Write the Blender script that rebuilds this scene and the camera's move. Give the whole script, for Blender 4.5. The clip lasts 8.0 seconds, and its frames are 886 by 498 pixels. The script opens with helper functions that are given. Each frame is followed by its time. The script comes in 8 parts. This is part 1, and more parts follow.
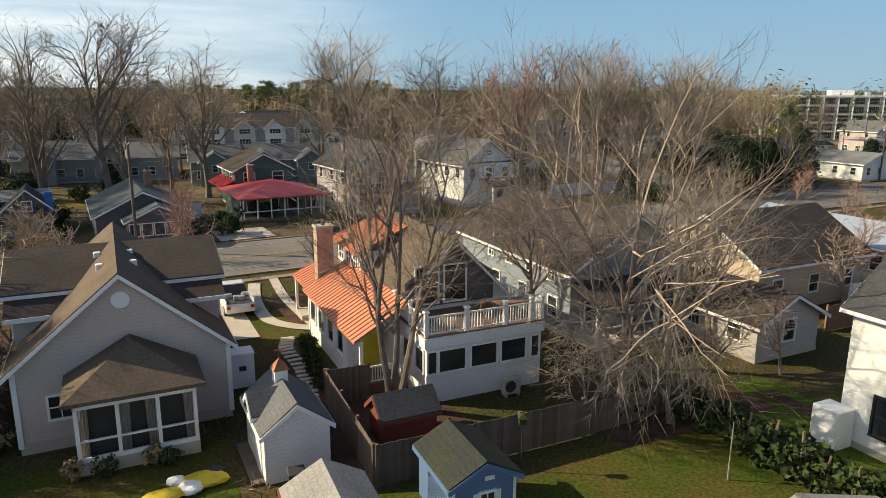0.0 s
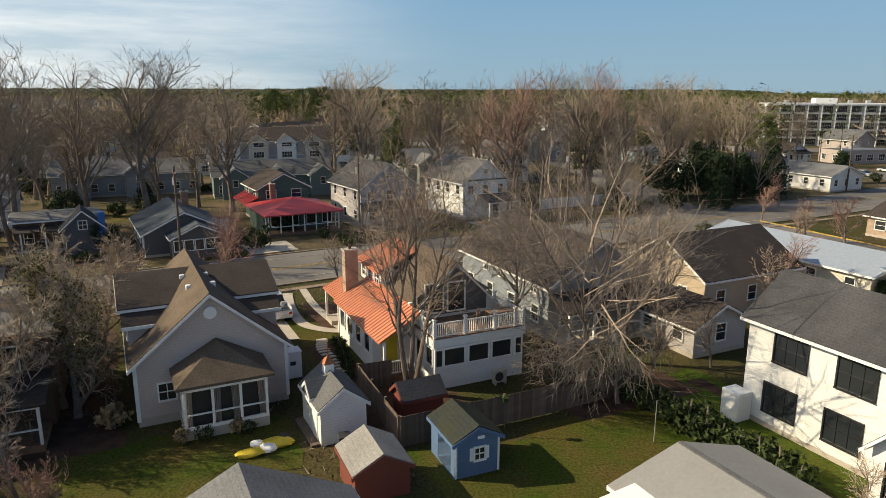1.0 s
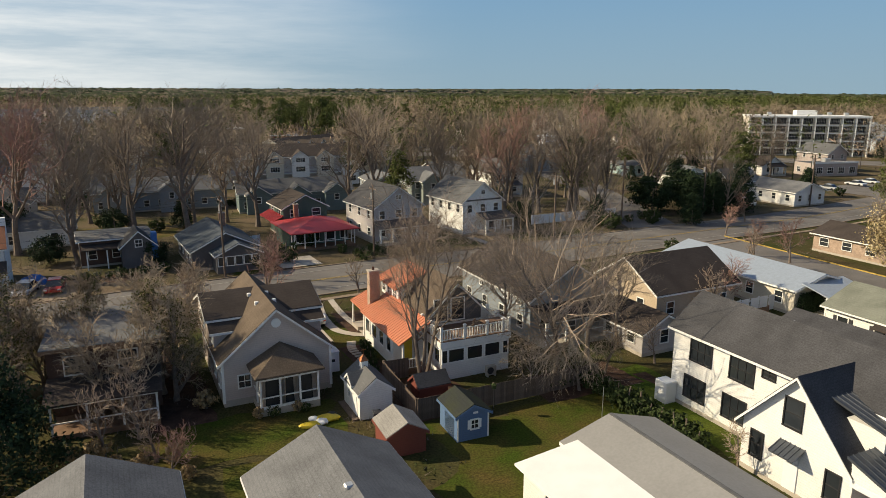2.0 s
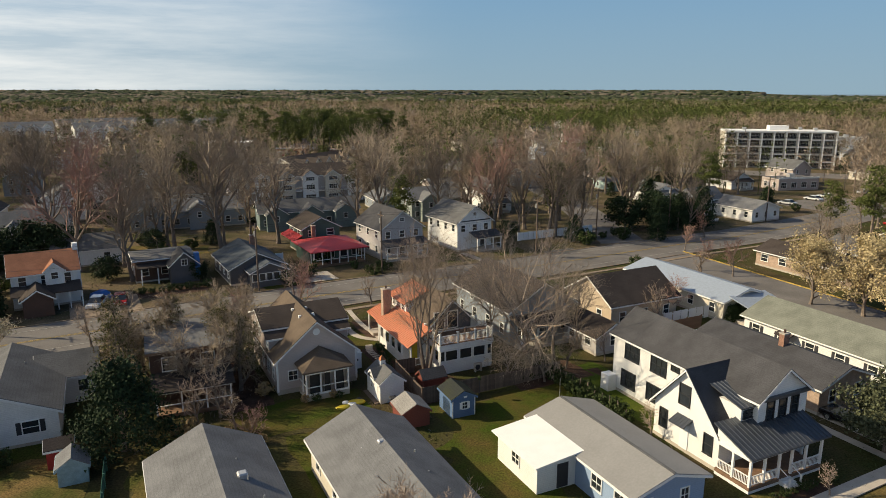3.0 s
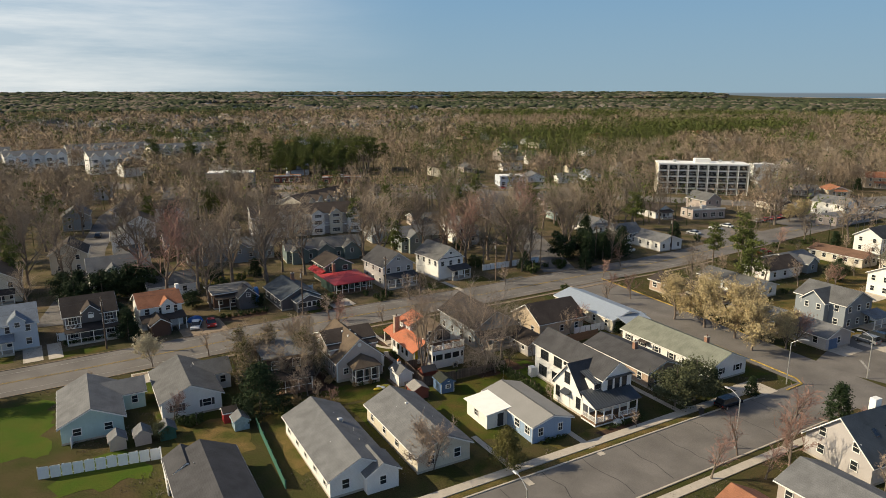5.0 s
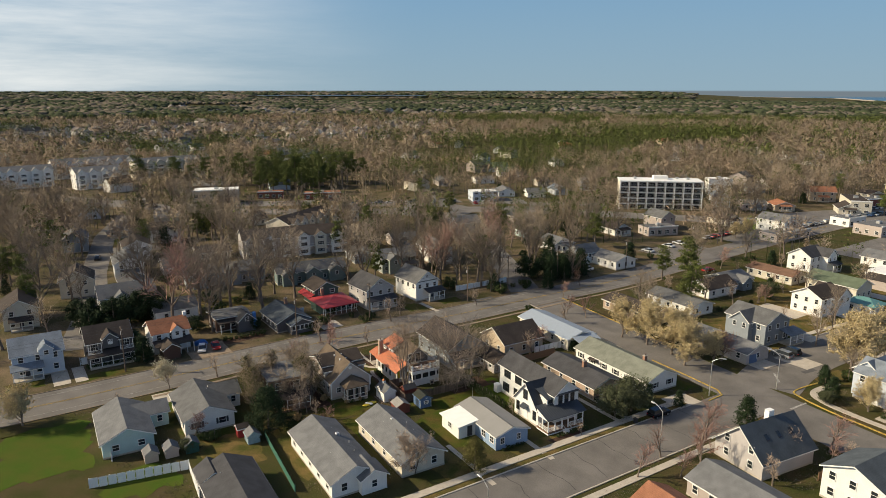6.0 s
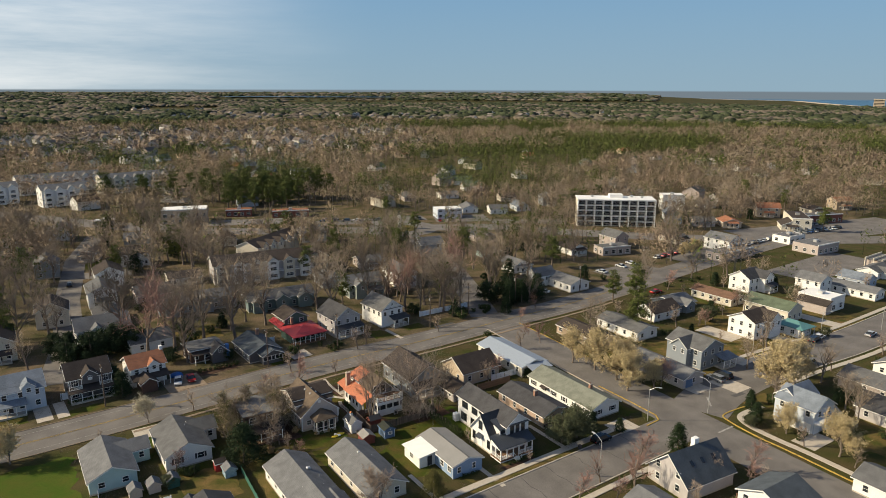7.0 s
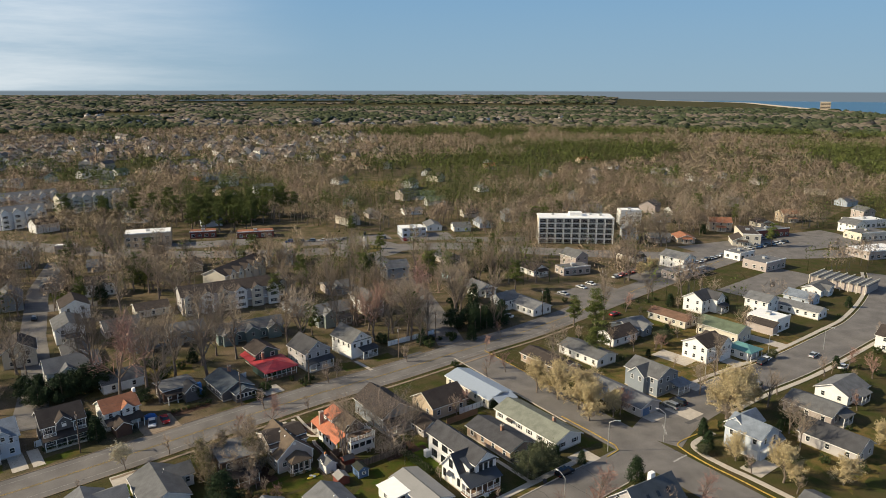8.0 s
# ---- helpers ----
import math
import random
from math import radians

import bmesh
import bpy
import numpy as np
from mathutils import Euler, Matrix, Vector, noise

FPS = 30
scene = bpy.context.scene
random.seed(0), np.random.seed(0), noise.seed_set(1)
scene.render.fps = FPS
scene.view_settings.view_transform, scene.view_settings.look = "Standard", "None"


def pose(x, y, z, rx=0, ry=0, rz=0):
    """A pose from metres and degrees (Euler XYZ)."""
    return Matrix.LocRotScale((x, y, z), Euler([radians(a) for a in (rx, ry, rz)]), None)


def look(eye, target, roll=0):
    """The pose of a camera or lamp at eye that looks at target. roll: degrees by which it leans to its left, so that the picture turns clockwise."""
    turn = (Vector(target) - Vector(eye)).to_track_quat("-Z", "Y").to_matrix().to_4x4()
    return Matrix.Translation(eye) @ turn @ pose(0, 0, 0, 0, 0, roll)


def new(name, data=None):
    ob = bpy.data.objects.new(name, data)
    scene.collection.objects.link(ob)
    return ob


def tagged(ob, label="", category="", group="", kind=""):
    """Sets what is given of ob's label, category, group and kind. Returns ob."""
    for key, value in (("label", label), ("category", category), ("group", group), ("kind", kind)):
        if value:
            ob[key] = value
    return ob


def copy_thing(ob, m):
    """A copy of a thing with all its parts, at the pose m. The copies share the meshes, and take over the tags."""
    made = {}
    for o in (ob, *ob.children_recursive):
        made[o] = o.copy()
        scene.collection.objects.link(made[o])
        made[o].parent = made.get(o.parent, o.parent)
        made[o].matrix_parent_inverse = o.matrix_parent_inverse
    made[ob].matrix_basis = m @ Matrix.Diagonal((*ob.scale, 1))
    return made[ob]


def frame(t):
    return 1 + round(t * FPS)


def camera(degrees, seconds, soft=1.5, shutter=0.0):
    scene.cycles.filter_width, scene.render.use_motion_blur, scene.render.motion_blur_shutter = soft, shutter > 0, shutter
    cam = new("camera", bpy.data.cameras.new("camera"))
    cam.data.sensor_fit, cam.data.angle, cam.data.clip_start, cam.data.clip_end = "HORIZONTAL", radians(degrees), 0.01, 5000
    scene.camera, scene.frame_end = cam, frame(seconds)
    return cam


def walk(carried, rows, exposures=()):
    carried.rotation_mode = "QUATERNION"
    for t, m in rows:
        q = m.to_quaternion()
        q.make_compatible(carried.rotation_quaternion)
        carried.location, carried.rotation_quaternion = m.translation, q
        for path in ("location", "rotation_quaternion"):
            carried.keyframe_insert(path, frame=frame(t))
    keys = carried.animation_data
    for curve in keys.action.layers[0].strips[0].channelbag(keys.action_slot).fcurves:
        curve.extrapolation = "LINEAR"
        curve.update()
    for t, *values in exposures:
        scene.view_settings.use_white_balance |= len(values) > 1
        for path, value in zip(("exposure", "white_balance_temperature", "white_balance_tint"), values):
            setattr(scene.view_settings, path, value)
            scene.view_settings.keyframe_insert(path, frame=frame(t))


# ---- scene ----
cam = camera(66.1, 8.0, 0.65)
PATH = [
    (0, (-0.209, 1.853, 14.337), (-0.167, 3.802, 13.892), 0.3),
    (0.5, (-0.386, -2.473, 15.903), (-0.344, -0.524, 15.454), 0.2),
    (1, (-0.664, -7.535, 18.014), (-0.622, -5.587, 17.565), 0.1),
    (1.5, (-1.059, -13.36, 20.349), (-1.017, -11.412, 19.896), 0.1),
    (3, (-1.901, -36.252, 29.601), (-1.847, -34.305, 29.149), -0.0),
    (3.5, (-2.477, -45.9, 33.29), (-2.411, -43.954, 32.837), -0.1),
    (4, (-3.481, -57.382, 37.603), (-3.398, -55.436, 37.149), -0.0),
    (4.5, (-4.783, -69.514, 42.493), (-4.677, -67.569, 42.039), 0.0),
    (6, (-7.711, -98.436, 60.147), (-7.507, -96.501, 59.685), 0.0),
    (6.5, (-7.234, -104.948, 65.685), (-6.986, -103.018, 65.222), 0.1),
    (7, (-7.217, -107.96, 71.667), (-6.921, -106.037, 71.204), 0.2),
    (7.5, (-8.022, -110.709, 77.502), (-7.675, -108.795, 77.039), 0.2),
    (8, (-9.151, -111.733, 82.791), (-8.747, -109.829, 82.33), 0.1),
]
walk(cam, [(t, look(eye, target, roll)) for t, eye, target, roll in PATH], [(0, 0.66, 6850, 8), (1.0, 0.46, 6850, 9), (2.2, 0.31, 6850, 10), (6.5, 0.31, 6800, 10), (8, 0.36, 6550, 10)])

# ---- world, sun ----
SUN_DIR = Vector((-0.85, 0.12, 0.50)).normalized()
world = bpy.data.worlds.new("world")
scene.world = world
world.use_nodes = True


def build_world():
    nt = world.node_tree
    nt.nodes.clear()
    N = nt.nodes.new
    out, bg = N("ShaderNodeOutputWorld"), N("ShaderNodeBackground")
    sky = N("ShaderNodeTexSky")
    sky.sky_type, sky.sun_disc = "NISHITA", False
    sky.sun_elevation = math.asin(SUN_DIR.z)
    sky.sun_rotation = math.atan2(SUN_DIR.x, SUN_DIR.y)
    sky.altitude, sky.air_density, sky.dust_density, sky.ozone_density = 0, 1.0, 0.4, 1.8
    co = N("ShaderNodeTexCoord")
    sep = N("ShaderNodeSeparateXYZ")
    nt.links.new(co.outputs["Generated"], sep.inputs[0])
    # thin streaky cloud
    mp = N("ShaderNodeMapping")
    mp.inputs["Scale"].default_value = (2.0, 2.0, 17.0)
    nz = N("ShaderNodeTexNoise")
    nz.inputs["Scale"].default_value, nz.inputs["Detail"].default_value, nz.inputs["Roughness"].default_value = 1.6, 7, 0.6
    nt.links.new(co.outputs["Generated"], mp.inputs[0])
    nt.links.new(mp.outputs[0], nz.inputs["Vector"])
    ramp = N("ShaderNodeMapRange")
    ramp.inputs[1].default_value, ramp.inputs[2].default_value = 0.38, 0.70
    ramp.inputs[3].default_value, ramp.inputs[4].default_value = 0.30, 0.85
    nt.links.new(nz.outputs[0], ramp.inputs[0])
    side = N("ShaderNodeMapRange")
    side.interpolation_type = "SMOOTHSTEP"
    side.inputs[1].default_value, side.inputs[2].default_value = 0.08, -0.60
    nt.links.new(sep.outputs[0], side.inputs[0])
    mul = N("ShaderNodeMath")
    mul.operation = "MULTIPLY"
    nt.links.new(ramp.outputs[0], mul.inputs[0])
    nt.links.new(side.outputs[0], mul.inputs[1])
    mix = N("ShaderNodeMixRGB")
    mix.inputs[2].default_value = (8.2, 8.3, 8.2, 1)
    nt.links.new(mul.outputs[0], mix.inputs[0])
    # pale blue air towards the skyline
    air = N("ShaderNodeMapRange")
    air.inputs[1].default_value, air.inputs[2].default_value = 0.05, 0.6
    air.inputs[3].default_value, air.inputs[4].default_value = 0.96, 0.0
    nt.links.new(sep.outputs[2], air.inputs[0])
    grad = N("ShaderNodeMapRange")
    grad.inputs[1].default_value, grad.inputs[2].default_value = 0.0, 0.30
    nt.links.new(sep.outputs[2], grad.inputs[0])
    tone = N("ShaderNodeMixRGB")
    tone.inputs[1].default_value, tone.inputs[2].default_value = (2.15, 3.25, 4.15, 1), (0.88, 2.55, 4.8, 1)
    nt.links.new(grad.outputs[0], tone.inputs[0])
    mixa = N("ShaderNodeMixRGB")
    nt.links.new(air.outputs[0], mixa.inputs[0])
    deep = N("ShaderNodeMixRGB")
    deep.blend_type = "MULTIPLY"
    deep.inputs[0].default_value = 1.0
    deep.inputs[2].default_value = (0.45, 0.60, 0.78, 1)
    nt.links.new(sky.outputs[0], deep.inputs[1])
    nt.links.new(deep.outputs[0], mixa.inputs[1])
    nt.links.new(tone.outputs[0], mixa.inputs[2])
    nt.links.new(mixa.outputs[0], mix.inputs[1])
    # distance below the skyline
    low = N("ShaderNodeMapRange")
    low.inputs[1].default_value, low.inputs[2].default_value = -0.0035, -0.0055
    nt.links.new(sep.outputs[2], low.inputs[0])
    mix2 = N("ShaderNodeMixRGB")
    mix2.inputs[2].default_value = (1.35, 1.7, 2.0, 1)
    nt.links.new(low.outputs[0], mix2.inputs[0])
    nt.links.new(mix.outputs[0], mix2.inputs[1])
    nt.links.new(mix2.outputs[0], bg.inputs[0])
    bg.inputs[1].default_value = 0.104
    nt.links.new(bg.outputs[0], out.inputs[0])


build_world()
sun = new("sun", bpy.data.lights.new("sun", "SUN"))
sun.data.energy, sun.data.angle, sun.data.color = 5.0, radians(0.6), (1.0, 0.865, 0.63)
sun.matrix_world = look(SUN_DIR * 200, (0, 0, 0))

# ---- materials ----
MATS = {}


def mat(name, col, rough=0.8, metal=0.0, var=0.25, scale=3.0, fine=40.0, bump=0.15, col2=None, rnd=0.0, island=0.0,
        bands=None, spec=0.4):
    """Procedural surface: stains at one scale, grain at another; bands = (axis, size, strength) for courses or laps."""
    m = bpy.data.materials.new(name)
    m.use_nodes = True
    nt = m.node_tree
    N, K = nt.nodes.new, nt.links.new
    b = nt.nodes["Principled BSDF"]
    b.inputs["Roughness"].default_value, b.inputs["Metallic"].default_value = rough, metal
    b.inputs["Specular IOR Level"].default_value = spec
    co = N("ShaderNodeTexCoord")
    n1, n2 = N("ShaderNodeTexNoise"), N("ShaderNodeTexNoise")
    n1.inputs["Scale"].default_value, n1.inputs["Detail"].default_value = scale, 5
    n2.inputs["Scale"].default_value, n2.inputs["Detail"].default_value = fine, 3
    K(co.outputs["Object"], n1.inputs["Vector"])
    K(co.outputs["Object"], n2.inputs["Vector"])
    c2 = col2 or tuple(c * (1 - var) for c in col)
    r1 = N("ShaderNodeMapRange")
    r1.inputs[1].default_value, r1.inputs[2].default_value = 0.34, 0.66
    K(n1.outputs[0], r1.inputs[0])
    mx = N("ShaderNodeMixRGB")
    mx.inputs[1].default_value, mx.inputs[2].default_value = (*col, 1), (*c2, 1)
    K(r1.outputs[0], mx.inputs[0])
    g = N("ShaderNodeMapRange")
    g.inputs[3].default_value, g.inputs[4].default_value = 1 - var * 0.8, 1 + var * 0.8
    g.inputs[1].default_value, g.inputs[2].default_value = 0.3, 0.7
    K(n2.outputs[0], g.inputs[0])
    vm = N("ShaderNodeVectorMath")
    vm.operation = "SCALE"
    K(mx.outputs[0], vm.inputs[0])
    K(g.outputs[0], vm.inputs["Scale"])
    last = vm.outputs[0]
    height = n2.outputs[0]
    if rnd or island:
        info = N("ShaderNodeObjectInfo") if rnd else N("ShaderNodeNewGeometry")
        rr = N("ShaderNodeMapRange")
        a = rnd or island
        rr.inputs[3].default_value, rr.inputs[4].default_value = 1 - a, 1 + a
        K(info.outputs["Random" if rnd else "Random Per Island"], rr.inputs[0])
        v2 = N("ShaderNodeVectorMath")
        v2.operation = "SCALE"
        K(last, v2.inputs[0])
        K(rr.outputs[0], v2.inputs["Scale"])
        last = v2.outputs[0]
    if bands:
        axis, size, strength = bands
        sp = N("ShaderNodeSeparateXYZ")
        K(co.outputs["Object"], sp.inputs[0])
        dv = N("ShaderNodeMath")
        dv.operation = "DIVIDE"
        dv.inputs[1].default_value = size
        K(sp.outputs["XYZ".index(axis)], dv.inputs[0])
        fr = N("ShaderNodeMath")
        fr.operation = "FRACT"
        K(dv.outputs[0], fr.inputs[0])
        rb = N("ShaderNodeMapRange")
        rb.inputs[1].default_value, rb.inputs[2].default_value = 0.0, 0.25
        rb.inputs[3].default_value, rb.inputs[4].default_value = 1 - strength, 1.0
        K(fr.outputs[0], rb.inputs[0])
        v3 = N("ShaderNodeVectorMath")
        v3.operation = "SCALE"
        K(last, v3.inputs[0])
        K(rb.outputs[0], v3.inputs["Scale"])
        last = v3.outputs[0]
        height = fr.outputs[0]
    K(last, b.inputs["Base Color"])
    if bump:
        bp = N("ShaderNodeBump")
        bp.inputs["Strength"].default_value, bp.inputs["Distance"].default_value = bump, 0.03
        K(height, bp.inputs["Height"])
        K(bp.outputs[0], b.inputs["Normal"])
    MATS[name] = m
    return m


def siding(name, col):
    return mat(name, col, 0.6, var=0.08, scale=0.7, fine=9, bump=0.25, bands=("Z", 0.16, 0.16))


def shingle(name, col, col2=None):
    return mat(name, col, 0.9, var=0.26, scale=0.55, fine=11, bump=0.12, col2=col2, bands=("Z", 0.12, 0.16), spec=0.1)


WHITE = siding("white_siding", (0.78, 0.77, 0.74))
CREAM = siding("cream_siding", (0.62, 0.57, 0.47))
GREY_W = siding("grey_siding", (0.46, 0.43, 0.42))
TAUPE = siding("taupe_siding", (0.42, 0.36, 0.33))
MINT = siding("mint_siding", (0.42, 0.56, 0.55))
BLUEG = siding("bluegrey_siding", (0.24, 0.27, 0.30))
LTBLUE = siding("pale_blue_siding", (0.50, 0.55, 0.62))
TEAL = siding("teal_siding", (0.15, 0.20, 0.20))
DKGREEN = siding("green_siding", (0.07, 0.12, 0.10))
NAVY = siding("blue_siding", (0.10, 0.17, 0.30))
DKBROWN = siding("brown_siding", (0.10, 0.055, 0.04))
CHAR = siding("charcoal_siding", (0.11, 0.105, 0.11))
TAN = siding("tan_siding", (0.50, 0.40, 0.29))
BARN = siding("barn_red_siding", (0.19, 0.055, 0.04))
TRIM = mat("white_trim", (0.80, 0.79, 0.76), 0.5, var=0.06, bump=0.03)
BRICK = mat("brick", (0.36, 0.20, 0.14), 0.9, var=0.3, scale=2, fine=12, bump=0.4, bands=("Z", 0.075, 0.3))
BRICK_T = mat("tan_brick", (0.46, 0.34, 0.26), 0.9, var=0.25, scale=2, fine=12, bump=0.4, bands=("Z", 0.075, 0.25))
R_GREY = shingle("grey_shingle", (0.135, 0.136, 0.138))
R_LGREY = shingle("light_grey_shingle", (0.17, 0.173, 0.178))
R_SMOOTH = mat("smooth_grey_roof_sheet", (0.26, 0.255, 0.245), 0.8, var=0.08, scale=0.4, fine=6, bump=0.03, spec=0.15)
SKYB = siding("sky_blue_siding", (0.27, 0.37, 0.52))
R_DARK = shingle("dark_shingle", (0.075, 0.075, 0.08))
R_SLATE = shingle("slate_shingle", (0.09, 0.105, 0.12))
R_BROWN = shingle("brown_shingle", (0.068, 0.056, 0.05))
R_TAN = shingle("tan_shingle", (0.135, 0.104, 0.078))
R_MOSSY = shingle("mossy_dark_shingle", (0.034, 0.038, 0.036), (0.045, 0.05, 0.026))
R_PALE = shingle("pale_weathered_shingle", (0.27, 0.26, 0.245))
TAUPE_W = siding("warm_taupe_siding", (0.54, 0.455, 0.41))
R_GREEN = shingle("green_grey_shingle", (0.21, 0.22, 0.18))
R_MOSS = shingle("green_shingle", (0.13, 0.16, 0.11))
R_RUST = shingle("rust_shingle", (0.33, 0.15, 0.09))
R_BLUE = shingle("blue_grey_shingle", (0.20, 0.23, 0.27))
M_RED = mat("red_metal_roof", (0.42, 0.045, 0.05), 0.45, var=0.12, bump=0.05)
M_ORANGE = mat("orange_metal_roof", (0.56, 0.20, 0.105), 0.5, var=0.14, scale=1.2, bump=0.05)
M_DARK = mat("dark_metal_roof", (0.10, 0.11, 0.125), 0.35, 0.5, var=0.12, bump=0.04)
M_SILVER = mat("silver_roof", (0.36, 0.41, 0.47), 0.45, 0.2, var=0.12, bump=0.04)
FLAT_W = mat("white_roof_coating", (0.82, 0.81, 0.78), 0.6, var=0.06, scale=1, bump=0.05)
GLASS = mat("window_glass", (0.025, 0.03, 0.035), 0.06, var=0.1, bump=0.0, spec=0.7)
BLACKF = mat("black_frame", (0.02, 0.02, 0.022), 0.5, var=0.1, bump=0.0)
SHUT = mat("dark_shutter", (0.035, 0.035, 0.04), 0.6, var=0.1, bump=0.05)
PORCH_SHADE = mat("porch_shade", (0.03, 0.03, 0.03), 0.6, var=0.2, bump=0.02)
CONC = mat("concrete", (0.46, 0.41, 0.345), 0.9, var=0.15, scale=1.0, fine=30, bump=0.15)
ASPH = mat("asphalt", (0.172, 0.159, 0.147), 0.92, var=0.3, scale=0.18, fine=22, bump=0.15, spec=0.3)
ASPH2 = mat("dark_asphalt", (0.10, 0.098, 0.097), 0.92, var=0.22, scale=0.3, fine=22, bump=0.15, spec=0.3)
TARSEAL = mat("tar_seal", (0.045, 0.044, 0.044), 0.8, var=0.2, bump=0.05)
YELLOW = mat("yellow_paint", (0.50, 0.34, 0.07), 0.8, var=0.5, scale=2, bump=0.05)
WPAINT = mat("road_paint", (0.40, 0.385, 0.36), 0.8, var=0.5, scale=2, bump=0.05)
GRASS = mat("lawn_grass", (0.042, 0.064, 0.008), 0.95, var=0.5, scale=0.33, fine=7, bump=0.6, col2=(0.082, 0.062, 0.019), spec=0.08)
LUSH = mat("lush_lawn_grass", (0.05, 0.088, 0.010), 0.95, var=0.4, scale=0.3, fine=7, bump=0.6, col2=(0.07, 0.085, 0.014), spec=0.08)
GRASS2 = mat("dormant_grass", (0.155, 0.105, 0.042), 0.95, var=0.5, scale=0.35, fine=6, bump=0.6, col2=(0.06, 0.064, 0.016), spec=0.08)
LITTER = mat("leaf_litter", (0.14, 0.104, 0.068), 0.95, var=0.45, scale=0.14, fine=3.5, bump=0.8, col2=(0.058, 0.056, 0.024), spec=0.06)
MULCH = mat("mulch", (0.085, 0.05, 0.034), 0.95, var=0.4, scale=1.2, fine=18, bump=0.6, spec=0.15)
GROUND = mat("ground_soil", (0.076, 0.058, 0.029), 0.95, var=0.5, scale=0.19, fine=5.5, bump=0.8, col2=(0.042, 0.05, 0.014), spec=0.06)
SANDY = mat("sandy_gravel", (0.27, 0.205, 0.145), 0.95, var=0.3, scale=0.5, fine=9, bump=0.4)
FIELD = mat("dry_field", (0.20, 0.145, 0.095), 0.95, var=0.25, scale=0.01, fine=0.2, bump=0.1)
WOOD_F = mat("weathered_wood", (0.15, 0.11, 0.085), 0.85, var=0.3, scale=2, fine=20, bump=0.3, rnd=0.25)
WOOD = mat("brown_wood", (0.22, 0.13, 0.08), 0.75, var=0.3, scale=2, fine=20, bump=0.2)
COPPER = mat("copper", (0.45, 0.18, 0.08), 0.45, 0.6, var=0.25, bump=0.05)
VINYL = mat("white_vinyl", (0.80, 0.80, 0.79), 0.45, var=0.05, bump=0.0)
BARK = mat("grey_bark", (0.215, 0.172, 0.14), 0.95, var=0.35, scale=2, fine=16, bump=0.5, spec=0.2)
TWIG_M = mat("grey_brown_twigs", (0.285, 0.232, 0.178), 0.95, var=0.2, scale=0.5, fine=3, bump=0.0, rnd=0.22, spec=0.1)
TWIG = mat("brown_twigs", (0.37, 0.288, 0.222), 0.95, var=0.2, scale=0.5, fine=3, bump=0.0, rnd=0.22, spec=0.1)
TWIG_R = mat("reddish_twigs", (0.33, 0.205, 0.17), 0.95, var=0.2, scale=0.5, fine=3, bump=0.0, rnd=0.15, spec=0.1)
TWIG_P = mat("pale_twigs", (0.36, 0.285, 0.205), 0.95, var=0.2, scale=0.5, fine=3, bump=0.0, rnd=0.15, spec=0.1)
BLOOM = mat("cream_blossom", (0.53, 0.43, 0.24), 0.9, var=0.2, scale=1, fine=4, bump=0.0, island=0.3, spec=0.1)
BLOOM_W = mat("white_blossom", (0.60, 0.54, 0.38), 0.9, var=0.2, scale=1, fine=4, bump=0.0, island=0.25, spec=0.1)
NEEDLE = mat("pine_needles", (0.105, 0.125, 0.036), 0.9, var=0.3, scale=0.6, fine=4, bump=0.0, island=0.3, spec=0.15)
NEEDLE_D = mat("dark_evergreen_leaves", (0.026, 0.045, 0.018), 0.85, var=0.3, scale=0.6, fine=4, bump=0.0, island=0.4, spec=0.2)
SHRUB = mat("shrub_leaves", (0.05, 0.07, 0.024), 0.9, var=0.3, scale=0.8, fine=4, bump=0.0, island=0.4, spec=0.15)
WOODS = mat("far_bare_crowns", (0.34, 0.258, 0.198), 0.95, var=0.2, scale=0.02, fine=0.12, bump=0.0, island=0.08, col2=(0.285, 0.238, 0.18), spec=0.05)
WOODS_G = mat("far_pine_crowns", (0.105, 0.125, 0.040), 0.95, var=0.3, scale=0.02, fine=0.9, bump=0.0, island=0.12, spec=0.05)
# duller, greyer than the nearer crowns: distance haze put into the colour
WOODS_F = mat("far_haze_crowns", (0.155, 0.125, 0.098), 0.95, var=0.25, scale=0.004, fine=0.03, bump=0.0, island=0.05, col2=(0.115, 0.105, 0.078), spec=0.05)
WOODS_GF = mat("far_haze_pine_crowns", (0.06, 0.072, 0.04), 0.95, var=0.3, scale=0.004, fine=0.03, bump=0.0, island=0.1, spec=0.05)
SEA = mat("sea_water", (0.05, 0.12, 0.19), 0.35, var=0.12, scale=0.004, fine=0.05, bump=0.1)
SAND = mat("beach_sand", (0.58, 0.47, 0.34), 0.95, var=0.1, scale=0.01, fine=0.3, bump=0.0)
RUBBER = mat("tyre_rubber", (0.02, 0.02, 0.02), 0.8, var=0.1, bump=0.0)
STEEL = mat("galvanised_steel", (0.55, 0.55, 0.54), 0.4, 0.6, var=0.1, bump=0.0)
LAMPG = mat("lamp_lens", (0.7, 0.7, 0.68), 0.2, var=0.05, bump=0.0)
REDLAMP = mat("red_lens", (0.4, 0.02, 0.02), 0.2, var=0.05, bump=0.0)
TARP = mat("yellow_vinyl", (0.70, 0.52, 0.04), 0.5, var=0.2, scale=2, bump=0.1)
BLUET = mat("blue_plastic", (0.03, 0.14, 0.40), 0.5, var=0.15, bump=0.05)
CURT = mat("cream_curtain", (0.55, 0.48, 0.42), 0.9, var=0.15, scale=6, bump=0.1)
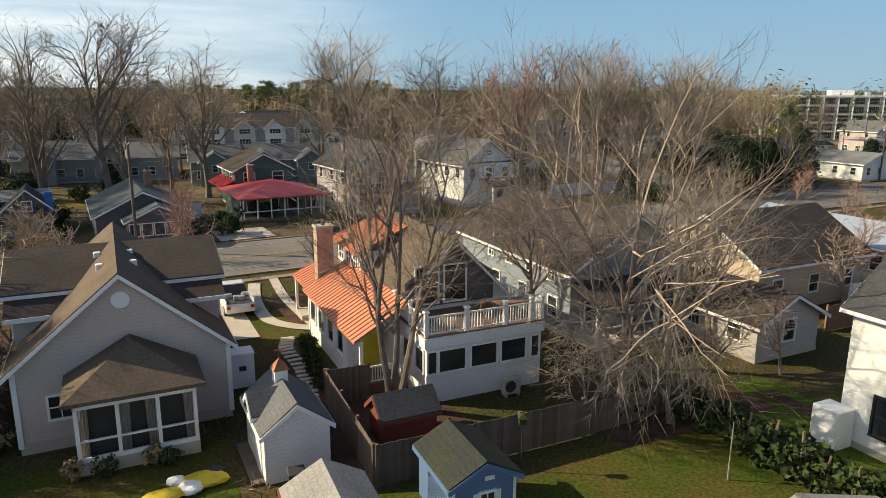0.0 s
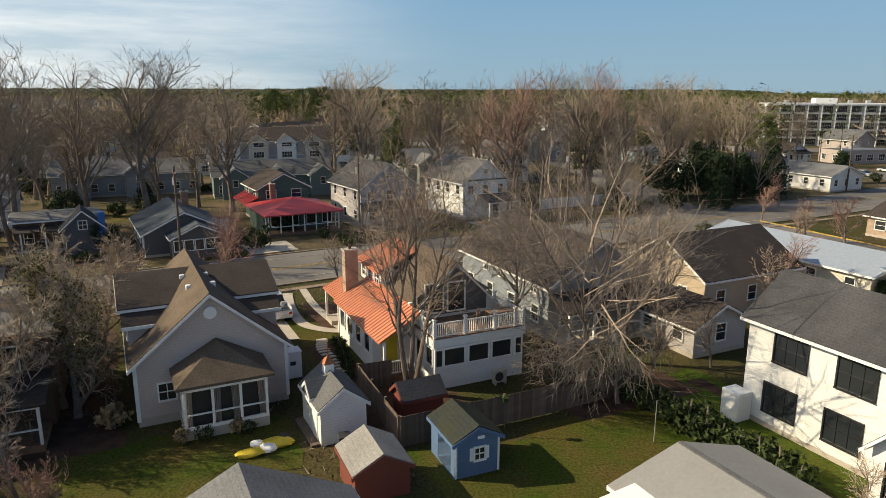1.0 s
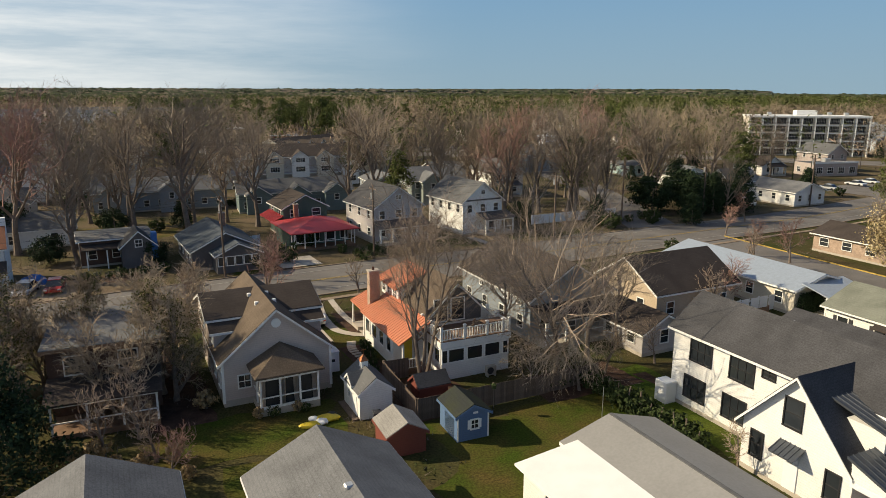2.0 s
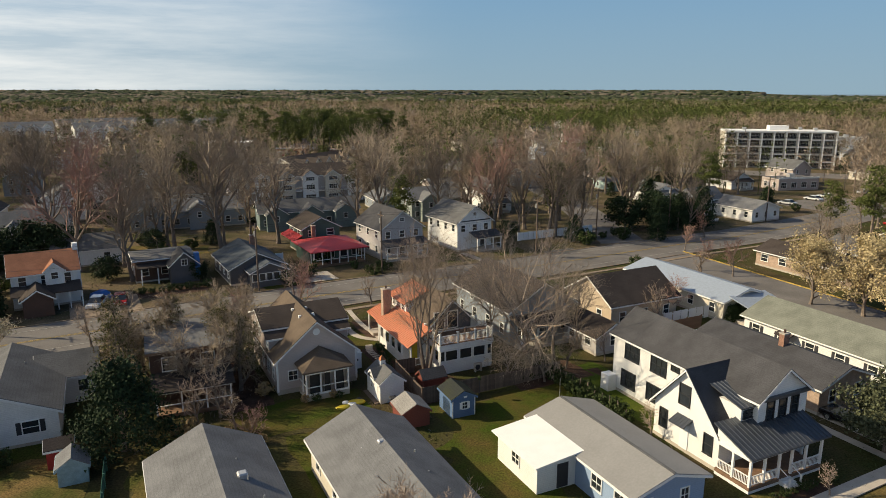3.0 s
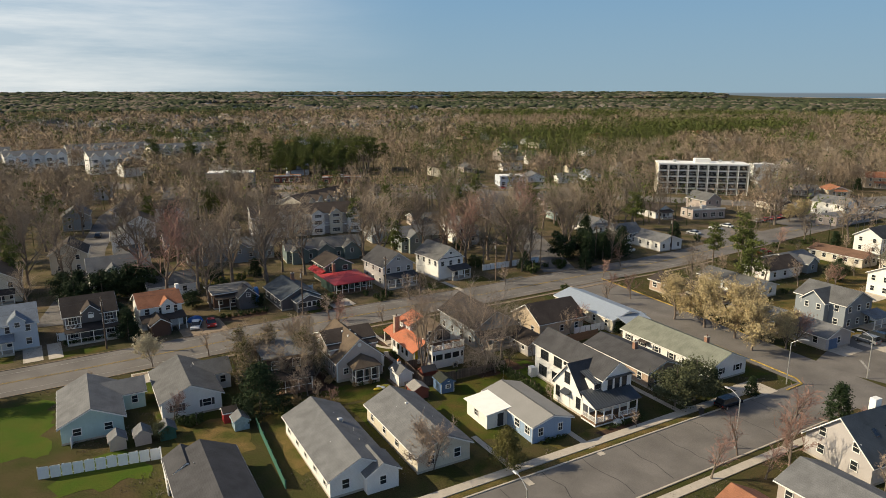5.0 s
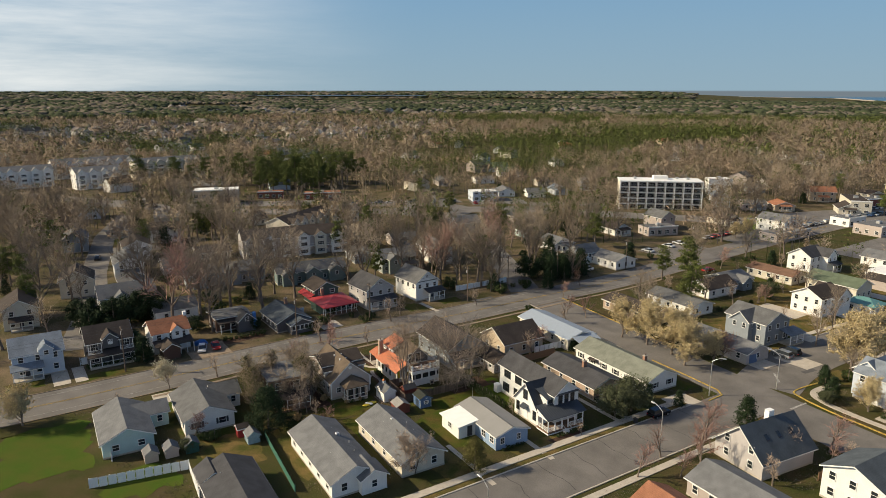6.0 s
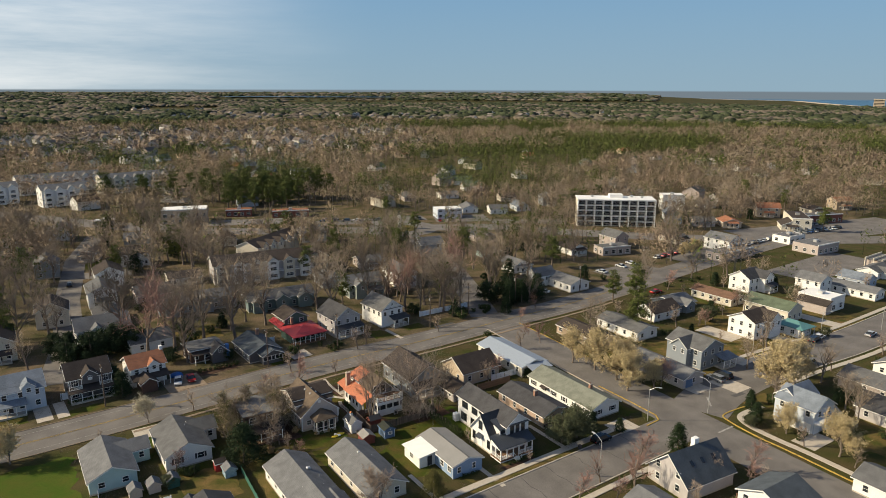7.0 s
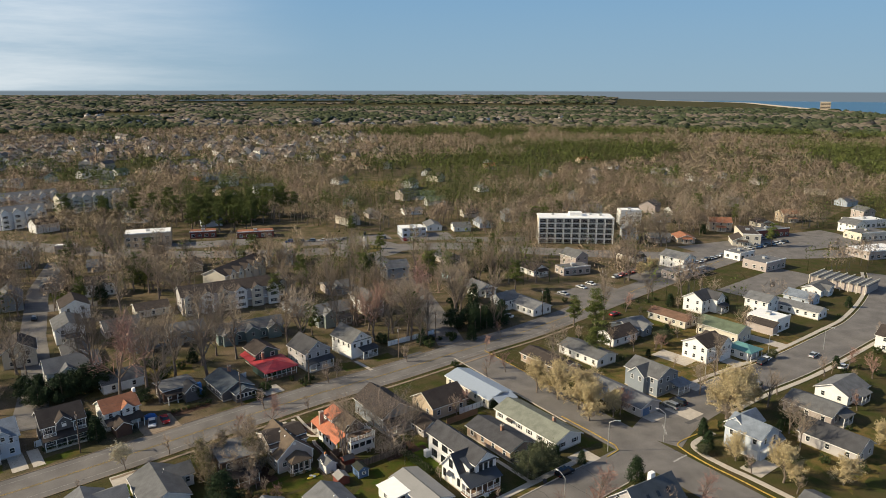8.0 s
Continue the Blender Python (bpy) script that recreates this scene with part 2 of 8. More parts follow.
PAINT = {c: mat(c + "_car_paint", v, 0.25, 0.2, var=0.04, bump=0.0, spec=0.6) for c, v in
         (("white", (0.75, 0.75, 0.75)), ("black", (0.015, 0.015, 0.018)), ("red", (0.35, 0.02, 0.02)),
          ("grey", (0.22, 0.23, 0.24)), ("silver", (0.5, 0.51, 0.52)), ("blue", (0.04, 0.09, 0.22)))}


# ---- mesh helpers ----


def part(name, bm, material, parent=None, label="", m=None):
    if isinstance(bm, bmesh.types.BMesh):
        me = bpy.data.meshes.new(name)
        bmesh.ops.recalc_face_normals(bm, faces=bm.faces)
        bm.to_mesh(me)
        bm.free()
        me.materials.append(material)
    else:
        me = bm
    ob = new(name, me)
    if parent:
        ob.parent = parent
    if m is not None:
        ob.matrix_basis = m
    if label:
        ob["label"] = label
    return ob


def thing(name, label, category, m, group="", kind=""):
    e = new(name)
    e.matrix_basis = m
    return tagged(e, label, category, group, kind)


def hexa(bm, pts):
    """Six-sided solid from eight corners: bottom four, then top four."""
    v = [bm.verts.new(p) for p in pts]
    for q in ((3, 2, 1, 0), (4, 5, 6, 7), (0, 1, 5, 4), (1, 2, 6, 5), (2, 3, 7, 6), (3, 0, 4, 7)):
        bm.faces.new([v[i] for i in q])


def box(bm, x0, x1, y0, y1, z0, z1):
    hexa(bm, [(x0, y0, z0), (x1, y0, z0), (x1, y1, z0), (x0, y1, z0), (x0, y0, z1), (x1, y0, z1), (x1, y1, z1), (x0, y1, z1)])
    return bm


def boxm(x0, x1, y0, y1, z0, z1):
    return box(bmesh.new(), x0, x1, y0, y1, z0, z1)


def prism(bm, pts, a, b, f):
    """Extrudes a polygon of 2D points between a and b; f(p, q, s) makes the 3D point."""
    lo, hi = [bm.verts.new(f(p, q, a)) for p, q in pts], [bm.verts.new(f(p, q, b)) for p, q in pts]
    n = len(pts)
    bm.faces.new(lo[::-1])
    bm.faces.new(hi)
    for i in range(n):
        bm.faces.new([lo[i], lo[(i + 1) % n], hi[(i + 1) % n], hi[i]])


def tube(bm, p, q, r0, r1, n=8):
    p, q = Vector(p), Vector(q)
    d = (q - p).normalized()
    s = d.orthogonal().normalized()
    t = d.cross(s)
    A = [bm.verts.new(p + (s * math.cos(6.2832 * i / n) + t * math.sin(6.2832 * i / n)) * r0) for i in range(n)]
    B = [bm.verts.new(q + (s * math.cos(6.2832 * i / n) + t * math.sin(6.2832 * i / n)) * r1) for i in range(n)]
    for i in range(n):
        bm.faces.new([A[i], A[(i + 1) % n], B[(i + 1) % n], B[i]])
    bm.faces.new(A[::-1])
    bm.faces.new(B)
    return bm


def rough_edges(bm, w):
    bmesh.ops.bevel(bm, geom=list(bm.edges), offset=w, segments=1, affect="EDGES")
    return bm


# ---- houses ----
WIN = {}


def window(parent, x, y, z, w, h, face, style="grid", frame_mat=None, shutters=None):
    """A framed window centred at (x, y, z) on a wall that faces face degrees (0: +x)."""
    fm = frame_mat or TRIM
    key = (round(w, 2), round(h, 2), style, fm.name)
    if key not in WIN:
        f = bmesh.new()
        e = 0.09
        box(f, -w / 2 - e, w / 2 + e, -0.03, 0.07, h / 2, h / 2 + e)
        box(f, -w / 2 - e, w / 2 + e, -0.03, 0.10, -h / 2 - e, -h / 2)
        box(f, -w / 2 - e, -w / 2, -0.03, 0.07, -h / 2, h / 2)
        box(f, w / 2, w / 2 + e, -0.03, 0.07, -h / 2, h / 2)
        if style in ("grid", "sash", "four"):
            box(f, -w / 2, w / 2, -0.03, 0.05, -0.025, 0.025)
        if style in ("grid", "four"):
            for k in range(1, max(2, round(w / 0.55))):
                px = -w / 2 + w * k / max(2, round(w / 0.55))
                box(f, px - 0.02, px + 0.02, -0.03, 0.045, -h / 2, -0.025)
                box(f, px - 0.02, px + 0.02, -0.03, 0.045, 0.025, h / 2)
        p = bmesh.new()
        box(p, -w / 2, w / 2, -0.03, 0.015, -h / 2, h / 2)
        me = []
        for nm, bm, mt in (("window", f, fm), ("pane", p, GLASS)):
            bmesh.ops.recalc_face_normals(bm, faces=bm.faces)
            d = bpy.data.meshes.new(nm)
            bm.to_mesh(d)
            bm.free()
            d.materials.append(mt)
            me.append(d)
        WIN[key] = me
    m = pose(x, y, z, 0, 0, face - 90)
    fr = part("window", WIN[key][0], None, parent, m=m)
    part("pane", WIN[key][1], None, fr)
    if shutters:
        for s in (-1, 1):
            c = s * (w / 2 + 0.09 + 0.2)
            part("shutter", boxm(c - 0.19, c + 0.19, 0.0, 0.05, -h / 2, h / 2), shutters, fr)
    return fr


def gable(parent, cx, cy, W, L, eave, rise, wall, roof, axis="y", over=0.4, base=0.0, trim=None, ribs=0.0, gw=None, name="wall"):
    """A gabled block: wall, roof and white rake boards. W across the ridge, L along it."""
    a = cy if axis == "y" else cx
    if axis == "y":
        f = lambda p, q, s: (cx + p, cy + s, q)
    else:
        f = lambda p, q, s: (cx + s, cy - p, q)
    k = rise / (W / 2)
    bm = bmesh.new()
    prism(bm, [(-W / 2, base), (W / 2, base), (W / 2, eave), (0, eave + rise), (-W / 2, eave)], -L / 2, L / 2, f)
    part(name, bm, wall, parent)
    t = 0.16
    bm = bmesh.new()
    e = W / 2 + over
    prism(bm, [(-e, eave - over * k + 0.02), (0, eave + rise + 0.02), (e, eave - over * k + 0.02), (e, eave - over * k + t),
               (0, eave + rise + t * 1.1), (-e, eave - over * k + t)], -L / 2 - over, L / 2 + over, f)
    if ribs:
        n = int((L + 2 * over) / ribs)
        for i in range(n + 1):
            s = -L / 2 - over + 0.03 + i * (L + 2 * over - 0.06) / n
            for sg in (-1, 1):
                prism(bm, [(sg * 0.05, eave + rise + t * 1.0), (sg * e, eave - over * k + t - 0.01), (sg * e, eave - over * k + t + 0.05),
                           (sg * 0.05, eave + rise + t * 1.1 + 0.04)], s - 0.025, s + 0.025, f)
    part("roof", bm, roof, parent)
    tm = trim or TRIM
    bm = bmesh.new()
    for sg in (-1, 1):
        for s in (-1, 1):
            y0 = s * (L / 2 + over)
            prism(bm, [(sg * (e + 0.02), eave - over * k - 0.1), (0, eave + rise - 0.08), (0, eave + rise + 0.1), (sg * (e + 0.02), eave - over * k + 0.1)],
                  y0, y0 + s * 0.04, f)
        prism(bm, [(sg * e, eave - over * k - 0.06), (sg * (e + 0.045), eave - over * k - 0.06), (sg * (e + 0.045), eave - over * k + 0.1), (sg * e, eave - over * k + 0.1)],
              -L / 2 - over, L / 2 + over, f)
    part("trim", bm, tm, parent)


def hip(parent, x0, x1, y0, y1, eave, rise, roof, over=0.3, ridge=0.0):
    """A hipped roof over a rectangle, open below."""
    bm = bmesh.new()
    a, b, c, d = x0 - over, x1 + over, y0 - over, y1 + over
    mx, my = (a + b) / 2, (c + d) / 2
    lo = [bm.verts.new(p) for p in ((a, c, eave), (b, c, eave), (b, d, eave), (a, d, eave))]
    mid = [bm.verts.new((v.co.x, v.co.y, eave + 0.15)) for v in lo]
    if b - a > d - c:
        h = (b - a - (d - c)) / 2 + ridge
        r = [bm.verts.new((mx - h, my, eave + rise)), bm.verts.new((mx + h, my, eave + rise))]
        fs = ([0, 1, "b", "a"], [1, 2, "b"], [2, 3, "a", "b"], [3, 0, "a"])
    else:
        h = (d - c - (b - a)) / 2 + ridge
        r = [bm.verts.new((mx, my - h - 0.01, eave + rise)), bm.verts.new((mx, my + h + 0.01, eave + rise))]
        fs = ([0, 1, "a"], [1, 2, "b", "a"], [2, 3, "b"], [3, 0, "a", "b"])
    for q in fs:
        bm.faces.new([mid[i] if isinstance(i, int) else r["ab".index(i)] for i in q])
    for i in range(4):
        bm.faces.new([lo[i], lo[(i + 1) % 4], mid[(i + 1) % 4], mid[i]])
    bm.faces.new(lo[::-1])
    part("roof", bm, roof, parent)


def slope(parent, pts, roof, t=0.12, ribs=0.0, name="roof"):
    """A single roof plane through four corners: eave start, eave end, top end, top start."""
    bm = bmesh.new()
    P = [Vector(p) for p in pts]
    up = Vector((0, 0, t))
    hexa(bm, [*P, *[p + up for p in P]])
    ob = part(name, bm, roof, parent)
    if ribs:
        n = max(2, int((P[1] - P[0]).length / ribs))
        s = (P[1] - P[0]).normalized() * 0.03
        a, b = P[0], P[3]
        rb = bmesh.new()
        hexa(rb, [a - s + up * 0.9, a + s + up * 0.9, b + s + up * 0.9, b - s + up * 0.9, a - s + up * 1.5, a + s + up * 1.5, b + s + up * 1.5, b - s + up * 1.5])
        me = rb
        for i in range(n + 1):
            o = part("seam", me, roof, ob, m=Matrix.Translation((P[1] - P[0]) * (i / n)))
            me = o.data
    return ob


def chimney(parent, x, y, z0, z1, w, d, material):
    bm = boxm(x - w / 2, x + w / 2, y - d / 2, y + d / 2, z0, z1)
    c = part("chimney", bm, material, parent)
    part("cap", boxm(x - w / 2 - 0.06, x + w / 2 + 0.06, y - d / 2 - 0.06, y + d / 2 + 0.06, z1, z1 + 0.12), CONC, c)
    part("flue", tube(bmesh.new(), (x, y, z1 + 0.1), (x, y, z1 + 0.45), 0.13, 0.12), DKBROWN, c)


def vent(parent, x, y, z):
    part("roof_vent", tube(bmesh.new(), (x, y, z), (x, y, z + 0.45), 0.06, 0.06, 6), STEEL, parent)


def auto_windows(parent, cx, cy, W, L, eave, axis="y", rows=(1.5,), w=0.9, h=1.2, every=3.0, sides="SWEN", base=0.0, style="sash", frame_mat=None, shutters=None):
    hx, hy = (W / 2, L / 2) if axis == "y" else (L / 2, W / 2)
    for sd in sides:
        run = hx if sd in "SN" else hy
        n = max(1, int(2 * run / every))
        for z in rows:
            for i in range(n):
                s = -run + (i + 0.5) * 2 * run / n
                x, y, fc = {"S": (s, -hy, 270), "N": (s, hy, 90), "W": (-hx, s, 180), "E": (hx, s, 0)}[sd]
                window(parent, cx + x, cy + y, base + z, w, h, fc, style, frame_mat, shutters)


def posts(parent, pts, h, w=0.16, z0=0.0, material=None, name="post"):
    for x, y in pts:
        part(name, boxm(x - w / 2, x + w / 2, y - w / 2, y + w / 2, z0, h), material or TRIM, parent)


def railing(parent, a, b, z, h=0.95, step=0.14, material=None, deep=True):
    """Top and bottom rail with upright balusters between two plan points."""
    a, b = Vector((*a, z)), Vector((*b, z))
    ln = (b - a).length
    ang = math.degrees(math.atan2(b.y - a.y, b.x - a.x))
    m = pose(a.x, a.y, z, 0, 0, ang)
    mt = material or TRIM
    bm = bmesh.new()
    box(bm, 0, ln, -0.04, 0.04, h - 0.07, h)
    r = part("railing", bm, mt, parent, m=m)
    part("bottom_rail", boxm(0, ln, -0.03, 0.03, 0.08, 0.14), mt, r)
    n = int(ln / step)
    me = None
    for i in range(1, n):
        o = part("baluster", me or boxm(-0.02, 0.02, -0.02, 0.02, 0.14, h - 0.07), mt, r, m=pose(i * ln / n, 0, 0))
        me = o.data


def simple_house(name, label, x, y, rot, W, L, eave, rise, wall, roof, axis="y", rows=(1.6,), every=3.0, sides="SW", chim=None,
                 porch=None, wings=(), shutters=None, style="sash", over=0.4, group="", cat="house", dormers=(), ribs=0.0, front=None, w=0.9, h=1.2):
    e = thing(name, label, cat, pose(x, y, 0, 0, 0, rot), group)
    gable(e, 0, 0, W, L, eave, rise, wall, roof, axis, over, ribs=ribs)
    part("foundation", boxm(-(W if axis == "y" else L) / 2 - 0.03, (W if axis == "y" else L) / 2 + 0.03, -(L if axis == "y" else W) / 2 - 0.03,
                            (L if axis == "y" else W) / 2 + 0.03, -0.2, 0.3), CONC, e)
    auto_windows(e, 0, 0, W, L, eave, axis, rows, w, h, every, sides, style=style, shutters=shutters)
    if chim:
        chimney(e, chim[0], chim[1], chim[2], chim[3], 0.7, 0.6, BRICK)
    for (cx, cy, w2, l2, ev, rs, ax) in wings:
        gable(e, cx, cy, w2, l2, ev, rs, wall, roof, ax, over * 0.8)
        auto_windows(e, cx, cy, w2, l2, ev, ax, (ev - 1.1,), 0.8, 1.1, 2.4, "S" if ax == "y" else "SW", style=style)
    for (cx, cy, w2, l2, ev, rs, ax) in dormers:
        gable(e, cx, cy, w2, l2, ev, rs, wall, roof, ax, 0.2, base=ev - 2.0, name="dormer")
        auto_windows(e, cx, cy, w2, l2, ev, ax, (ev - 0.7,), 0.8, 0.9, 1.6, "S" if ax == "y" else "W", style=style)
    if porch:
        x0, x1, y0, y1, ph, pmat = porch
        part("porch_floor", boxm(x0, x1, y0, y1, 0, 0.45), CONC, e)
        slope(e, [(x0 - 0.3, y0 - 0.3, ph), (x1 + 0.3, y0 - 0.3, ph), (x1 + 0.3, y1, ph + 0.75), (x0 - 0.3, y1, ph + 0.75)], pmat)
        part("beam", boxm(x0, x1, y0, y0 + 0.15, ph - 0.25, ph), TRIM, e)
        n = max(2, round((x1 - x0) / 2.2))
        posts(e, [(x0 + 0.1 + i * (x1 - x0 - 0.2) / n, y0 + 0.12) for i in range(n + 1)], ph, 0.16, 0.45)
        bm = bmesh.new()
        box(bm, x0, x1, y0 + 0.1, y0 + 0.15, 1.25, 1.33)
        part("porch_rail", bm, TRIM, e)
        part("door", boxm((x0 + x1) / 2 - 0.45, (x0 + x1) / 2 + 0.45, y1 - 0.02, y1 + 0.05, 0.45, 2.5), SHUT, e)
    return e

# ---- ground, roads, water ----


def sheet(name, pts, z, material, label, category="ground", kind="structure", thick=0.0):
    bm = bmesh.new()
    if thick:
        prism(bm, pts, z - thick, z, lambda p, q, s: (p, q, s))
    else:
        bm.faces.new([bm.verts.new((x, y, z)) for x, y in pts])
    ob = part(name, bm, material)
    if not thick:
        for p in ob.data.polygons:
            if p.normal.z < 0:
                ob.data.flip_normals()
                break
    return tagged(ob, label, category, "", kind)


def make_ground():
    bm = bmesh.new()
    rings = [0, 60, 140, 260, 420, 700, 1200, 2000, 3000, 4000, 4600, 4920]
    n = 96
    prev = None
    for r in rings:
        row = []
        for i in range(n if r else 1):
            a = 6.28318 * i / n
            x, y = r * math.sin(a), r * math.cos(a)
            # low rise of the land towards the far inland side
            inland = min(1, max(0, (0.52 - a) / 0.12)) if a < 3.14 else min(1, max(0, (a - 3.3) / 0.2))
            z = -0.0 + inland * 25 * max(0, (r - 2200) / 2700) ** 1.3 if r > 2200 else 0.0
            row.append(bm.verts.new((x, y, z)))
        if prev:
            for i in range(n):
                if len(prev) == 1:
                    bm.faces.new([prev[0], row[i], row[(i + 1) % n]])
                else:
                    bm.faces.new([prev[i], row[i], row[(i + 1) % n], prev[(i + 1) % n]])
        prev = row
    tagged(part("ground", bm, GROUND), "flat ground of dormant grass and leaf litter", "ground", "", "structure")


make_ground()


def strip(name, pts, width, z, material, label, category="road", thick=0.0, kind="structure", offset=0.0):
    """A band of constant width along a polyline."""
    P = [Vector((*p, 0)) for p in pts]
    bm = bmesh.new()
    L, R = [], []
    for i, p in enumerate(P):
        d = (P[min(i + 1, len(P) - 1)] - P[max(i - 1, 0)]).normalized()
        nrm = Vector((-d.y, d.x, 0))
        L.append(p + nrm * (offset + width / 2))
        R.append(p + nrm * (offset - width / 2))
    tl, tr = [bm.verts.new((v.x, v.y, z)) for v in L], [bm.verts.new((v.x, v.y, z)) for v in R]
    for i in range(len(P) - 1):
        bm.faces.new([tr[i], tr[i + 1], tl[i + 1], tl[i]])
    if thick:
        bl, br = [bm.verts.new((v.x, v.y, z - thick)) for v in L], [bm.verts.new((v.x, v.y, z - thick)) for v in R]
        for i in range(len(P) - 1):
            bm.faces.new([tl[i], tl[i + 1], bl[i + 1], bl[i]])
            bm.faces.new([tr[i + 1], tr[i], br[i], br[i + 1]])
    return tagged(part(name, bm, material), label, category, "", kind)


U, V = Vector((0.906, 0.423)), Vector((-0.423, 0.906))


def smooth(pts, n=6):
    out = []
    for i in range(len(pts) - 1):
        p0, p1, p2, p3 = (Vector(pts[max(0, min(len(pts) - 1, i + k))]) for k in (-1, 0, 1, 2))
        for j in range(n):
            t = j / n
            out.append(tuple(0.5 * ((2 * p1) + (p2 - p0) * t + (2 * p0 - 5 * p1 + 4 * p2 - p3) * t * t + (3 * p1 - p0 - 3 * p2 + p3) * t ** 3)))
    return out + [tuple(pts[-1])]


MAIN = smooth([(-260, -20), (-150, 8), (-95, 21), (-76, 29), (-56, 39.5), (-33, 52.5), (-8.7, 65.5), (16, 77), (45, 92), (67, 103), (94, 119.5), (127, 140.5), (165, 163), (209, 187), (260, 214)])
NEAR = [(-255, -140.6), (-75, -51.4), (-30, -29.1), (3, -12.7), (30, 0.7), (55, 13.1), (66, 18.5)]
CROSS = [(41.5, 85.5), (50, 64), (60, 39), (67, 21.5), (76, -1), (92, -41)]
EAST = smooth([(72, 24), (84, 34), (107, 46), (135, 57), (170, 74), (192, 86), (225, 112), (250, 140)])
NORTH = [(38, 95), (37.8, 134), (37, 154), (30, 205), (24, 225)]
CITY = smooth([(-240, 330), (-160, 285), (-90, 250), (-20, 238), (22, 238), (70, 236), (120, 212), (182, 190), (250, 180), (360, 170)])
strip("road_main", MAIN, 12.5, 0.03, ASPH, "wide grey asphalt street with worn surface", "road")
strip("road_near", NEAR, 10.4, 0.034, ASPH, "grey asphalt residential street with cracks", "road")
strip("road_cross", CROSS, 11.5, 0.038, ASPH, "grey asphalt cross street", "road")
strip("road_east", EAST, 13.0, 0.042, ASPH, "grey asphalt residential street", "road")
strip("road_north", NORTH, 9.5, 0.046, ASPH, "narrow asphalt street between trees", "road")
strip("road_city", CITY, 16, 0.05, ASPH, "broad asphalt avenue by the shops", "road")
strip("road_inland", [(-78, 60), (-86, 92), (-100, 130), (-118, 190), (-126, 240)], 8, 0.055, ASPH, "narrow asphalt lane between houses", "road")
for nm, line, off in (("centre_line", MAIN, 0.15), ("centre_line", MAIN, -0.15)):
    strip(nm, line, 0.1, 0.062, YELLOW, "worn yellow centre line painted on asphalt", "road marking", offset=off)
for off in (-4.2, 4.2):
    strip("edge_line", MAIN[8:60], 0.12, 0.062, WPAINT, "worn white edge line painted on asphalt", "road marking", offset=off)
sheet("woodland_floor", [(x, y + 2) for x, y in MAIN[::3]] + [(420, 330), (480, 620), (-480, 620), (-420, 60)], 0.008, LITTER, "brown leaf litter under bare trees")
# kerbs and pavements
strip("kerb", NEAR[:-1], 0.25, 0.14, CONC, "pale concrete kerb along the street", "kerb", 0.14, offset=5.3)
strip("pavement", NEAR[:-1], 1.5, 0.13, CONC, "pale concrete pavement slabs", "pavement", 0.12, offset=7.4)
strip("verge", NEAR[:-1], 0.9, 0.10, GRASS2, "thin strip of dormant grass by the kerb", "grass", 0.1, offset=6.0)
strip("kerb", NEAR[:-1], 0.25, 0.14, CONC, "pale concrete kerb along the street", "kerb", 0.14, offset=-5.3)
strip("pavement", NEAR[:-1], 1.3, 0.13, CONC, "pale concrete pavement slabs", "pavement", 0.12, offset=-7.1)
strip("kerb", CROSS[:3], 0.25, 0.15, YELLOW, "kerb painted worn yellow", "kerb", 0.15, offset=5.9)
strip("kerb", CROSS[:3], 0.25, 0.15, CONC, "pale concrete kerb", "kerb", 0.15, offset=-5.9)
strip("kerb", smooth([(84, 24.5), (77, 21.5), (76.3, 18.5), (78.5, 11), (82, 3.0), (94, -27)]), 0.3, 0.15, YELLOW, "curved kerb painted worn yellow", "kerb", 0.15)
strip("pavement", smooth([(88, 24), (80.5, 20.5), (79.5, 16), (82, 9), (85.5, 1.5), (97, -27)]), 1.4, 0.13, CONC, "curved pale concrete pavement", "pavement", 0.12)
strip("kerb", [(57.3, 19), (61.2, 21.2), (61.5, 23.5), (58.5, 31), (54.5, 40)], 0.28, 0.15, YELLOW, "kerb painted worn yellow at the corner", "kerb", 0.15)
strip("kerb", EAST[9:], 0.25, 0.15, CONC, "pale concrete kerb", "kerb", 0.15, offset=6.6)
strip("pavement", EAST[9:], 1.4, 0.13, CONC, "pale concrete pavement", "pavement", 0.12, offset=8.4)
strip("kerb", EAST[9:], 0.25, 0.15, CONC, "pale concrete kerb", "kerb", 0.15, offset=-6.6)
strip("pavement", EAST[9:], 1.4, 0.13, CONC, "pale concrete pavement", "pavement", 0.12, offset=-8.4)
strip("pavement", MAIN[24:58], 0.8, 0.10, SANDY, "worn sandy pavement along the street", "pavement", 0.1, offset=-8.2)
strip("kerb", MAIN[12:84], 0.2, 0.13, SANDY, "low concrete kerb", "kerb", 0.13, offset=-6.35)
strip("kerb", MAIN[12:50], 0.2, 0.13, SANDY, "low concrete kerb", "kerb", 0.13, offset=6.35)


def rect(cx, cy, w, l, rot):
    c, s = math.cos(radians(rot)), math.sin(radians(rot))
    return [(cx + a * w / 2 * c - b * l / 2 * s, cy + a * w / 2 * s + b * l / 2 * c) for a, b in ((-1, -1), (1, -1), (1, 1), (-1, 1))]


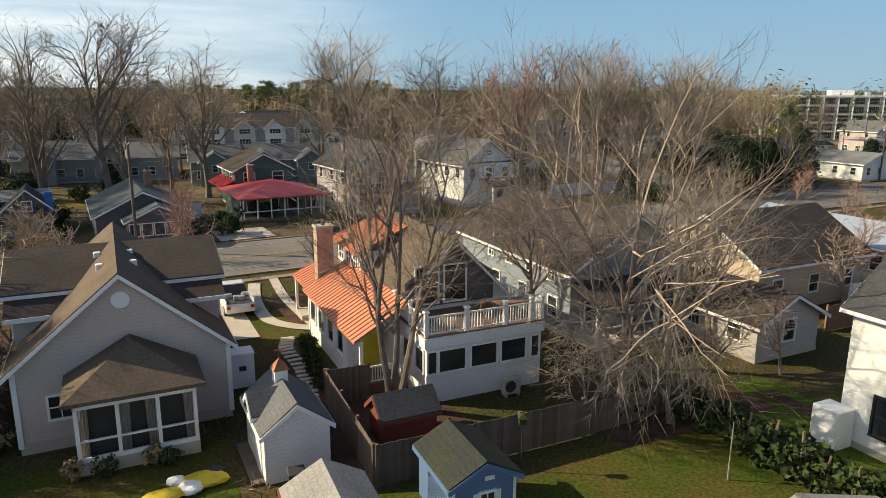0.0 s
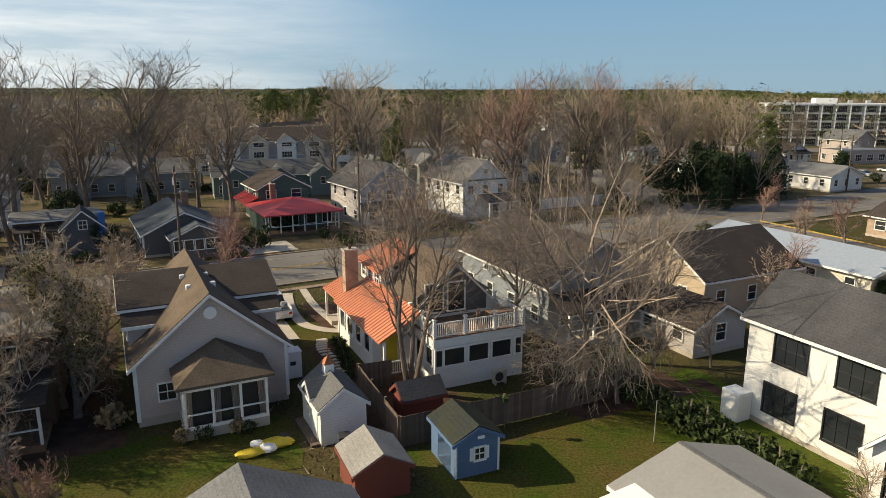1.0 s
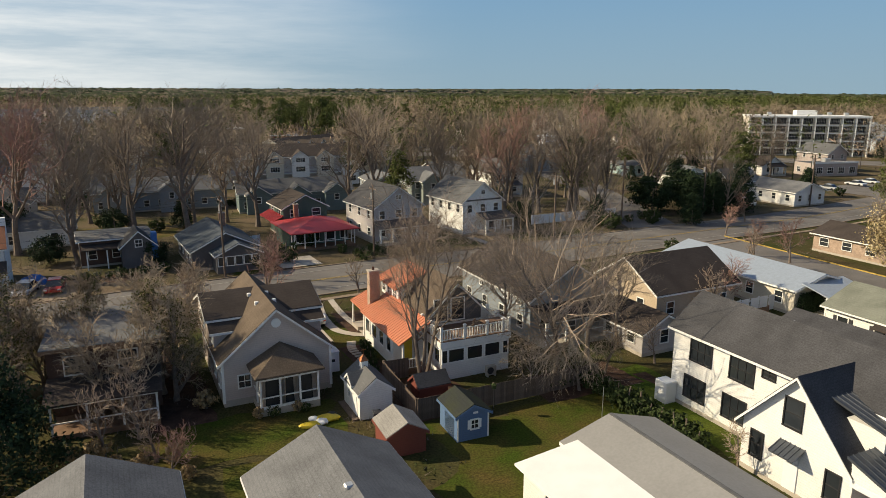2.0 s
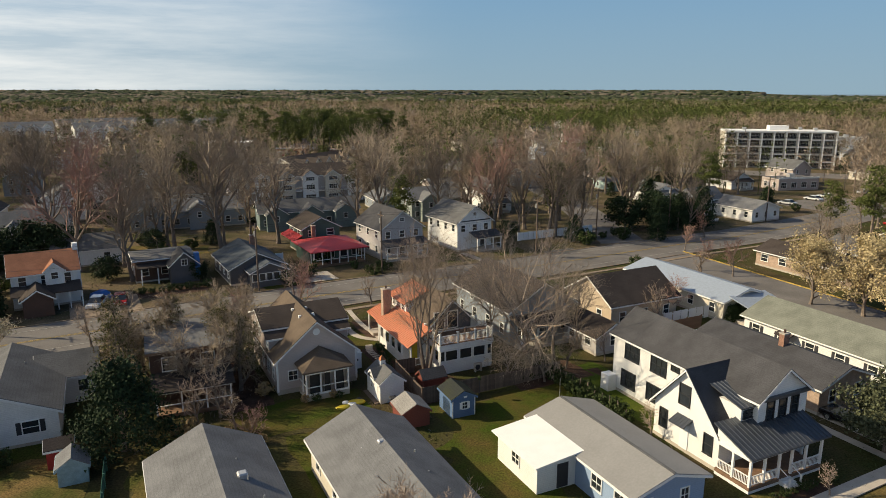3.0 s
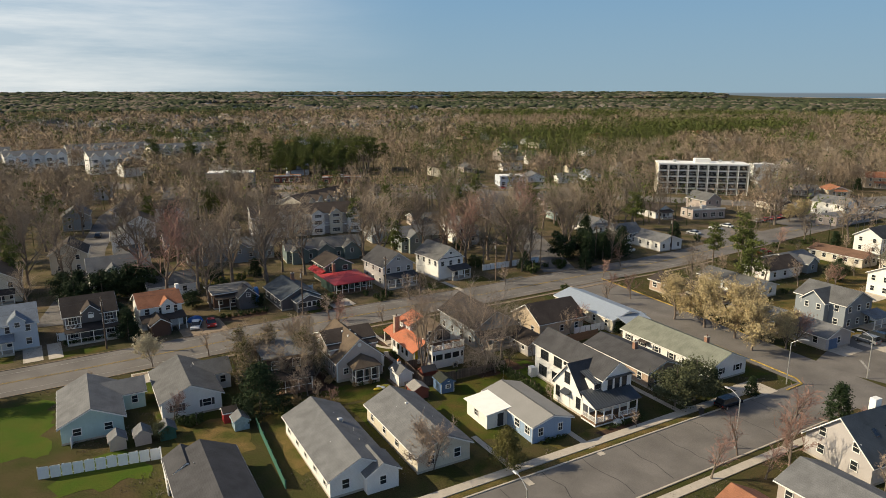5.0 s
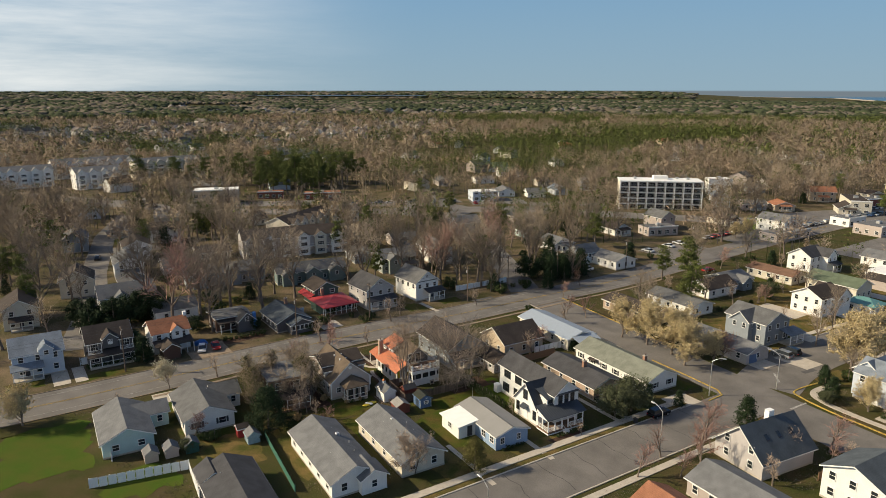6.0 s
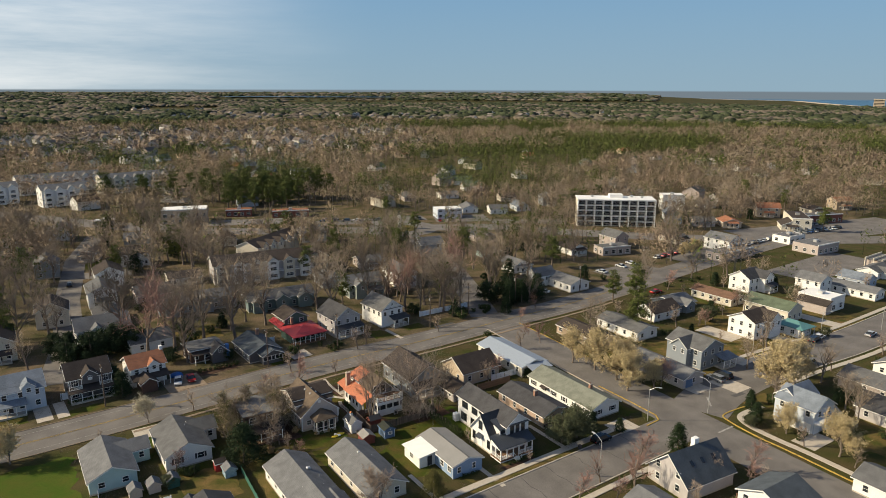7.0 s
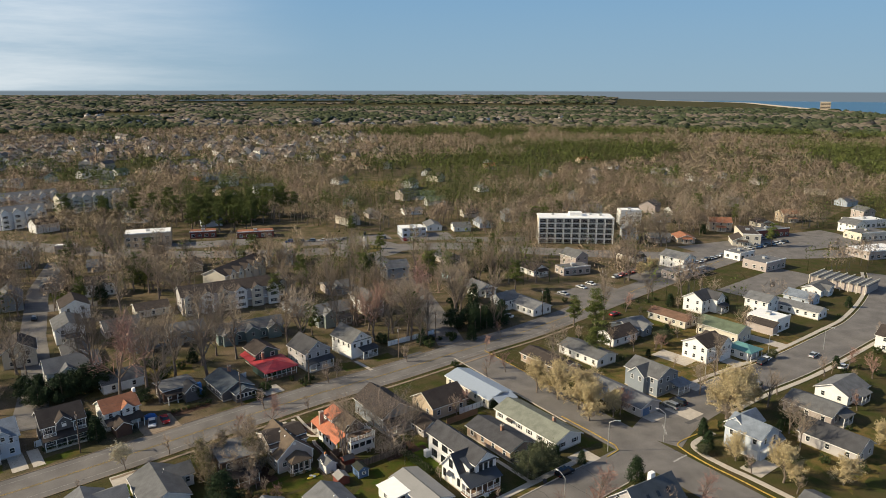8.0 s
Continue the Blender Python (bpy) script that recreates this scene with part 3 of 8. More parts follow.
# seams of tar across the near street
rs = random.Random(5)
for i in range(9):
    t = 4 + i * 7.0
    x, y = -2 + t * 0.896, -15 + t * 0.445
    q = [(x + (k - 2.5) * -0.445 * 2 + rs.uniform(-0.5, 0.5), y + (k - 2.5) * 0.896 * 2 + rs.uniform(-0.3, 0.3)) for k in range(6)]
    strip("crack_seal", q, 0.10, 0.047, TARSEAL, "dark tar seal over a crack in the asphalt", "road marking")
for (cx, cy, w, l, r) in ((24, 88.5, 7, 3, 28), (86, 30.5, 4, 1.2, 20)):
    sheet("road_patch", rect(cx, cy, w, l, r), 0.058, ASPH2, "darker patch of newer asphalt", "road marking")
sheet("stop_line", rect(77, 28.0, 0.45, 5.0, -20), 0.062, WPAINT, "worn white stop line", "road marking")
sheet("stop_line", rect(73.5, 15.0, 5.0, 0.45, 25), 0.062, WPAINT, "worn white stop line", "road marking")

def uneven(pts, amount, step=1.2):
    """A polygon with edges that wander as a mown or worn edge does."""
    out = []
    for (ax, ay), (bx, by) in zip(pts, pts[1:] + pts[:1]):
        n = max(2, int(math.hypot(bx - ax, by - ay) / step))
        for i in range(n):
            x, y = ax + (bx - ax) * i / n, ay + (by - ay) * i / n
            out.append((x + amount * noise.noise(Vector((x * 0.45, y * 0.45, 1.0))) * 1.6, y + amount * noise.noise(Vector((x * 0.45, y * 0.45, 7.0))) * 1.6))
    return out


LAWNS = []
for nm, cx, cy, w, l, r, mt, lb in (
        ("lawn", 7.5, 23, 17, 9, 25, GRASS, "mown back lawn with bright green patches"),
        ("lawn", 14, 30.5, 9, 6, 25, GRASS, "mown green grass beside a hedge"),
        ("lawn", 17.6, 27.0, 5.5, 15, 25, LUSH, "bright green side lawn beside a clipped hedge"),
        ("lawn", -13.5, 23.2, 12, 6, 25, GRASS, "patchy back lawn in winter"),
        ("lawn", -9.0, 41, 3.0, 10, 25, GRASS, "narrow green side lawn"),
        ("lawn", -64, 12.5, 14, 19, 25, LUSH, "broad mown green lawn behind a wooden fence"),
        ("lawn", -33, 10.5, 9, 15, 25, GRASS2, "worn tan yard grass"),
        ("lawn", -45, 1.5, 11, 8, 25, LUSH, "green lawn inside a white fence"),
        ("lawn", -37.5, 17.0, 9, 6, 25, GRASS, "green back lawn"),
        ("lawn", -47.5, 26.0, 2.6, 12, 25, GRASS, "narrow strip of lawn"),
        ("lawn", -66, 44.8, 9, 3.5, 28, GRASS, "front lawn beside the street"),
        ("lawn", -80, 40.5, 7, 4, 28, GRASS, "front lawn beside the street"),
        ("lawn", 20, 5.0, 10, 5, 25, GRASS2, "tan front lawn in winter"),
        ("lawn", 3.5, 1.5, 5, 14, 25, GRASS2, "tan side lawn in winter"),
        ("lawn", -9.5, 12.5, 3.4, 15, 25, GRASS, "dark green side lawn between ranch houses"),
        ("lawn", 3.8, 12.0, 5.5, 13, 25, GRASS, "shaded green yard between ranch houses"),
        ("lawn", -21.5, 8.0, 3.6, 18, 25, GRASS2, "tan and green side yard by a wire fence"),
        ("lawn", 55, 27, 5, 5, 25, GRASS, "small green corner lawn"),
        ("lawn", 65.5, 62, 4, 26, 21, GRASS2, "tan grass strip beside the street"),
        ("lawn", 118, 101, 12, 16, 25, GRASS, "front lawn by a low ranch house"),
        ("lawn", 86, 39, 10, 3, 25, GRASS, "green front lawn"),
        ("lawn", 48, -6.0, 6, 5, 25, GRASS, "small green lawn beside a gable house"),
        ("lawn", 90, 26, 9, 6, 25, GRASS2, "tan corner lawn"),
        ("lawn", 3.0, 84.0, 5, 6, 28, GRASS, "green front lawn"),
        ("lawn", 14, 89.0, 6, 4, 28, GRASS, "green front lawn"),
        ("lawn", -24, 66.5, 6, 3, 28, GRASS, "green front lawn"),
        ("lawn", 32, 47, 6, 5, 25, GRASS, "green side lawn"),
        ("lawn", -100, 185, 25, 14, 20, GRASS, "open green lawn among trees"),
        ("lawn", 23, 238, 9, 9, 0, GRASS2, "round island of tan grass"),
        ("lawn", 92, 56, 46, 30, 28, GRASS2, "tan winter grass between close-set houses"),
        ("lawn", 132, 76, 44, 40, 28, GRASS2, "patchy green and tan grass between houses"),
        ("lawn", 112, 12, 34, 22, 25, GRASS2, "tan winter grass round a corner house"),
        ("lawn", -58, 88, 30, 14, 28, GRASS2, "rough tan grass under bare trees"),
        ("cemetery_lawn", 60, 480, 70, 50, 10, GRASS2, "open grass among far trees")):
    LAWNS.append((cx, cy, max(w, l) * 0.5))
    sheet(nm, uneven(rect(cx, cy, w, l, r), min(1.3, 0.16 * min(w, l))), 0.018 + 0.0007 * (len(bpy.data.objects) % 9), mt, lb, "lawn")
for cx, cy, w, l, r in ((-2.0, 28.5, 7.5, 7.5, 25), (-8.8, 46.5, 3.2, 7, 25), (11, 31.5, 9, 5, 25), (-20, 66, 6, 4, 28), (-41, 63.5, 12, 4, 28), (19.3, 26.3, 1.1, 14, 25),
                        (26, 8.2, 8, 2, 25), (-23, 33, 5, 20, 25), (-6.7, 35.5, 2.2, 9, 25)):
    sheet("mulch_bed", uneven(rect(cx, cy, w, l, r), 0.35), 0.026, MULCH, "bed of dark brown mulch and leaves", "garden bed")
# drives and paths
for nm, cx, cy, w, l, r, lb in (
        ("driveway", -19.5, 71.5, 5.5, 5.5, 28, "pale concrete driveway"), ("driveway", -14.2, 45.5, 3.0, 12, 25, "concrete driveway"),
        ("driveway", -74.5, 44.0, 3.2, 9, 28, "wide pale concrete driveway"), ("driveway", -71.2, 45.5, 2.4, 9, 28, "pale concrete driveway"),
        ("driveway", -46.8, 56.5, 9, 9, 28, "sandy gravel parking yard"), ("driveway", -48.0, 32.5, 8, 5, 25, "pale concrete driveway"),
        ("driveway", 34.5, 17.5, 1.0, 12, 25, "concrete wheel strip"), ("driveway", 36.5, 18.4, 1.0, 12, 25, "concrete wheel strip"),
        ("driveway", 18.6, 6.5, 1.0, 12, 25, "narrow concrete path"), ("driveway", 7.2, 1.0, 0.9, 14, 25, "narrow concrete path"),
        ("driveway", 52, 19.8, 6, 5, 25, "concrete driveway"), ("driveway", 87, 36, 6, 8, 25, "concrete driveway"), ("driveway", 77.5, 36.0, 6, 6, 25, "concrete driveway"),
        ("driveway", 7.5, 83.5, 1.2, 9, 28, "narrow concrete path"), ("driveway", 89.0, 8.0, 8, 5, 25, "concrete driveway"),
        ("driveway", 104, 70, 7, 12, 28, "concrete driveway"), ("driveway", 118, 66, 5, 14, 28, "pale concrete driveway"), ("driveway", 141, 78, 5, 16, 28, "pale concrete driveway"), ("driveway", 97, 52, 5, 10, 28, "concrete driveway"),
        ("parking", 108, 140, 26, 20, 28, "grey asphalt car park"), ("parking", 190, 138, 56, 20, 28, "broad asphalt car park by shops"),
        ("parking", 245, 205, 110, 34, 12, "broad asphalt car park by shops"), ("parking", 300, 190, 60, 24, 0, "asphalt car park by shops"), ("parking", 150, 168, 40, 16, 28, "asphalt car park by the avenue"), ("parking", 10, 262, 60, 14, 10, "asphalt car park"),
        ("parking", 60, 262, 30, 20, 0, "asphalt car park"), ("parking", -100, 165, 22, 10, 15, "asphalt parking court"), ("parking", -70, 266, 70, 16, 4, "asphalt car park by the shops"), ("parking", 95, 248, 40, 12, -10, "asphalt car park by the apartments")):
    sheet(nm, rect(cx, cy, w, l, r), 0.066 + 0.001 * (len(bpy.data.objects) % 7), ASPH2 if "asphalt" in lb and nm == "driveway" else ASPH if "asphalt" in lb else SANDY if "sandy" in lb else CONC, lb, "driveway" if nm == "driveway" else "car park")
strip("front_path", smooth([(-13.6, 52.5), (-12.4, 48), (-10.6, 44), (-8.6, 42.6), (-7.0, 42.4)]), 0.9, 0.075, CONC, "curving pale concrete garden path", "path")
strip("front_path", smooth([(-12.5, 54), (-10.6, 49), (-8.6, 45), (-7.4, 42.8)]), 0.7, 0.08, CONC, "curving pale concrete garden path", "path")


def stepping_stones():
    e = thing("stepping_path", "path of grey stepping stones beside the fence", "path", pose(0, 0, 0), kind="structure")
    P = smooth([(-8.6, 40.5), (-8.3, 38.6), (-7.0, 36), (-6.2, 33.5), (-5.6, 31.2)], 5)
    me = None
    for i, (x, y) in enumerate(P):
        bm = None
        if me is None:
            bm = rough_edges(boxm(-0.42, 0.42, -0.17, 0.17, 0.02, 0.09), 0.02)
        o = part("stone", me or bm, CONC, e, m=pose(x, y, 0, 0, 0, 25 + (i * 37 % 11) - 5))
        me = o.data


stepping_stones()
# sea and beach
sheet("sea", [(1763, 1689), (1919, 2015), (2181, 2636), (2560, 3450), (2350, 4270), (3300, 3640), (4200, 2550), (4900, 450), (4890, -200), (2300, -200), (1500, 1000)], 1.2, SEA, "distant blue sea", "sea")
strip("beach", [(1480, 1010), (1750, 1695), (1900, 2018), (2160, 2640), (2535, 3450), (2330, 4250)], 60, 1.6, SAND, "pale far beach sand", "beach")
for cx, cy, w, l, r in ((-490, 2150, 240, 330, -4), (330, 3000, 1100, 130, 2), (1100, 2900, 700, 120, 10), (900, 1450, 130, 50, 0)):
    sheet("field", rect(cx, cy, w, l, r), 4.5 if cy > 2200 else 0.8, FIELD, "far dry tan field", "field")
sheet("lagoon", rect(-150, 3700, 900, 180, -3), 18, SEA, "far pale lagoon water", "water")

# ---- the near houses ----


def grey_house():
    e = thing("grey_house", "taupe-grey gabled house with brown shingles and a hipped screen porch", "house", pose(-15.3, 34.1, 0, 0, 0, 25))
    gable(e, 0, 0, 8.2, 11.6, 3.65, 3.45, TAUPE_W, R_TAN, "y", 0.35)
    part("foundation", boxm(-4.13, 4.13, -5.83, 5.83, -0.2, 0.5), CONC, e)
    # long cross dormers with dark shingles
    gable(e, 0, 1.3, 6.4, 8.8, 5.7, 1.2, TAUPE_W, R_BROWN, "x", 0.25, base=3.2, name="dormer")
    for s in (-1, 1):
        part("dormer", boxm(min(s * 1.3, s * 4.2), max(s * 1.3, s * 4.2), -2.95, -1.9, 3.4, 4.95), TAUPE_W, e)
        slope(e, [(s * 0.9, -3.25, 4.88), (s * 4.5, -3.25, 4.88), (s * 4.5, -1.85, 5.55), (s * 0.9, -1.85, 5.55)], R_BROWN)
        part("trim", boxm(min(s * 1.2, s * 4.52), max(s * 1.2, s * 4.52), -3.29, -3.25, 4.8, 5.0), TRIM, e)
        for y in (-2.4, 0.4, 2.4):
            window(e, s * (4.2 if y < -2 else 4.4), y, 4.5 if y < -2 else 4.9, 0.7, 0.8, 0 if s > 0 else 180)
    window(e, -2.55, -5.8, 1.85, 0.85, 0.95, 270, "grid")
    bm = tube(bmesh.new(), (0, -5.78, 6.05), (0, -5.88, 6.05), 0.36, 0.36, 16)
    part("round_vent", bm, TRIM, e)
    for s, z in ((-1, 0), (1, 0)):
        part("corner_board", boxm(s * 4.1 - 0.1, s * 4.1 + 0.1, -5.86, -5.7, 0.3, 3.5), TRIM, e)
    for y in (-4.2, -2.0, 0.4):
        window(e, -4.1, y, 1.8, 0.9, 1.3, 180)
    for x, y in ((0.7, -2.2), (-0.7, -2.4), (0.6, 0.2), (-0.8, 0.2)):
        part("roof_vent", rough_edges(boxm(x - 0.16, x + 0.16, y - 0.16, y + 0.16, 6.4, 6.85), 0.04), TRIM, e)
    # screen porch
    x0, x1, y0, y1 = -2.0, 2.4, -8.6, -5.85
    part("porch_floor", boxm(x0, x1, y0, y1, 0, 0.55), CONC, e)
    hip(e, x0, x1, y0, -1.6, 3.0, 1.55, R_TAN, 0.35)
    part("beam", boxm(x0, x1, y0, y0 + 0.14, 2.72, 3.0), TRIM, e)
    part("beam", boxm(x0, x0 + 0.14, y0, y1, 2.72, 3.0), TRIM, e)
    part("beam", boxm(x1 - 0.14, x1, y0, y1, 2.72, 3.0), TRIM, e)
    px = [x0 + 0.08, x0 + 1.5, x0 + 2.95, x1 - 0.08]
    posts(e, [(x, y0 + 0.08) for x in px] + [(x0 + 0.08, -7.2), (x1 - 0.08, -7.2)], 2.75, 0.14, 0.5)
    for a, b in ((x0, x1),):
        part("porch_rail", boxm(a, b, y0 + 0.04, y0 + 0.12, 1.35, 1.43), TRIM, e)
        part("porch_rail", boxm(a, b, y0 + 0.02, y0 + 0.12, 0.5, 0.72), TRIM, e)
    for x in (x0 + 0.1, x1 - 0.1):
        part("porch_rail", boxm(x - 0.04, x + 0.04, y0, y1, 1.35, 1.43), TRIM, e)
    for i, x in enumerate((x0 + 0.28, x0 + 1.75, x0 + 2.7, x1 - 0.3)):
        bm = bmesh.new()
        n = 9
        A = [bm.verts.new((x + (k / (n - 1) - 0.5) * 0.42, y0 + 0.28 + 0.05 * (k % 2), 2.72)) for k in range(n)]
        B = [bm.verts.new((x + (k / (n - 1) - 0.5) * 0.30, y0 + 0.28 + 0.05 * (k % 2), 0.6)) for k in range(n)]
        for k in range(n - 1):
            bm.faces.new([A[k], A[k + 1], B[k + 1], B[k]])
        bmesh.ops.solidify(bm, geom=list(bm.faces), thickness=0.015)
        part("curtain", bm, CURT, e, "cream curtain tied in the porch")
    # opaque dark sheets behind the curtains stand in for the porch's shaded inside
    part("insect_screen", boxm(x0 + 0.15, x1 - 0.15, y0 + 0.42, y0 + 0.44, 0.6, 2.72), PORCH_SHADE, e, "dark insect screen")
    part("insect_screen", boxm(x0 + 0.42, x0 + 0.44, y0 + 0.42, y1 - 0.1, 0.6, 2.72), PORCH_SHADE, e, "dark insect screen")
    part("sliding_door", boxm(-0.9, 1.5, -5.84, -5.78, 0.55, 2.6), GLASS, e)


grey_house()


def orange_house():
    e = thing("orange_roof_house", "white house with orange metal roofs, roof deck and brick chimney", "house", pose(-1.3, 40.9, 0, 0, 0, 24))
    gable(e, 0.2, 0, 7.2, 10.6, 3.4, 3.6, WHITE, R_TAN, "y", 0.35)
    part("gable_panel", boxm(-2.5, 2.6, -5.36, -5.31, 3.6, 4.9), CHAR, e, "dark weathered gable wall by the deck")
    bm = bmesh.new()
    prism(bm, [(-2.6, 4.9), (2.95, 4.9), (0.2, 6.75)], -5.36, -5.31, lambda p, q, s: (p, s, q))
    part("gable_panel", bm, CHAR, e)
    for x in (-1.3, 0.3):
        window(e, x, -5.36, 4.75, 1.2, 1.9, 270, "plain")
    # sun room under the deck
    x0, x1, y0, y1 = -2.9, 3.4, -8.9, -5.3
    part("sunroom_wall", boxm(x0, x1, y0, y1, 0, 3.25), WHITE, e)
    part("fascia", boxm(x0 - 0.12, x1 + 0.12, y0 - 0.12, y1, 2.8, 3.3), TRIM, e)
    part("deck", boxm(x0 - 0.05, x1 + 0.05, y0 - 0.05, y1, 3.3, 3.38), WOOD, e, "brown boarded roof deck")
    for x in (-1.55, 0.15, 1.8):
        window(e, x, y0, 2.05, 1.35, 1.05, 270, "plain")
    for x in (-2.6, 3.05):
        window(e, x, y0, 2.05, 0.42, 1.05, 270, "plain")
    for y in (-8.2, -6.6):
        window(e, x0, y, 2.05, 0.9, 1.05, 180, "plain")
    P = [(x0, y1 + 0.2), (x0, -7.0), (x0, y0), (-0.8, y0), (1.3, y0), (x1 - 0.6, y0), (x1, y0), (x1, -7.0), (x1, y1 + 0.2)]
    posts(e, P, 4.5, 0.17, 3.38)
    for p in P:
        part("post_cap", rough_edges(boxm(p[0] - 0.14, p[0] + 0.14, p[1] - 0.14, p[1] + 0.14, 4.5, 4.62), 0.03), TRIM, e)
    for a, b in zip(P[:-1], P[1:]):
        railing(e, a, b, 3.38)
    # west wing with orange metal roof
    slope(e, [(-5.75, -6.9, 2.75), (-5.75, 3.0, 2.75), (-2.9, 3.0, 4.35), (-2.9, -6.9, 4.35)], M_ORANGE, 0.1, 0.4)
    part("wing_wall", boxm(-5.4, -3.42, -4.6, 2.8, 0, 2.75), WHITE, e)
    bm = bmesh.new()
    prism(bm, [(-5.4, 2.72), (-3.42, 2.72), (-3.42, 3.95)], 2.6, 2.8, lambda p, q, s: (p, s, q))
    part("wing_gable", bm, WHITE, e)
    for y in (-3.6, -1.8, 0.0, 1.8):
        window(e, -5.4, y, 1.75, 1.0, 1.2, 180, "plain")
    part("porch_floor", boxm(-5.4, -2.95, -6.7, -4.65, 0, 0.5), WOOD, e)
    posts(e, [(-5.3, -6.6), (-3.2, -6.6)], 2.75, 0.16, 0.5)
    railing(e, (-5.3, -6.6), (-3.2, -6.6), 0.5, 0.9)
    part("door", boxm(-4.6, -3.7, -4.68, -4.6, 0.5, 2.5), TARP, e, "pale yellow back door")
    # upper orange dormer on the west slope and front porch
    part("dormer", boxm(-3.0, -0.6, 0.2, 4.6, 4.0, 5.45), WHITE, e)
    slope(e, [(-3.4, -0.1, 5.35), (-3.4, 4.9, 5.35), (-0.1, 4.9, 6.75), (-0.1, -0.1, 6.75)], M_ORANGE, 0.1, 0.4)
    for y in (1.0, 2.4, 3.8):
        window(e, -3.0, y, 4.75, 0.8, 0.8, 180)
    slope(e, [(-5.4, 3.4, 2.6), (-5.4, 7.2, 2.6), (-3.4, 7.2, 3.5), (-3.4, 3.4, 3.5)], M_ORANGE, 0.1, 0.4)
    slope(e, [(-3.6, 7.4, 2.6), (3.8, 7.4, 2.6), (3.8, 5.2, 3.4), (-3.6, 5.2, 3.4)], M_ORANGE, 0.1, 0.4)
    posts(e, [(-5.2, 3.6), (-5.2, 7.0), (-3.4, 7.0), (0, 7.0), (3.6, 7.0)], 2.6, 0.16, 0)
    part("porch_floor", boxm(-5.3, 3.7, 5.35, 7.1, 0, 0.4), CONC, e)
    chimney(e, -4.3, 3.3, 0, 6.5, 1.0, 0.75, BRICK_T)
    for y in (-3.5, 0, 3.5):
        window(e, 3.8, y, 1.8, 0.9, 1.3, 0)


orange_house()


def deck_things():
    e = thing("picnic_table", "brown wooden table on the roof deck", "table", pose(4.0, 34.9, 3.38, 0, 0, 24))
    part("tabletop", rough_edges(boxm(-0.95, 0.95, -0.45, 0.45, 0.70, 0.75), 0.015), WOOD, e)
    for x in (-0.8, 0.8):
        for y in (-0.35, 0.35):
            part("leg", boxm(x - 0.04, x + 0.04, y - 0.04, y + 0.04, 0, 0.70), WOOD, e)
    for x, y, r in ((2.7, 34.3, 60), (5.0, 35.9, 200)):
        c = thing("deck_chair", "brown wooden chair on the roof deck", "chair", pose(x, y, 3.38, 0, 0, r), "deck chairs")
        part("seat", boxm(-0.24, 0.24, -0.24, 0.24, 0.42, 0.46), WOOD, c)
        part("backrest", boxm(-0.24, 0.24, 0.2, 0.25, 0.46, 0.95), WOOD, c)
        for a in (-0.2, 0.2):
            for b in (-0.2, 0.2):
                part("leg", boxm(a - 0.025, a + 0.025, b - 0.025, b + 0.025, 0, 0.42), WOOD, c)
    u = thing("heat_pump", "beige outdoor heat pump unit by the white wall", "heat pump", pose(3.8, 32.6, 0, 0, 0, 24))
    part("case", rough_edges(boxm(-0.45, 0.45, -0.18, 0.18, 0.12, 0.95), 0.03), CONC, u)
    part("fan_grille", tube(bmesh.new(), (-0.12, -0.18, 0.54), (-0.12, -0.2, 0.54), 0.3, 0.3, 16), SHUT, u)
    for x in (-0.35, 0.35):
        part("foot", boxm(x - 0.05, x + 0.05, -0.2, 0.2, 0, 0.12), STEEL, u)


deck_things()


def shed(name, label, x, y, rot, W, L, eave, rise, wall, roof, axis="y", win=(), trimc=None):
    e = thing(name, label, "shed", pose(x, y, 0, 0, 0, rot))
    gable(e, 0, 0, W, L, eave, rise, wall, roof, axis, 0.16, trim=trimc or TRIM)
    part("base", boxm(-(W if axis == "y" else L) / 2 + 0.05, (W if axis == "y" else L) / 2 - 0.05, -(L if axis == "y" else W) / 2 + 0.05, (L if axis == "y" else W) / 2 - 0.05, -0.1, 0.12), WOOD, e)
    for (wx, wy, wz, ww, wh, f) in win:
        window(e, wx, wy, wz, ww, wh, f, "grid")
    return e


s1 = shed("white_shed", "white garden shed with grey shingles and a small cupola", -5.9, 27.0, 25, 2.5, 3.6, 2.05, 0.95, WHITE, R_GREY, "y", ((-1.25, 0.4, 1.3, 0.5, 0.7, 180),))
gable(s1, -0.75, 0.2, 1.5, 1.2, 2.25, 0.6, WHITE, R_GREY, "x", 0.12, base=1.6, name="dormer")
part("door", boxm(-1.29, -1.24, -1.2, -0.3, 0.1, 1.9), VINYL, s1)
part("ramp", boxm(-1.75, -1.27, -1.7, 1.7, 0, 0.1), WOOD_F, s1)
cu = part("cupola", boxm(-0.26, 0.26, 0.5, 1.02, 2.9, 3.5), TRIM, s1)
bm = bmesh.new()
tube(bm, (0, 0.76, 3.5), (0, 0.76, 3.95), 0.46, 0.02, 4)
part("cupola_roof", bm, COPPER, cu, "copper pyramid roof")
bm = tube(bmesh.new(), (0, 0.76, 3.9), (0, 0.76, 4.5), 0.015, 0.01, 5)
box(bm, -0.2, 0.2, 0.75, 0.77, 4.28, 4.31)
part("weathervane", bm, COPPER, cu)
s2 = shed("blue_shed", "small blue garden shed with dark shingles and white trim", 1.1, 23.35, 22, 2.4, 2.9, 1.9, 0.62, NAVY, R_MOSSY, "y", ((0.1, -1.45, 1.15, 0.5, 0.6, 270),), NAVY)
part("door", boxm(-1.2, -1.14, -1.0, 0.6, 0.1, 1.85), VINYL, s2, "white double door")
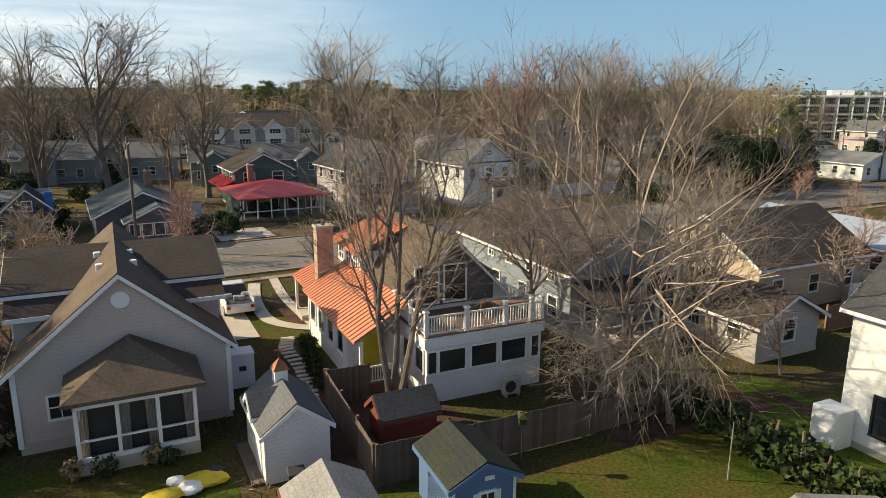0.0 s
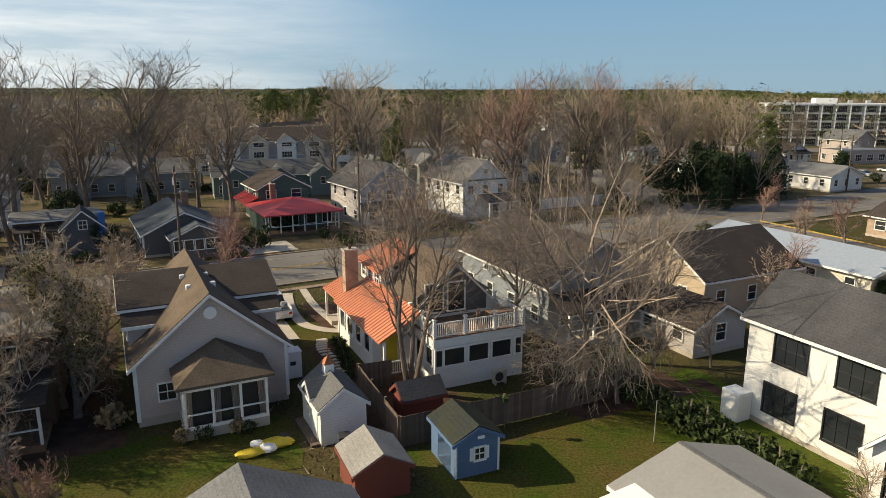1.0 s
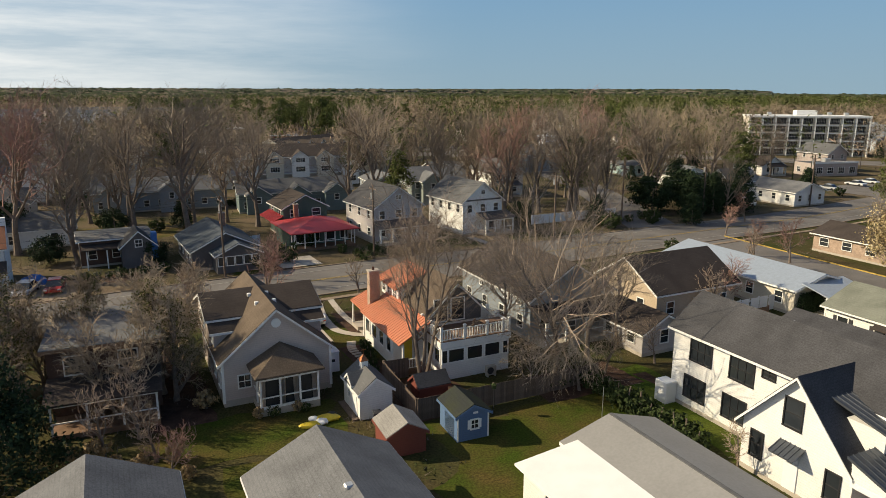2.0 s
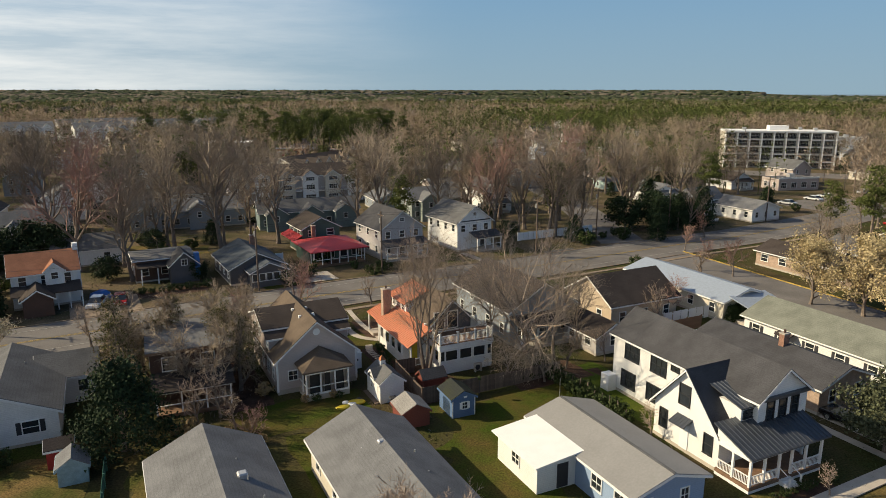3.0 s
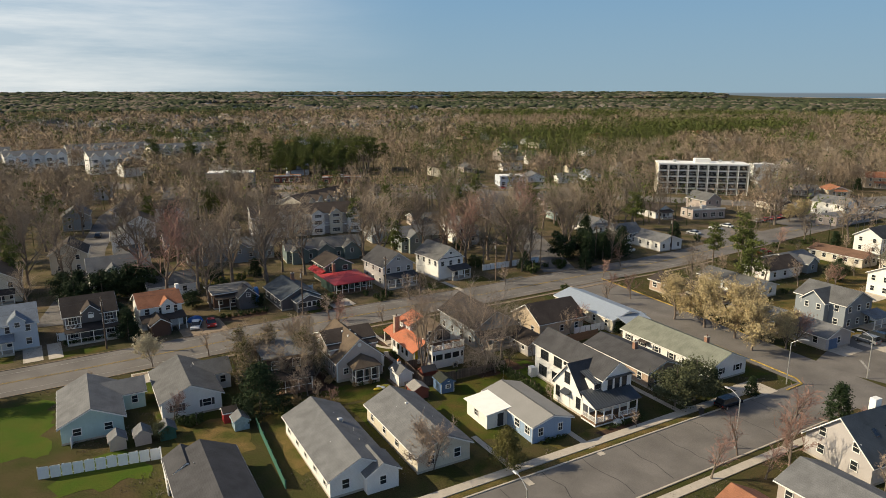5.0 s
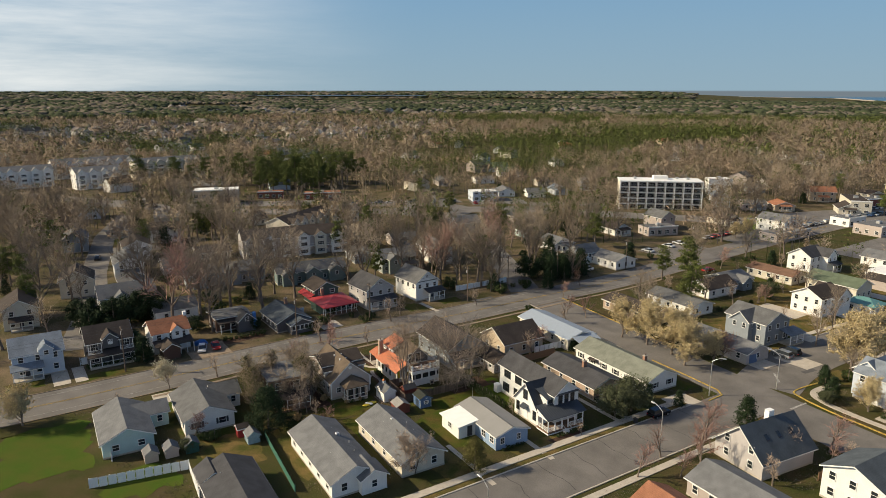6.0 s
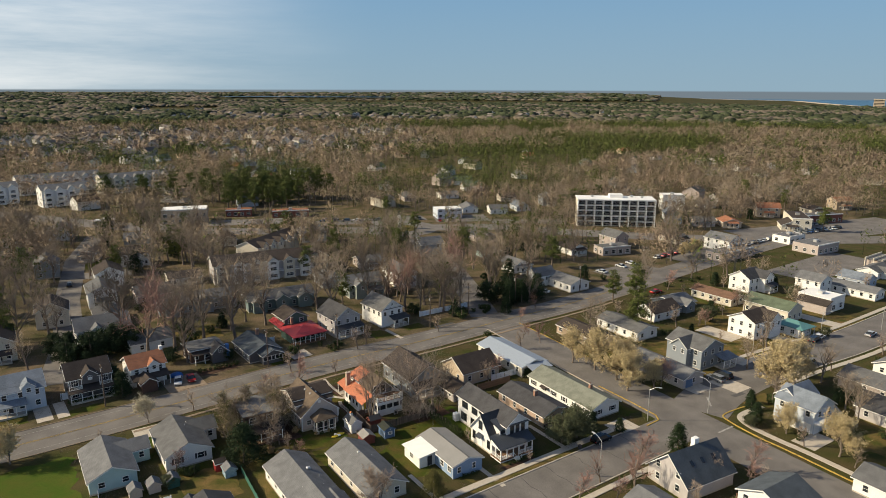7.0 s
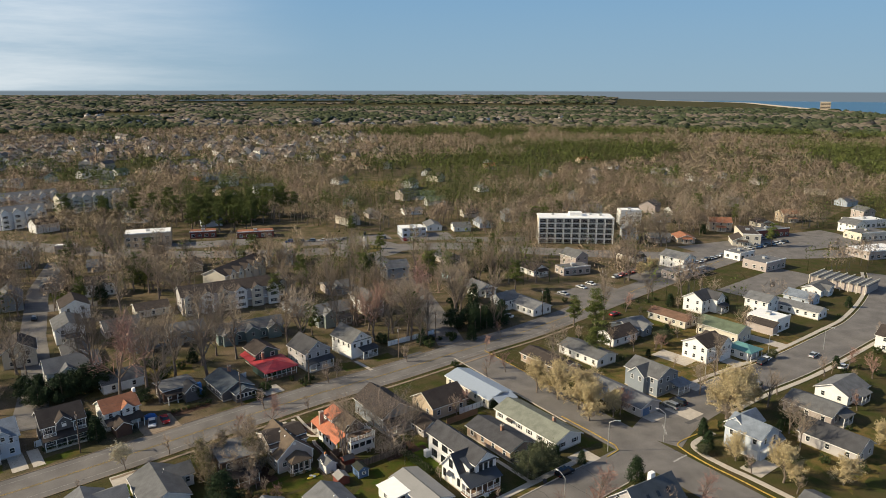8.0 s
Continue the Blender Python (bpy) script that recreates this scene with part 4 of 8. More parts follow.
for x in (-0.32, 0.52):
    part("shutter", boxm(x - 0.09, x + 0.09, -1.48, -1.45, 0.82, 1.48), VINYL, s2)
part("vent", boxm(0.0, 0.35, -1.48, -1.45, 1.9, 2.05), VINYL, s2)
for x in (-1.13, 1.13):
    part("corner_board", boxm(x - 0.05, x + 0.05, -1.48, -1.40, 0.05, 1.9), TRIM, s2)
shed("red_shed", "dark red garden shed with a pale weathered roof", -3.25, 21.3, 22, 2.6, 2.7, 1.5, 0.7, BARN, R_PALE, "y", (), BARN)
shed("brown_shed", "low red-brown storage shed with dark shingles", -1.3, 28.7, 24, 1.7, 2.4, 1.3, 0.65, BARN, R_DARK, "x", (), BARN)
shed("red_playhouse", "small bright red garden shed", -31.6, 14.8, 25, 1.7, 1.9, 1.7, 0.5, mat("bright_red_boards", (0.36, 0.03, 0.03), 0.6), R_BROWN, "x", ())
for x, y, wl in ((-29.5, 12.6, mat("pale_blue_metal", (0.33, 0.45, 0.52), 0.5, 0.1)), (-45.2, 8.0, TAUPE), (-42.3, 9.3, TAUPE), (-39.3, 10.5, mat("dark_green_boards", (0.03, 0.11, 0.09), 0.6))):
    shed("yard_shed", "small garden shed with a rounded pale roof", x, y, 25, 2.1, 2.3, 1.5, 0.7, wl, R_LGREY, "y", (), wl)


def white_box():
    e = thing("storage_box", "white vinyl storage cabinet against the house", "storage box", pose(-9.6, 33.9, 0, 0, 0, 25))
    part("body", rough_edges(boxm(-0.6, 0.6, -0.5, 0.5, 0.05, 1.75), 0.03), VINYL, e)
    part("lid", rough_edges(boxm(-0.64, 0.64, -0.54, 0.54, 1.75, 1.85), 0.03), VINYL, e)
    part("mark", boxm(-0.15, 0.2, -0.53, -0.505, 0.95, 1.2), SHUT, e)


white_box()


def board_fence(name, label, a, b, h, material, board=0.15, cat="fence", solid=True):
    a, b = Vector(a), Vector(b)
    ln = (b - a).length
    e = thing(name, label, cat, pose(a.x, a.y, 0, 0, 0, math.degrees(math.atan2(b.y - a.y, b.x - a.x))))
    for z in (0.35, h - 0.3):
        part("rail", boxm(0, ln, 0.03, 0.08, z - 0.05, z + 0.05), material, e)
    n = int(ln / 2.4)
    for i in range(n + 1):
        x = i * ln / max(1, n)
        part("post", boxm(x - 0.06, x + 0.06, 0.03, 0.15, 0, h + 0.05), material, e)
    k = max(1, int(ln / board))
    me = None
    r = random.Random(int(ln * 10))
    for i in range(k):
        o = part("board", me or boxm(-board * 0.49, board * 0.49, -0.012, 0.012, 0.04, h), material, e, m=pose((i + 0.5) * ln / k, r.uniform(-0.006, 0.006), r.uniform(-0.02, 0.02)))
        me = o.data


board_fence("wooden_fence", "weathered brown board fence round the back yard", (-5.0, 31.6), (-2.2, 24.6), 1.75, WOOD_F)
board_fence("wooden_fence", "weathered brown board fence round the back yard", (-2.2, 24.6), (6.4, 28.4), 1.75, WOOD_F)
board_fence("wooden_fence", "weathered brown board fence by the porch", (-5.0, 31.6), (-3.0, 32.4), 1.75, WOOD_F)
board_fence("wooden_fence", "weathered brown board fence behind the lawn", (6.4, 28.4), (12.5, 31.6), 1.5, WOOD_F)
board_fence("wooden_fence", "low wooden fence along the lawn", (-55.5, 25.5), (-51.5, 8), 1.4, VINYL, 0.5)
board_fence("wooden_fence", "red-brown wooden fence between the gardens", (24.5, 41.5), (33.5, 45.7), 1.7, WOOD)
VF = [((-52, 0.2), (-38.2, 4.3)), ((-38.2, 4.3), (-34.5, -4.5)), ((29, 46.5), (36.5, 50)), ((70.5, 62), (76, 52)), ((-62, 60.5), (-59, 61.8)), ((-36, 77.5), (-27, 81.8)), ((-73, 50.5), (-70, 52)), ((17, 98), (34, 106))]
for a, b in VF:
    board_fence("vinyl_fence", "white vinyl panel fence", a, b, 1.7, VINYL, 1.2)
# metal railing along the dormant yard
for a, b in (((-27.5, 13.5), (-20.5, -4)),):
    board_fence("green_fence", "thin green wire fence with posts", a, b, 1.2, mat("green_wire", (0.05, 0.16, 0.12), 0.6), 0.45)


def modern_house():
    e = thing("white_modern_house", "white two-storey house with black windows and dark roofs", "house", pose(22.3, 8.8, 0, 0, 0, 24))
    gable(e, 6.0, 11.05, 5.6, 17.3, 6.0, 2.1, WHITE, R_DARK, "y", 0.35)
    gable(e, 2.6, 7.0, 7.0, 4.6, 3.4, 3.9, WHITE, R_DARK, "x", 0.35, name="front_wing")
    part("foundation", boxm(3.16, 8.84, 3.3, 19.74, -0.1, 0.3), CONC, e)
    part("foundation", boxm(0.26, 3.16, 3.46, 10.54, -0.1, 0.3), CONC, e)
    # upper front gable with dark pent strip
    part("pent_roof", boxm(3.1, 8.9, 2.1, 2.39, 5.85, 6.1), M_DARK, e)
    for x in (4.55, 5.95, 7.35):
        window(e, x, 2.4, 4.85, 0.75, 1.55, 270, "sash", BLACKF)
    # dormer in the valley between the gables
    part("dormer", boxm(1.9, 3.6, 2.9, 5.6, 4.0, 5.4), WHITE, e)
    slope(e, [(1.65, 2.65, 5.35), (3.7, 2.65, 5.35), (3.7, 6.0, 6.2), (1.65, 6.0, 6.2)], M_DARK, 0.1, 0.4)
    window(e, 2.75, 2.9, 4.75, 1.1, 0.6, 270, "four", BLACKF)
    # west gable windows and door hood
    window(e, 0.3, 7.2, 5.0, 1.1, 1.7, 180, "sash", BLACKF)
    window(e, 0.3, 9.4, 2.0, 0.8, 1.6, 180, "sash", BLACKF)
    window(e, 0.3, 4.4, 1.9, 0.8, 1.6, 180, "sash", BLACKF)
    slope(e, [(-0.7, 6.2, 2.6), (-0.7, 7.8, 2.6), (0.3, 7.8, 3.1), (0.3, 6.2, 3.1)], M_DARK, 0.08, 0.3, "hood")
    part("side_door", boxm(0.24, 0.3, 6.5, 7.4, 0.3, 2.35), VINYL, e)
    for y in (13.4, 17.0):
        window(e, 3.2, y, 4.75, 1.9, 1.65, 180, "four", BLACKF)
        window(e, 3.2, y + 0.35, 1.75, 1.9, 1.6, 180, "four", BLACKF)
    window(e, 3.2, 11.3, 5.3, 0.9, 0.6, 180, "four", BLACKF)
    part("side_cabinet", rough_edges(boxm(2.1, 3.15, 19.0, 20.2, 0, 1.7), 0.03), VINYL, e)
    # porch
    part("porch_floor", boxm(0, 8.1, 0, 3.3, 0.25, 0.55), WOOD, e)
    part("porch_skirt", boxm(0, 8.1, 0.02, 3.3, 0, 0.28), TRIM, e)
    slope(e, [(-0.35, -0.35, 2.95), (8.45, -0.35, 2.95), (8.45, 3.4, 4.3), (-0.35, 3.4, 4.3)], M_DARK, 0.12, 0.42)
    part("beam", boxm(0, 8.1, 0.0, 0.2, 2.65, 2.95), TRIM, e)
    part("beam", boxm(0, 0.2, 0.0, 3.3, 2.65, 2.95), TRIM, e)
    bm = bmesh.new()
    prism(bm, [(0.0, 2.95), (3.3, 2.95), (3.3, 4.1)], 0.02, 0.12, lambda p, q, s: (s, p, q))
    part("porch_cheek", bm, WHITE, e)
    P = [0.1, 1.6, 3.2, 4.6, 6.2, 8.0]
    posts(e, [(x, 0.1) for x in P] + [(0.1, 1.7), (8.0, 1.7)], 2.65, 0.18, 0.5)
    for a, b in ((0.1, 1.6), (1.6, 3.2), (4.6, 6.2), (6.2, 8.0)):
        railing(e, (a, 0.1), (b, 0.1), 0.55, 0.85)
    railing(e, (0.1, 0.1), (0.1, 3.2), 0.55, 0.85)
    for x in (1.0, 2.4, 5.4, 7.1):
        window(e, x, 3.5, 1.9, 0.9, 1.6, 270, "sash", BLACKF)
    part("wall_front", boxm(0.3, 8.5, 3.3, 3.5, 0.3, 3.9), WHITE, e)
    part("front_door", boxm(3.5, 4.4, 3.25, 3.3, 0.55, 2.6), SHUT, e)
    for i in range(3):
        part("step", boxm(3.3, 4.5, -0.3 * (i + 1), -0.3 * i, 0, 0.42 - 0.13 * i), TRIM, e)
    for x in (3.25, 4.5):
        part("stair_rail", tube(bmesh.new(), (x, 0, 1.4), (x, -0.95, 0.95), 0.04, 0.04, 6), TRIM, e)
        part("newel", boxm(x - 0.06, x + 0.06, -1.0, -0.88, 0, 1.05), TRIM, e)
    vent(e, 6.6, 12.5, 7.6)


modern_house()


def flat_house():
    e = thing("blue_ranch_house", "small blue ranch house with a low grey roof", "house", pose(12.6, 12.0, 0, 0, 0, 24))
    gable(e, 0, 0, 6.6, 13.0, 2.65, 0.95, SKYB, R_SMOOTH, "y", 0.35)
    part("ridge_cap", boxm(-0.12, 0.12, -6.8, 6.8, 3.74, 3.80), R_GREY, e)
    part("side_room", boxm(-6.8, -3.3, 0.0, 5.8, 0, 2.35), WHITE, e)
    slope(e, [(-7.2, -0.4, 2.35), (-7.2, 6.2, 2.35), (-2.6, 6.2, 2.85), (-2.6, -0.4, 2.85)], FLAT_W, 0.12)
    for x in (-2.0, 1.4):
        window(e, x, -6.5, 1.55, 0.7, 1.1, 270)
    for y in (-5.2, -2.6):
        window(e, -3.3, y, 1.55, 1.1, 1.1, 180)
    part("door", boxm(-5.0, -4.0, -0.05, 0.0, 0.1, 2.1), SHUT, e)
    window(e, -6.8, 3.0, 1.5, 1.0, 0.9, 180)
    part("downpipe", tube(bmesh.new(), (-3.36, -6.4, 0), (-3.36, -6.4, 2.5), 0.04, 0.04, 6), TRIM, e)


flat_house()

h = simple_house("ranch_house", "cream ranch house with a weathered grey shingle roof", -4.0, 7.3, 25, 7.8, 16.6, 2.7, 1.9, CREAM, R_LGREY, rows=(1.6,), sides="SW", every=3.4)
for x, y in ((-1.5, 3.0), (1.6, -2.0), (1.9, 1.0)):
    vent(h, x, y, 3.6)
part("roof_fan", rough_edges(boxm(-0.5, 0.0, 2.0, 2.5, 4.2, 4.75), 0.08), STEEL, h)
h = simple_house("ranch_house", "white ranch house with a grey shingle roof", -15.0, 3.4, 25, 8.0, 18.6, 2.7, 1.9, WHITE, R_LGREY, rows=(1.6,), sides="SW", every=3.4, wings=((2.4, -8.3, 4.2, 4.5, 2.6, 1.2, "y"),))
part("roof_fan", rough_edges(boxm(1.2, 1.9, 1.5, 2.2, 3.7, 4.4), 0.1), STEEL, h)
for x, y in ((1.6, 4.5), (-1.6, -3), (2.4, -1), (2.0, -4)):
    vent(h, x, y, 3.6)
h = simple_house("ranch_house", "ranch house with a dark grey shingle roof", -28.6, -6.2, 25, 8.2, 14.5, 2.7, 1.8, GREY_W, R_DARK, wings=((-2.2, 6.2, 4.2, 4.6, 2.6, 1.3, "y"),))
for x, y in ((-1.5, 3.0), (1.0, -2.0), (-0.6, -3.4)):
    vent(h, x, y, 3.7)
simple_house("mint_house", "mint green bungalow with a light grey roof", -52.2, 16.4, 25, 8.0, 13.2, 2.8, 1.9, MINT, R_LGREY, rows=(1.6,), sides="SW", every=3.6, wings=((4.6, 3.6, 5.2, 6.0, 2.7, 1.3, "x"),), w=1.0, h=1.0)
h = simple_house("white_bungalow", "white bungalow with a dark grey roof and black shutters", -40.3, 22.9, 25, 8.6, 13.2, 2.9, 2.0, WHITE, R_GREY, rows=(1.7,), sides="SW", every=3.8, shutters=SHUT, wings=((4.8, 3.8, 5.4, 5.0, 2.8, 1.5, "x"),), w=1.2, h=1.1)
vent(h, 1.4, 2.0, 4.2)


def brown_house():
    e = thing("brown_house", "dark brown two-storey house with a flat grey roof and screen porch", "house", pose(-26.2, 30.0, 0, 0, 0, 22))
    part("wall", boxm(-3.6, 3.6, -4.0, 4.5, 0, 5.3), DKBROWN, e)
    part("roof", boxm(-3.95, 3.95, -4.35, 4.85, 5.3, 5.55), R_LGREY, e)
    part("trim", boxm(-3.98, 3.98, -4.39, -4.35, 5.25, 5.5), WOOD, e)
    for x in (-1.9, 1.6):
        window(e, x, -4.0, 4.1, 1.2, 1.3, 270, "sash")
    for y in (-2, 1.5):
        window(e, -3.6, y, 4.1, 1.0, 1.2, 180, "sash")
        window(e, -3.6, y, 1.6, 1.0, 1.2, 180, "sash")
    part("porch_floor", boxm(-3.4, 3.4, -7.2, -4.05, 0, 0.4), WOOD, e)
    slope(e, [(-3.7, -7.5, 2.6), (3.7, -7.5, 2.6), (3.7, -4.0, 3.2), (-3.7, -4.0, 3.2)], R_BROWN)
    posts(e, [(-3.3, -7.1), (-1.1, -7.1), (1.1, -7.1), (3.3, -7.1)], 2.6, 0.14, 0.4)
    part("porch_rail", boxm(-3.3, 3.3, -7.14, -7.06, 1.2, 1.28), TRIM, e)
    part("beam", boxm(-3.4, 3.4, -7.2, -7.05, 2.4, 2.6), TRIM, e)


brown_house()
h = simple_house("dark_roof_ranch", "brown brick ranch house with a charcoal roof and chimney", 34.9, 30.0, 25, 7.6, 15.5, 2.7, 1.4, BRICK_T, R_DARK, sides="SW", every=3.2)
chimney(h, -0.3, -1.0, 3.4, 5.3, 0.8, 0.6, BRICK)
h = simple_house("green_roof_ranch", "long white ranch house with a grey-green roof and dark shutters", 45.7, 34.4, 24, 8.4, 21.5, 2.8, 1.7, WHITE, R_GREEN, sides="SW", every=3.4, shutters=SHUT, w=1.0, h=1.0)
chimney(h, 0.8, -5.0, 3.8, 5.4, 0.7, 0.6, BRICK)
slope(h, [(-5.4, 3.6, 2.2), (-5.4, 5.6, 2.2), (-4.2, 5.6, 2.6), (-4.2, 3.6, 2.6)], R_BROWN, 0.1, name="awning")
simple_house("silver_roof_ranch", "cream ranch house with a pale silver-blue roof", 37.0, 58.0, 24, 8.2, 19.0, 2.8, 1.2, CREAM, M_SILVER, sides="SW", every=3.6, ribs=0.0, porch=(-3.0, 3.0, -12.4, -9.5, 2.6, M_SILVER))
h = simple_house("tan_house", "tan gabled house with a dark brown roof", 24.5, 51.0, 25, 9.2, 11.0, 3.4, 2.7, TAN, R_BROWN, axis="x", sides="SW", every=3.6, rows=(1.7,))
simple_house("garage", "grey garage with a dark shingle roof", 18.6, 40.2, 25, 5.0, 6.0, 2.3, 1.3, GREY_W, R_BROWN, sides="SW", cat="garage")
h = simple_house("grey_gabled_house", "grey two-storey house with a broad brown-grey roof", 9.6, 48.6, 24, 9.4, 14.0, 4.2, 2.9, BLUEG, R_BROWN, rows=(1.6,), sides="SW", every=3.0, porch=(-4.5, 4.5, -9.4, -7.0, 2.7, R_BROWN))
for y in (-5, -2.5, 0, 2.5):
    window(h, -4.7, y, 3.55, 0.7, 0.7, 180, "grid")
h = simple_house("brick_ranch", "tan brick ranch house with a brown roof", 63.0, 71.3, 24, 7.6, 17.5, 2.7, 1.4, BRICK_T, R_BROWN, sides="SW", every=3.2, w=1.3, h=1.1)
simple_house("white_ranch", "long white ranch house with a grey roof", 77.2, 76.0, 24, 8.4, 16.0, 2.8, 1.3, WHITE, R_GREY, sides="SW", every=3.2)
h = simple_house("grey_two_storey_house", "grey-blue two-storey house with white trim and front gables", 86.0, 51.8, 24, 9.0, 11.0, 5.6, 2.2, BLUEG, R_GREY, rows=(1.7, 4.5), sides="SW", every=3.0,
                 porch=(1.0, 6.2, -8.6, -5.5, 2.7, R_BLUE), wings=((-2.6, 0.5, 5.2, 7.0, 5.4, 2.1, "x"),), style="sash")
h = simple_house("blue_door_ranch", "low grey ranch house with a blue garage door", 73.2, 46.8, 24, 7.6, 22.0, 2.6, 1.5, GREY_W, R_LGREY, sides="SW", every=4.0)
part("garage_door", boxm(-2.9, -0.2, -11.05, -11.0, 0.05, 2.1), NAVY, h)
chimney(h, -1.5, -3.0, 3.0, 4.9, 0.8, 0.6, BRICK)
h = simple_house("corner_house", "white and pale blue two-storey house with balcony and garages", 92.0, 15.5, 24, 7.6, 8.6, 5.5, 2.2, LTBLUE, R_BLUE, rows=(4.4,), sides="SW", every=2.6, wings=((3.4, -2.4, 4.4, 5.0, 3.0, 1.5, "x"), (1.8, 3.0, 5.0, 8.0, 5.6, 2.0, "x")))
part("balcony", boxm(-3.9, 0.6, -5.6, -4.35, 2.7, 2.95), TRIM, h)
railing(h, (-3.9, -5.5), (0.6, -5.5), 2.95, 0.95, 0.2)
part("garage_door", boxm(-3.4, -1.2, -4.36, -4.3, 0.05, 2.3), VINYL, h)
for y in (-2.6, 0.6):
    part("garage_door", boxm(-3.86, -3.8, y - 1.2, y + 1.2, 0.05, 2.3), VINYL, h)
h = simple_house("slate_roof_house", "pale grey house with a steep slate-dark roof and white chimney", 56.0, -2.2, 20, 9.4, 12.0, 3.0, 4.2, GREY_W, R_SLATE, axis="x", rows=(1.7, 4.2), sides="W", every=3.2)
part("chimney", boxm(0.6, 1.8, 0.2, 1.1, 5.5, 8.3), VINYL, h)
for x in (-2.5, 0.2, 3.0):
    bm = bmesh.new()
    prism(bm, [(-2.6, 5.0), (-1.8, 5.72), (-1.8, 5.84), (-2.6, 5.12)], x - 0.35, x + 0.35, lambda p, q, s: (s, p, q))
    part("skylight", bm, GLASS, h)
board_fence("deck_fence", "brown wooden fence beside the deck", (61, -9.5), (66, -6.0), 1.5, WOOD)
simple_house("white_cape_house", "white two-storey house with a slate-dark roof", 64.5, -15.5, 24, 9.0, 9.0, 5.2, 2.0, WHITE, R_SLATE, axis="x", rows=(1.6, 4.2), sides="SW", every=3.0)
simple_house("grey_roof_house", "low house with a grey roof by the street", 45.0, -14.5, 24, 8.4, 12.0, 2.8, 1.7, TAUPE, R_LGREY, sides="SW")
simple_house("rust_roof_house", "low house with a rust brown roof", 33.0, -18.5, 24, 8.0, 9.0, 2.8, 2.0, CREAM, R_RUST, sides="SW")
# across the main street
h = simple_house("pale_blue_house", "pale blue-grey two-storey house with a light roof", -81.5, 49.8, 28, 10.0, 9.5, 5.3, 2.4, LTBLUE, R_BLUE, axis="x", rows=(1.7, 4.3), sides="SW", every=2.6, porch=(-5, 0.6, -7.2, -5.0, 2.7, R_BLUE), dormers=((1.6, -4.2, 2.6, 3.0, 6.0, 1.2, "y"),))
h = simple_house("charcoal_house", "charcoal two-storey house with white balconies and a round window", -68.6, 55.2, 28, 8.4, 9.2, 5.4, 2.6, CHAR, R_BROWN, axis="x", rows=(), sides="", porch=(-4.6, 4.6, -6.6, -4.2, 2.7, R_BROWN), dormers=((0, -3.4, 3.0, 3.4, 6.0, 1.3, "y"),))
part("round_window", tube(bmesh.new(), (0, -5.08, 5.1), (0, -5.18, 5.1), 0.45, 0.45, 18), TRIM, h)
for s in (-3.2, 3.2):
    part("balcony", boxm(s - 1.4, s + 1.4, -5.6, -4.2, 2.9, 3.1), TRIM, h)
    railing(h, (s - 1.4, -5.55), (s + 1.4, -5.55), 3.1, 0.95, 0.2)
    window(h, s, -4.2, 4.3, 1.4, 1.5, 270, "four")
    window(h, s, -4.2, 1.6, 1.4, 1.4, 270, "four")
    posts(h, [(s - 1.3, -5.5), (s + 1.3, -5.5)], 5.5, 0.12, 3.1)
h = simple_house("orange_shingle_house", "white house with rust-orange shingles and white chimney", -56.8, 60.2, 30, 7.6, 8.2, 5.0, 2.1, WHITE, R_RUST, axis="x", rows=(4.0,), sides="S", every=2.7, dormers=((1.2, -3.2, 2.4, 2.4, 5.2, 1.1, "y"),))
part("chimney", boxm(3.9, 4.6, -0.4, 0.5, 0, 8.0), VINYL, h)
gable(h, -1.2, -6.0, 3.6, 5.0, 2.5, 1.2, DKBROWN, R_BROWN, "y", 0.35, name="porch_wall")
slope(h, [(-4.3, -6.6, 2.5), (4.3, -6.6, 2.5), (4.3, -3.8, 3.3), (-4.3, -3.8, 3.3)], R_BROWN)
posts(h, [(1.2, -6.4), (2.7, -6.4), (4.2, -6.4)], 2.5)
h = simple_house("craftsman_house", "dark bungalow with a pale flat roof and small gable", -45.2, 73.6, 28, 7.0, 8.6, 3.6, 0.35, DKBROWN, R_LGREY, rows=(1.7,), sides="SW", every=2.6, axis="x")
gable(h, 2.6, -4.6, 4.2, 4.0, 3.0, 1.9, CHAR, R_DARK, "y", 0.35, name="gable_room")
window(h, 2.6, -6.6, 3.3, 0.8, 0.9, 270)
part("blue_tarp", boxm(4.2, 4.9, -6.8, -5.6, 1.0, 4.6), BLUET, h, "blue tarpaulin hung on the gable")
posts(h, [(-3.6, -5.2), (-1.2, -5.2)], 2.7)
slope(h, [(-4.2, -5.5, 2.6), (0.4, -5.5, 2.6), (0.4, -3.5, 3.0), (-4.2, -3.5, 3.0)], R_BROWN)
h = simple_house("dark_bungalow", "charcoal bungalow with a dark roof and white sun porch", -31.0, 73.8, 28, 8.6, 12.0, 2.7, 2.1, CHAR, R_SLATE, rows=(1.6,), sides="W", every=2.8)
gable(h, 1.0, -7.2, 5.6, 3.4, 2.5, 1.3, CHAR, R_SLATE, "y", 0.35, name="sun_porch")
for i in range(5):
    window(h, -1.2 + 1.1 * i, -8.9, 1.6, 0.85, 1.1, 270, "plain")
chimney(h, 1.5, 3.0, 3.8, 5.9, 0.8, 0.6, BRICK)
h = simple_house("red_roof_house", "dark green two-storey house with red metal porch roof", -23.0, 92.0, 28, 7.2, 8.0, 4.9, 1.9, DKGREEN, R_BROWN, rows=(4.0,), sides="SW", every=2.8, w=1.3, h=1.1)
hip(h, -5.2, 4.6, -14.2, -3.6, 2.7, 1.5, M_RED, 0.4)
